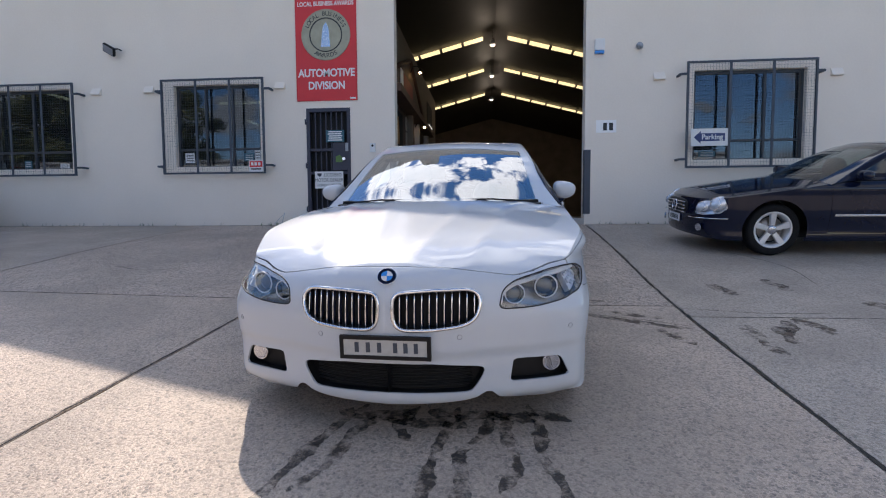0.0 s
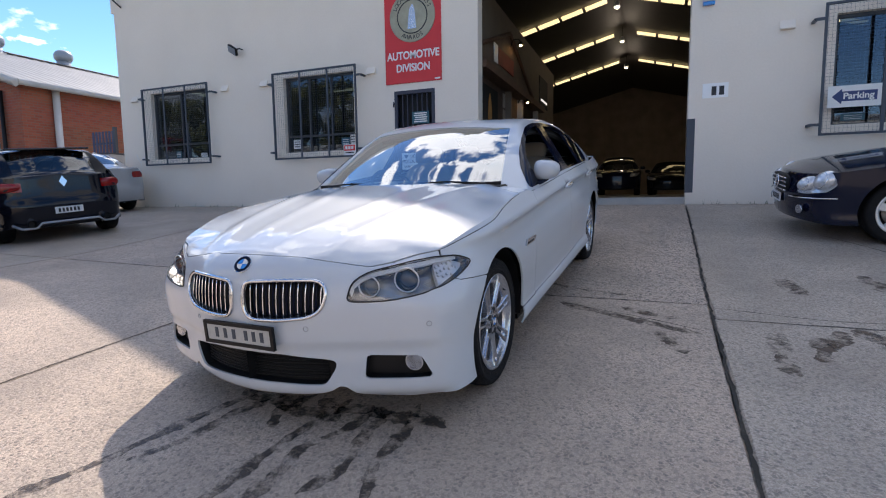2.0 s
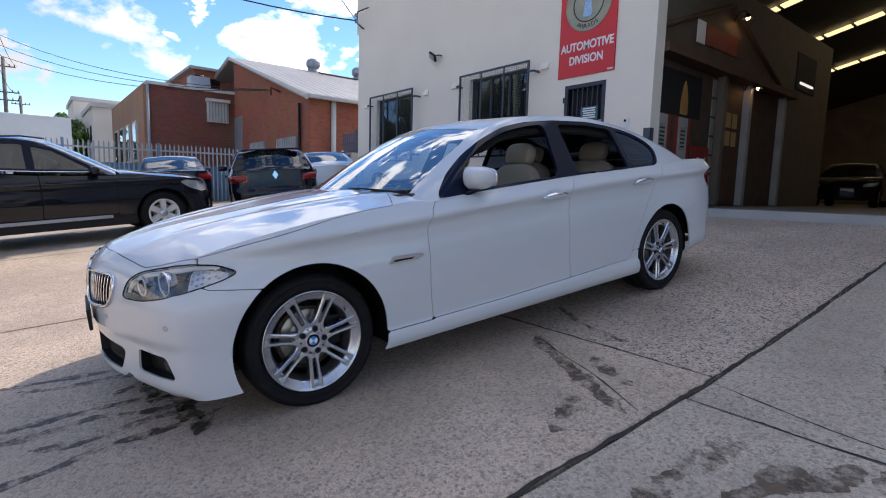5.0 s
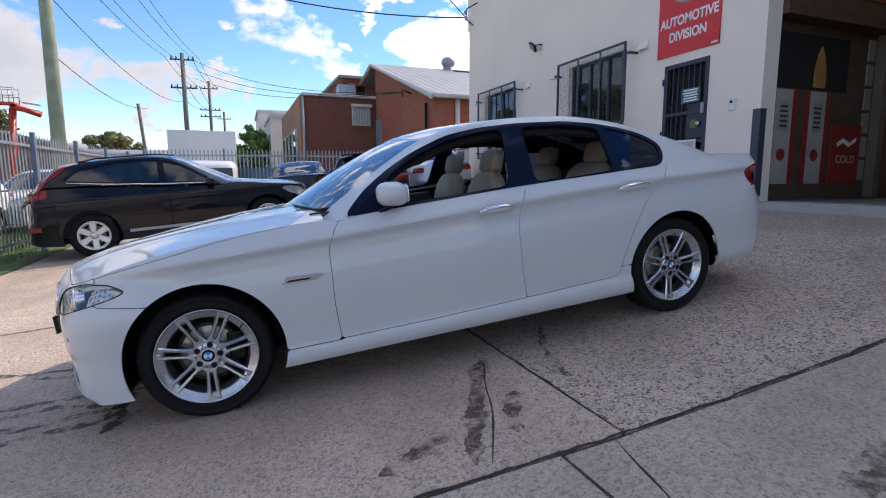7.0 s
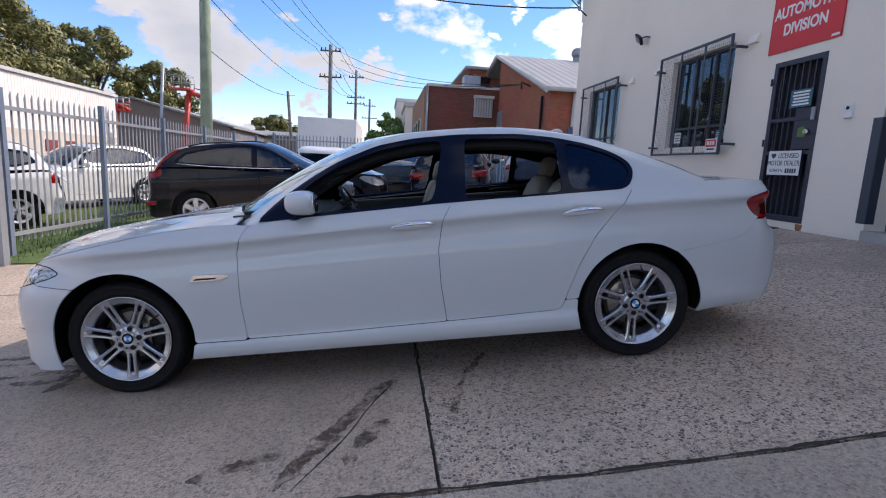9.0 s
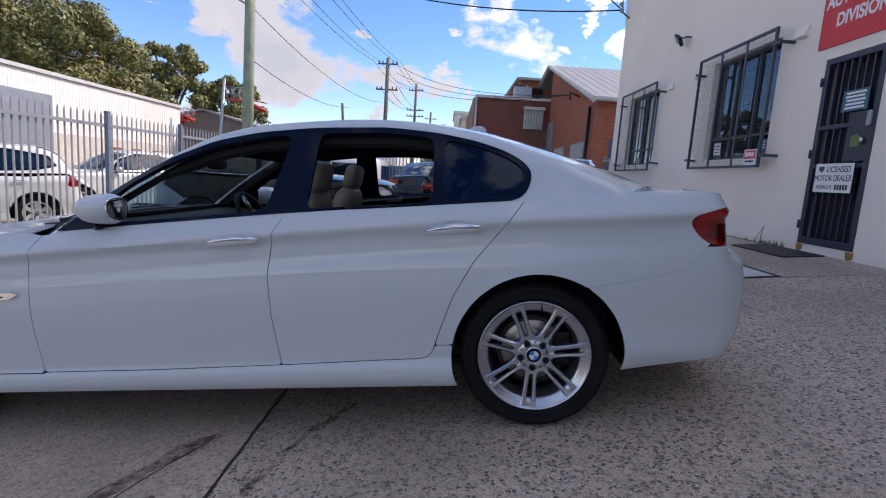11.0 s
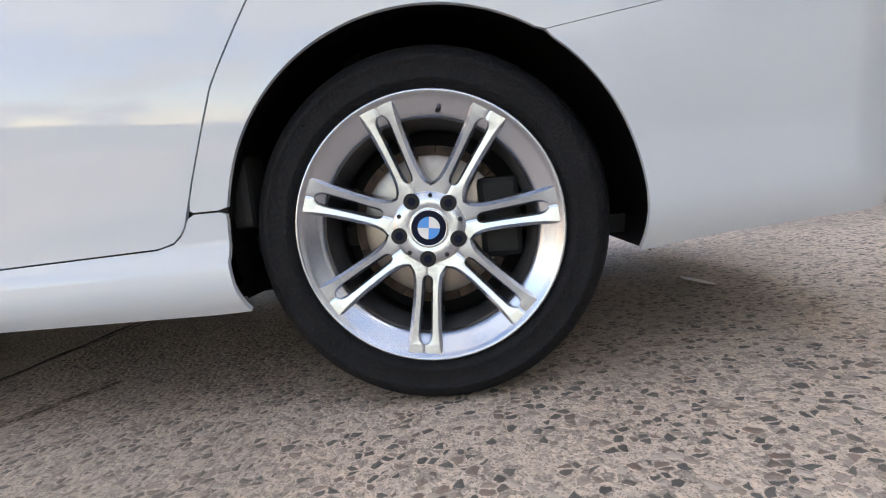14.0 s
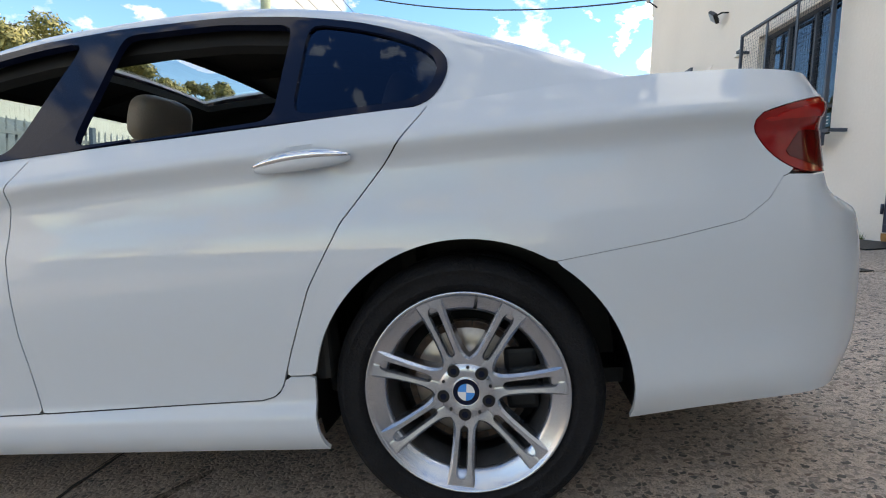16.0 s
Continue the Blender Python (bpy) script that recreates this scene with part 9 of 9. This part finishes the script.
# ---- marks on the yard ----
M_wet = stain_mat("wet_concrete", (0.085, 0.066, 0.052), 0.45, 0.40, 0.60)
M_stain = stain_mat("brown_stain", (0.18, 0.125, 0.085), 0.8, 0.40, 0.62, 11.0)
M_crack = material("crack_fill", (0.05, 0.043, 0.035), 0.95, var=0.2, bump=0.5)


def ribbon(name, pts, width, mat, label, seed, lift=0.0015, ragged=0.6, kind="structure"):
    """An uneven streak that lies on the slabs along a line of (x, y) points."""
    rng = random.Random(seed)
    p, _ = spline(pts, max(8, int(sum(math.hypot(b[0] - a[0], b[1] - a[1]) for a, b in zip(pts, pts[1:])) / 0.02)))
    n = len(p)
    verts, wob = [], [rng.uniform(0, 6.28) for _ in range(4)]
    for i, (x, y) in enumerate(p):
        q = p[min(n - 1, i + 1)] - p[max(0, i - 1)]
        d = np.array((-q[1], q[0])) / (np.hypot(*q) + 1e-9)
        t = i / (n - 1)
        wv = width * (1 - ragged + ragged * (0.5 + 0.5 * math.sin(i * 0.35 + wob[0]) * math.sin(i * 0.13 + wob[1]))) * min(1, 8 * t + 0.25, 8 * (1 - t) + 0.15)
        for s in (1, -1):
            v = np.array((x, y)) + s * d * wv * rng.uniform(0.7, 1.25)
            verts.append((v[0], v[1], ground_z(v[0], v[1]) + lift))
    faces = [(2 * i, 2 * i + 1, 2 * i + 3, 2 * i + 2) for i in range(n - 1)]
    return tagged(pydata(name, verts, faces, mat), label, "stain", "yard stains", kind)


for k, pts in enumerate(([(-0.62, 2.55), (-0.72, 2.30), (-0.80, 2.02), (-0.86, 1.75), (-1.0, 1.4)], [(-0.50, 2.50), (-0.62, 2.26), (-0.66, 2.0), (-0.76, 1.8)], [(-0.15, 2.55), (-0.20, 2.28), (-0.24, 2.0), (-0.26, 1.74), (-0.34, 1.45)],
                         [(0.02, 2.5), (-0.02, 2.3), (-0.12, 2.1), (-0.10, 1.85), (-0.2, 1.6)], [(0.10, 2.5), (0.08, 2.28), (0.12, 2.05), (0.04, 1.85)], [(0.20, 2.6), (0.24, 2.35), (0.23, 2.1), (0.29, 1.9), (0.30, 1.6)], [(-0.35, 2.55), (-0.42, 2.36), (-0.36, 2.2)])):
    ribbon("water_trail", pts, 0.040, M_wet, "dark wet trail running down from the car", 20 + k)
for k, (x, y) in enumerate(((-0.55, 2.42), (-0.1, 2.45), (0.2, 2.45), (-0.3, 2.36))):
    ribbon("water_patch", [(x - 0.2, y + 0.05), (x - 0.05, y), (x + 0.08, y + 0.03), (x + 0.2, y - 0.02)], 0.065, M_wet, "dark wet patch under the bumper", 40 + k, 0.0012)
ribbon("stain_trail", [(0.55, 4.50), (0.80, 4.33), (1.10, 4.18), (1.35, 4.05), (1.55, 3.97)], 0.060, M_stain, "brown rust stain across a slab", 51)
ribbon("stain_trail", [(1.05, 4.42), (1.25, 4.30), (1.42, 4.24)], 0.055, M_stain, "brown rust stain across a slab", 52)
ribbon("stain_trail", [(0.30, 5.05), (0.70, 4.85), (1.1, 4.75)], 0.03, M_stain, "brown rust stain across a slab", 53)
for k, pts in enumerate(([(1.98, 4.12), (1.95, 3.95), (1.91, 3.64), (1.93, 3.40)], [(2.20, 4.06), (2.17, 3.90), (2.10, 3.66)], [(2.33, 4.22), (2.28, 4.02), (2.20, 3.90)], [(1.28, 3.95), (1.36, 3.76), (1.43, 3.60)])):
    ribbon("stain_trail", pts, 0.075, M_stain, "brown branching stain on a slab", 160 + k)
for k, (x, y) in enumerate(((2.5, 4.1), (3.1, 3.9), (2.3, 5.2), (2.9, 5.4), (3.4, 4.6))):
    ribbon("stain_trail", [(x, y + 0.22), (x - 0.03, y + 0.08), (x + 0.03, y - 0.06), (x - 0.02, y - 0.22)], 0.09, M_stain, "brown blotch on a slab", 60 + k)
for k, pts in enumerate(([(0.62, 4.46), (0.9, 4.33), (1.2, 4.22), (1.57, 4.03)], [(-0.9, 4.62), (-0.4, 4.66), (0.3, 4.60)], [(1.68, 4.55), (1.9, 4.50), (2.35, 4.42), (2.9, 4.45)], [(-4.6, 5.9), (-4.1, 5.7), (-3.6, 5.85)], [(3.0, 7.2), (3.4, 6.2), (3.3, 5.4)])):
    ribbon("crack", pts, 0.006, M_crack, "fine dirt-filled crack in the concrete", 80 + k, 0.0014, 0.5)
ribbon("wall_dirt", [(-11.2, 9.80), (-8, 9.79), (-5, 9.80), (-3.6, 9.80)], 0.03, M_crack, "dirt and weeds along the foot of the wall", 95, 0.003, 0.8)
ribbon("wall_dirt", [(1.95, 9.80), (4.5, 9.79), (8, 9.80)], 0.022, M_crack, "dirt along the foot of the wall", 96, 0.003, 0.8)

for k, (x0, y0, x1, y1) in enumerate(((1.575, -4.0, 1.575, 9.75), (-2.12, -4.0, -2.12, 9.75), (-2.0, 4.62, 1.5, 4.62), (-5.8, 4.62, -2.2, 4.62), (1.66, 4.3, 5.2, 4.3), (-5.85, -2.0, -5.85, 9.7))):
    n_ = int(math.hypot(x1 - x0, y1 - y0) / 0.07)
    rj = random.Random(300 + k)
    pts = [(x0 + (x1 - x0) * i / n_, y0 + (y1 - y0) * i / n_) for i in range(n_ + 1)]
    pts = [(lean(x, y) + rj.uniform(-0.007, 0.007), y + (rj.uniform(-0.007, 0.007) if y0 == y1 else 0)) for x, y in pts]
    ribbon("joint_dirt", pts, 0.013 if k == 0 else 0.009, M_crack, "dark dirt packed into an open slab joint", 310 + k, 0.0018, 0.55)

# floor lid, door mat, weeds, rust marks
lid = thing("drain_lid", Matrix(), "pale concrete drain lid in a dark steel frame", "drain cover")
cx, cy = -2.28, 8.42
zf_ = lambda x, y: ground_z(x, y)
part("lid_slab", add_prism(bmesh.new(), [(cx - 0.30, cy - 0.19), (cx + 0.30, cy - 0.19), (cx + 0.30, cy + 0.19), (cx - 0.30, cy + 0.19)], 0.004, lambda a, b, q: (a, b, zf_(a, b) + q)), M_fascia, lid)
for a in ((-0.34, 0.34, -0.23, -0.19), (-0.34, 0.34, 0.19, 0.23), (-0.34, -0.30, -0.19, 0.19), (0.30, 0.34, -0.19, 0.19)):
    part("lid_frame", add_prism(bmesh.new(), [(cx + a[0], cy + a[2]), (cx + a[1], cy + a[2]), (cx + a[1], cy + a[3]), (cx + a[0], cy + a[3])], 0.006, lambda q, b, h: (q, b, zf_(q, b) + h)), M_black, lid)
mat_ = thing("door_mat", Matrix(), "black rubber door mat in front of the entrance", "mat")
part("mat_sheet", add_prism(bmesh.new(), [(-4.0, 9.30), (-2.95, 9.30), (-2.95, 9.78), (-4.0, 9.78)], 0.012, lambda a, b, q: (a, b, zf_(a, b) + 0.002 + q)), M_black, mat_)
M_rust = material("rust_mark", (0.42, 0.20, 0.06), 0.8, var=0.2, scale=20)
for x in (-3.52, -2.72):
    rs = thing("rust_mark", Matrix(), "orange rust mark below the door frame", "stain")
    part("rust_patch", add_prism(bmesh.new(), [(x - 0.06, -0.09), (x + 0.06, -0.09), (x + 0.05, -0.16), (x - 0.03, -0.19), (x - 0.055, -0.15)], 0.002, lambda a, b, q: (a, FACADE - 0.001 - q, b)), M_rust, rs)
wd = bmesh.new()
rng = random.Random(9)
for k in range(90):
    x = rng.choice((rng.uniform(-11, -4), rng.uniform(-4.2, -3.7), rng.uniform(2, 6)))
    y, z = 9.80 + rng.uniform(-0.03, 0.03), ground_z(x, 9.8)
    for j in range(4):
        a, h = rng.uniform(0, 6.28), rng.uniform(0.02, 0.09)
        d = Vector((math.cos(a) * 0.03, math.sin(a) * 0.02, h))
        s_ = Vector((-math.sin(a), math.cos(a), 0)) * 0.004
        o = Vector((x, y, z))
        wd.faces.new([wd.verts.new(q) for q in (o - s_, o + s_, o + d)])
tagged(part("weeds", wd, M_grass), "small dry weeds at the foot of the wall", "weeds", kind="stuff")
tw = thing("weed_stalk", pose(-4.05, 9.7, ground_z(-4.05, 9.7)), "thin dry weed stalk by the door mat", "weed")
part("stalk", add_path(bmesh.new(), [(0, 0, 0), (0.05, -0.02, 0.15), (0.08, -0.02, 0.26)], 0.006, 5), M_galv, tw)
part("stalk", add_path(bmesh.new(), [(0, 0, 0), (-0.16, 0.02, 0.03), (0.08, -0.02, 0.25)], 0.005, 5), M_galv, tw)
lf = thing("dry_leaf", pose(-0.02, 6.69, ground_z(0, 6.69) + 0.004, 0, 0, 20), "small pale dry leaf on the concrete", "leaf")
part("leaf_blade", add_prism(bmesh.new(), [(-0.07, 0), (-0.02, 0.022), (0.05, 0.012), (0.075, 0), (0.03, -0.016), (-0.03, -0.02)], 0.002, lambda a, b, q: (a, b, 0.02 * abs(a) + q)), M_sign_white, lf)
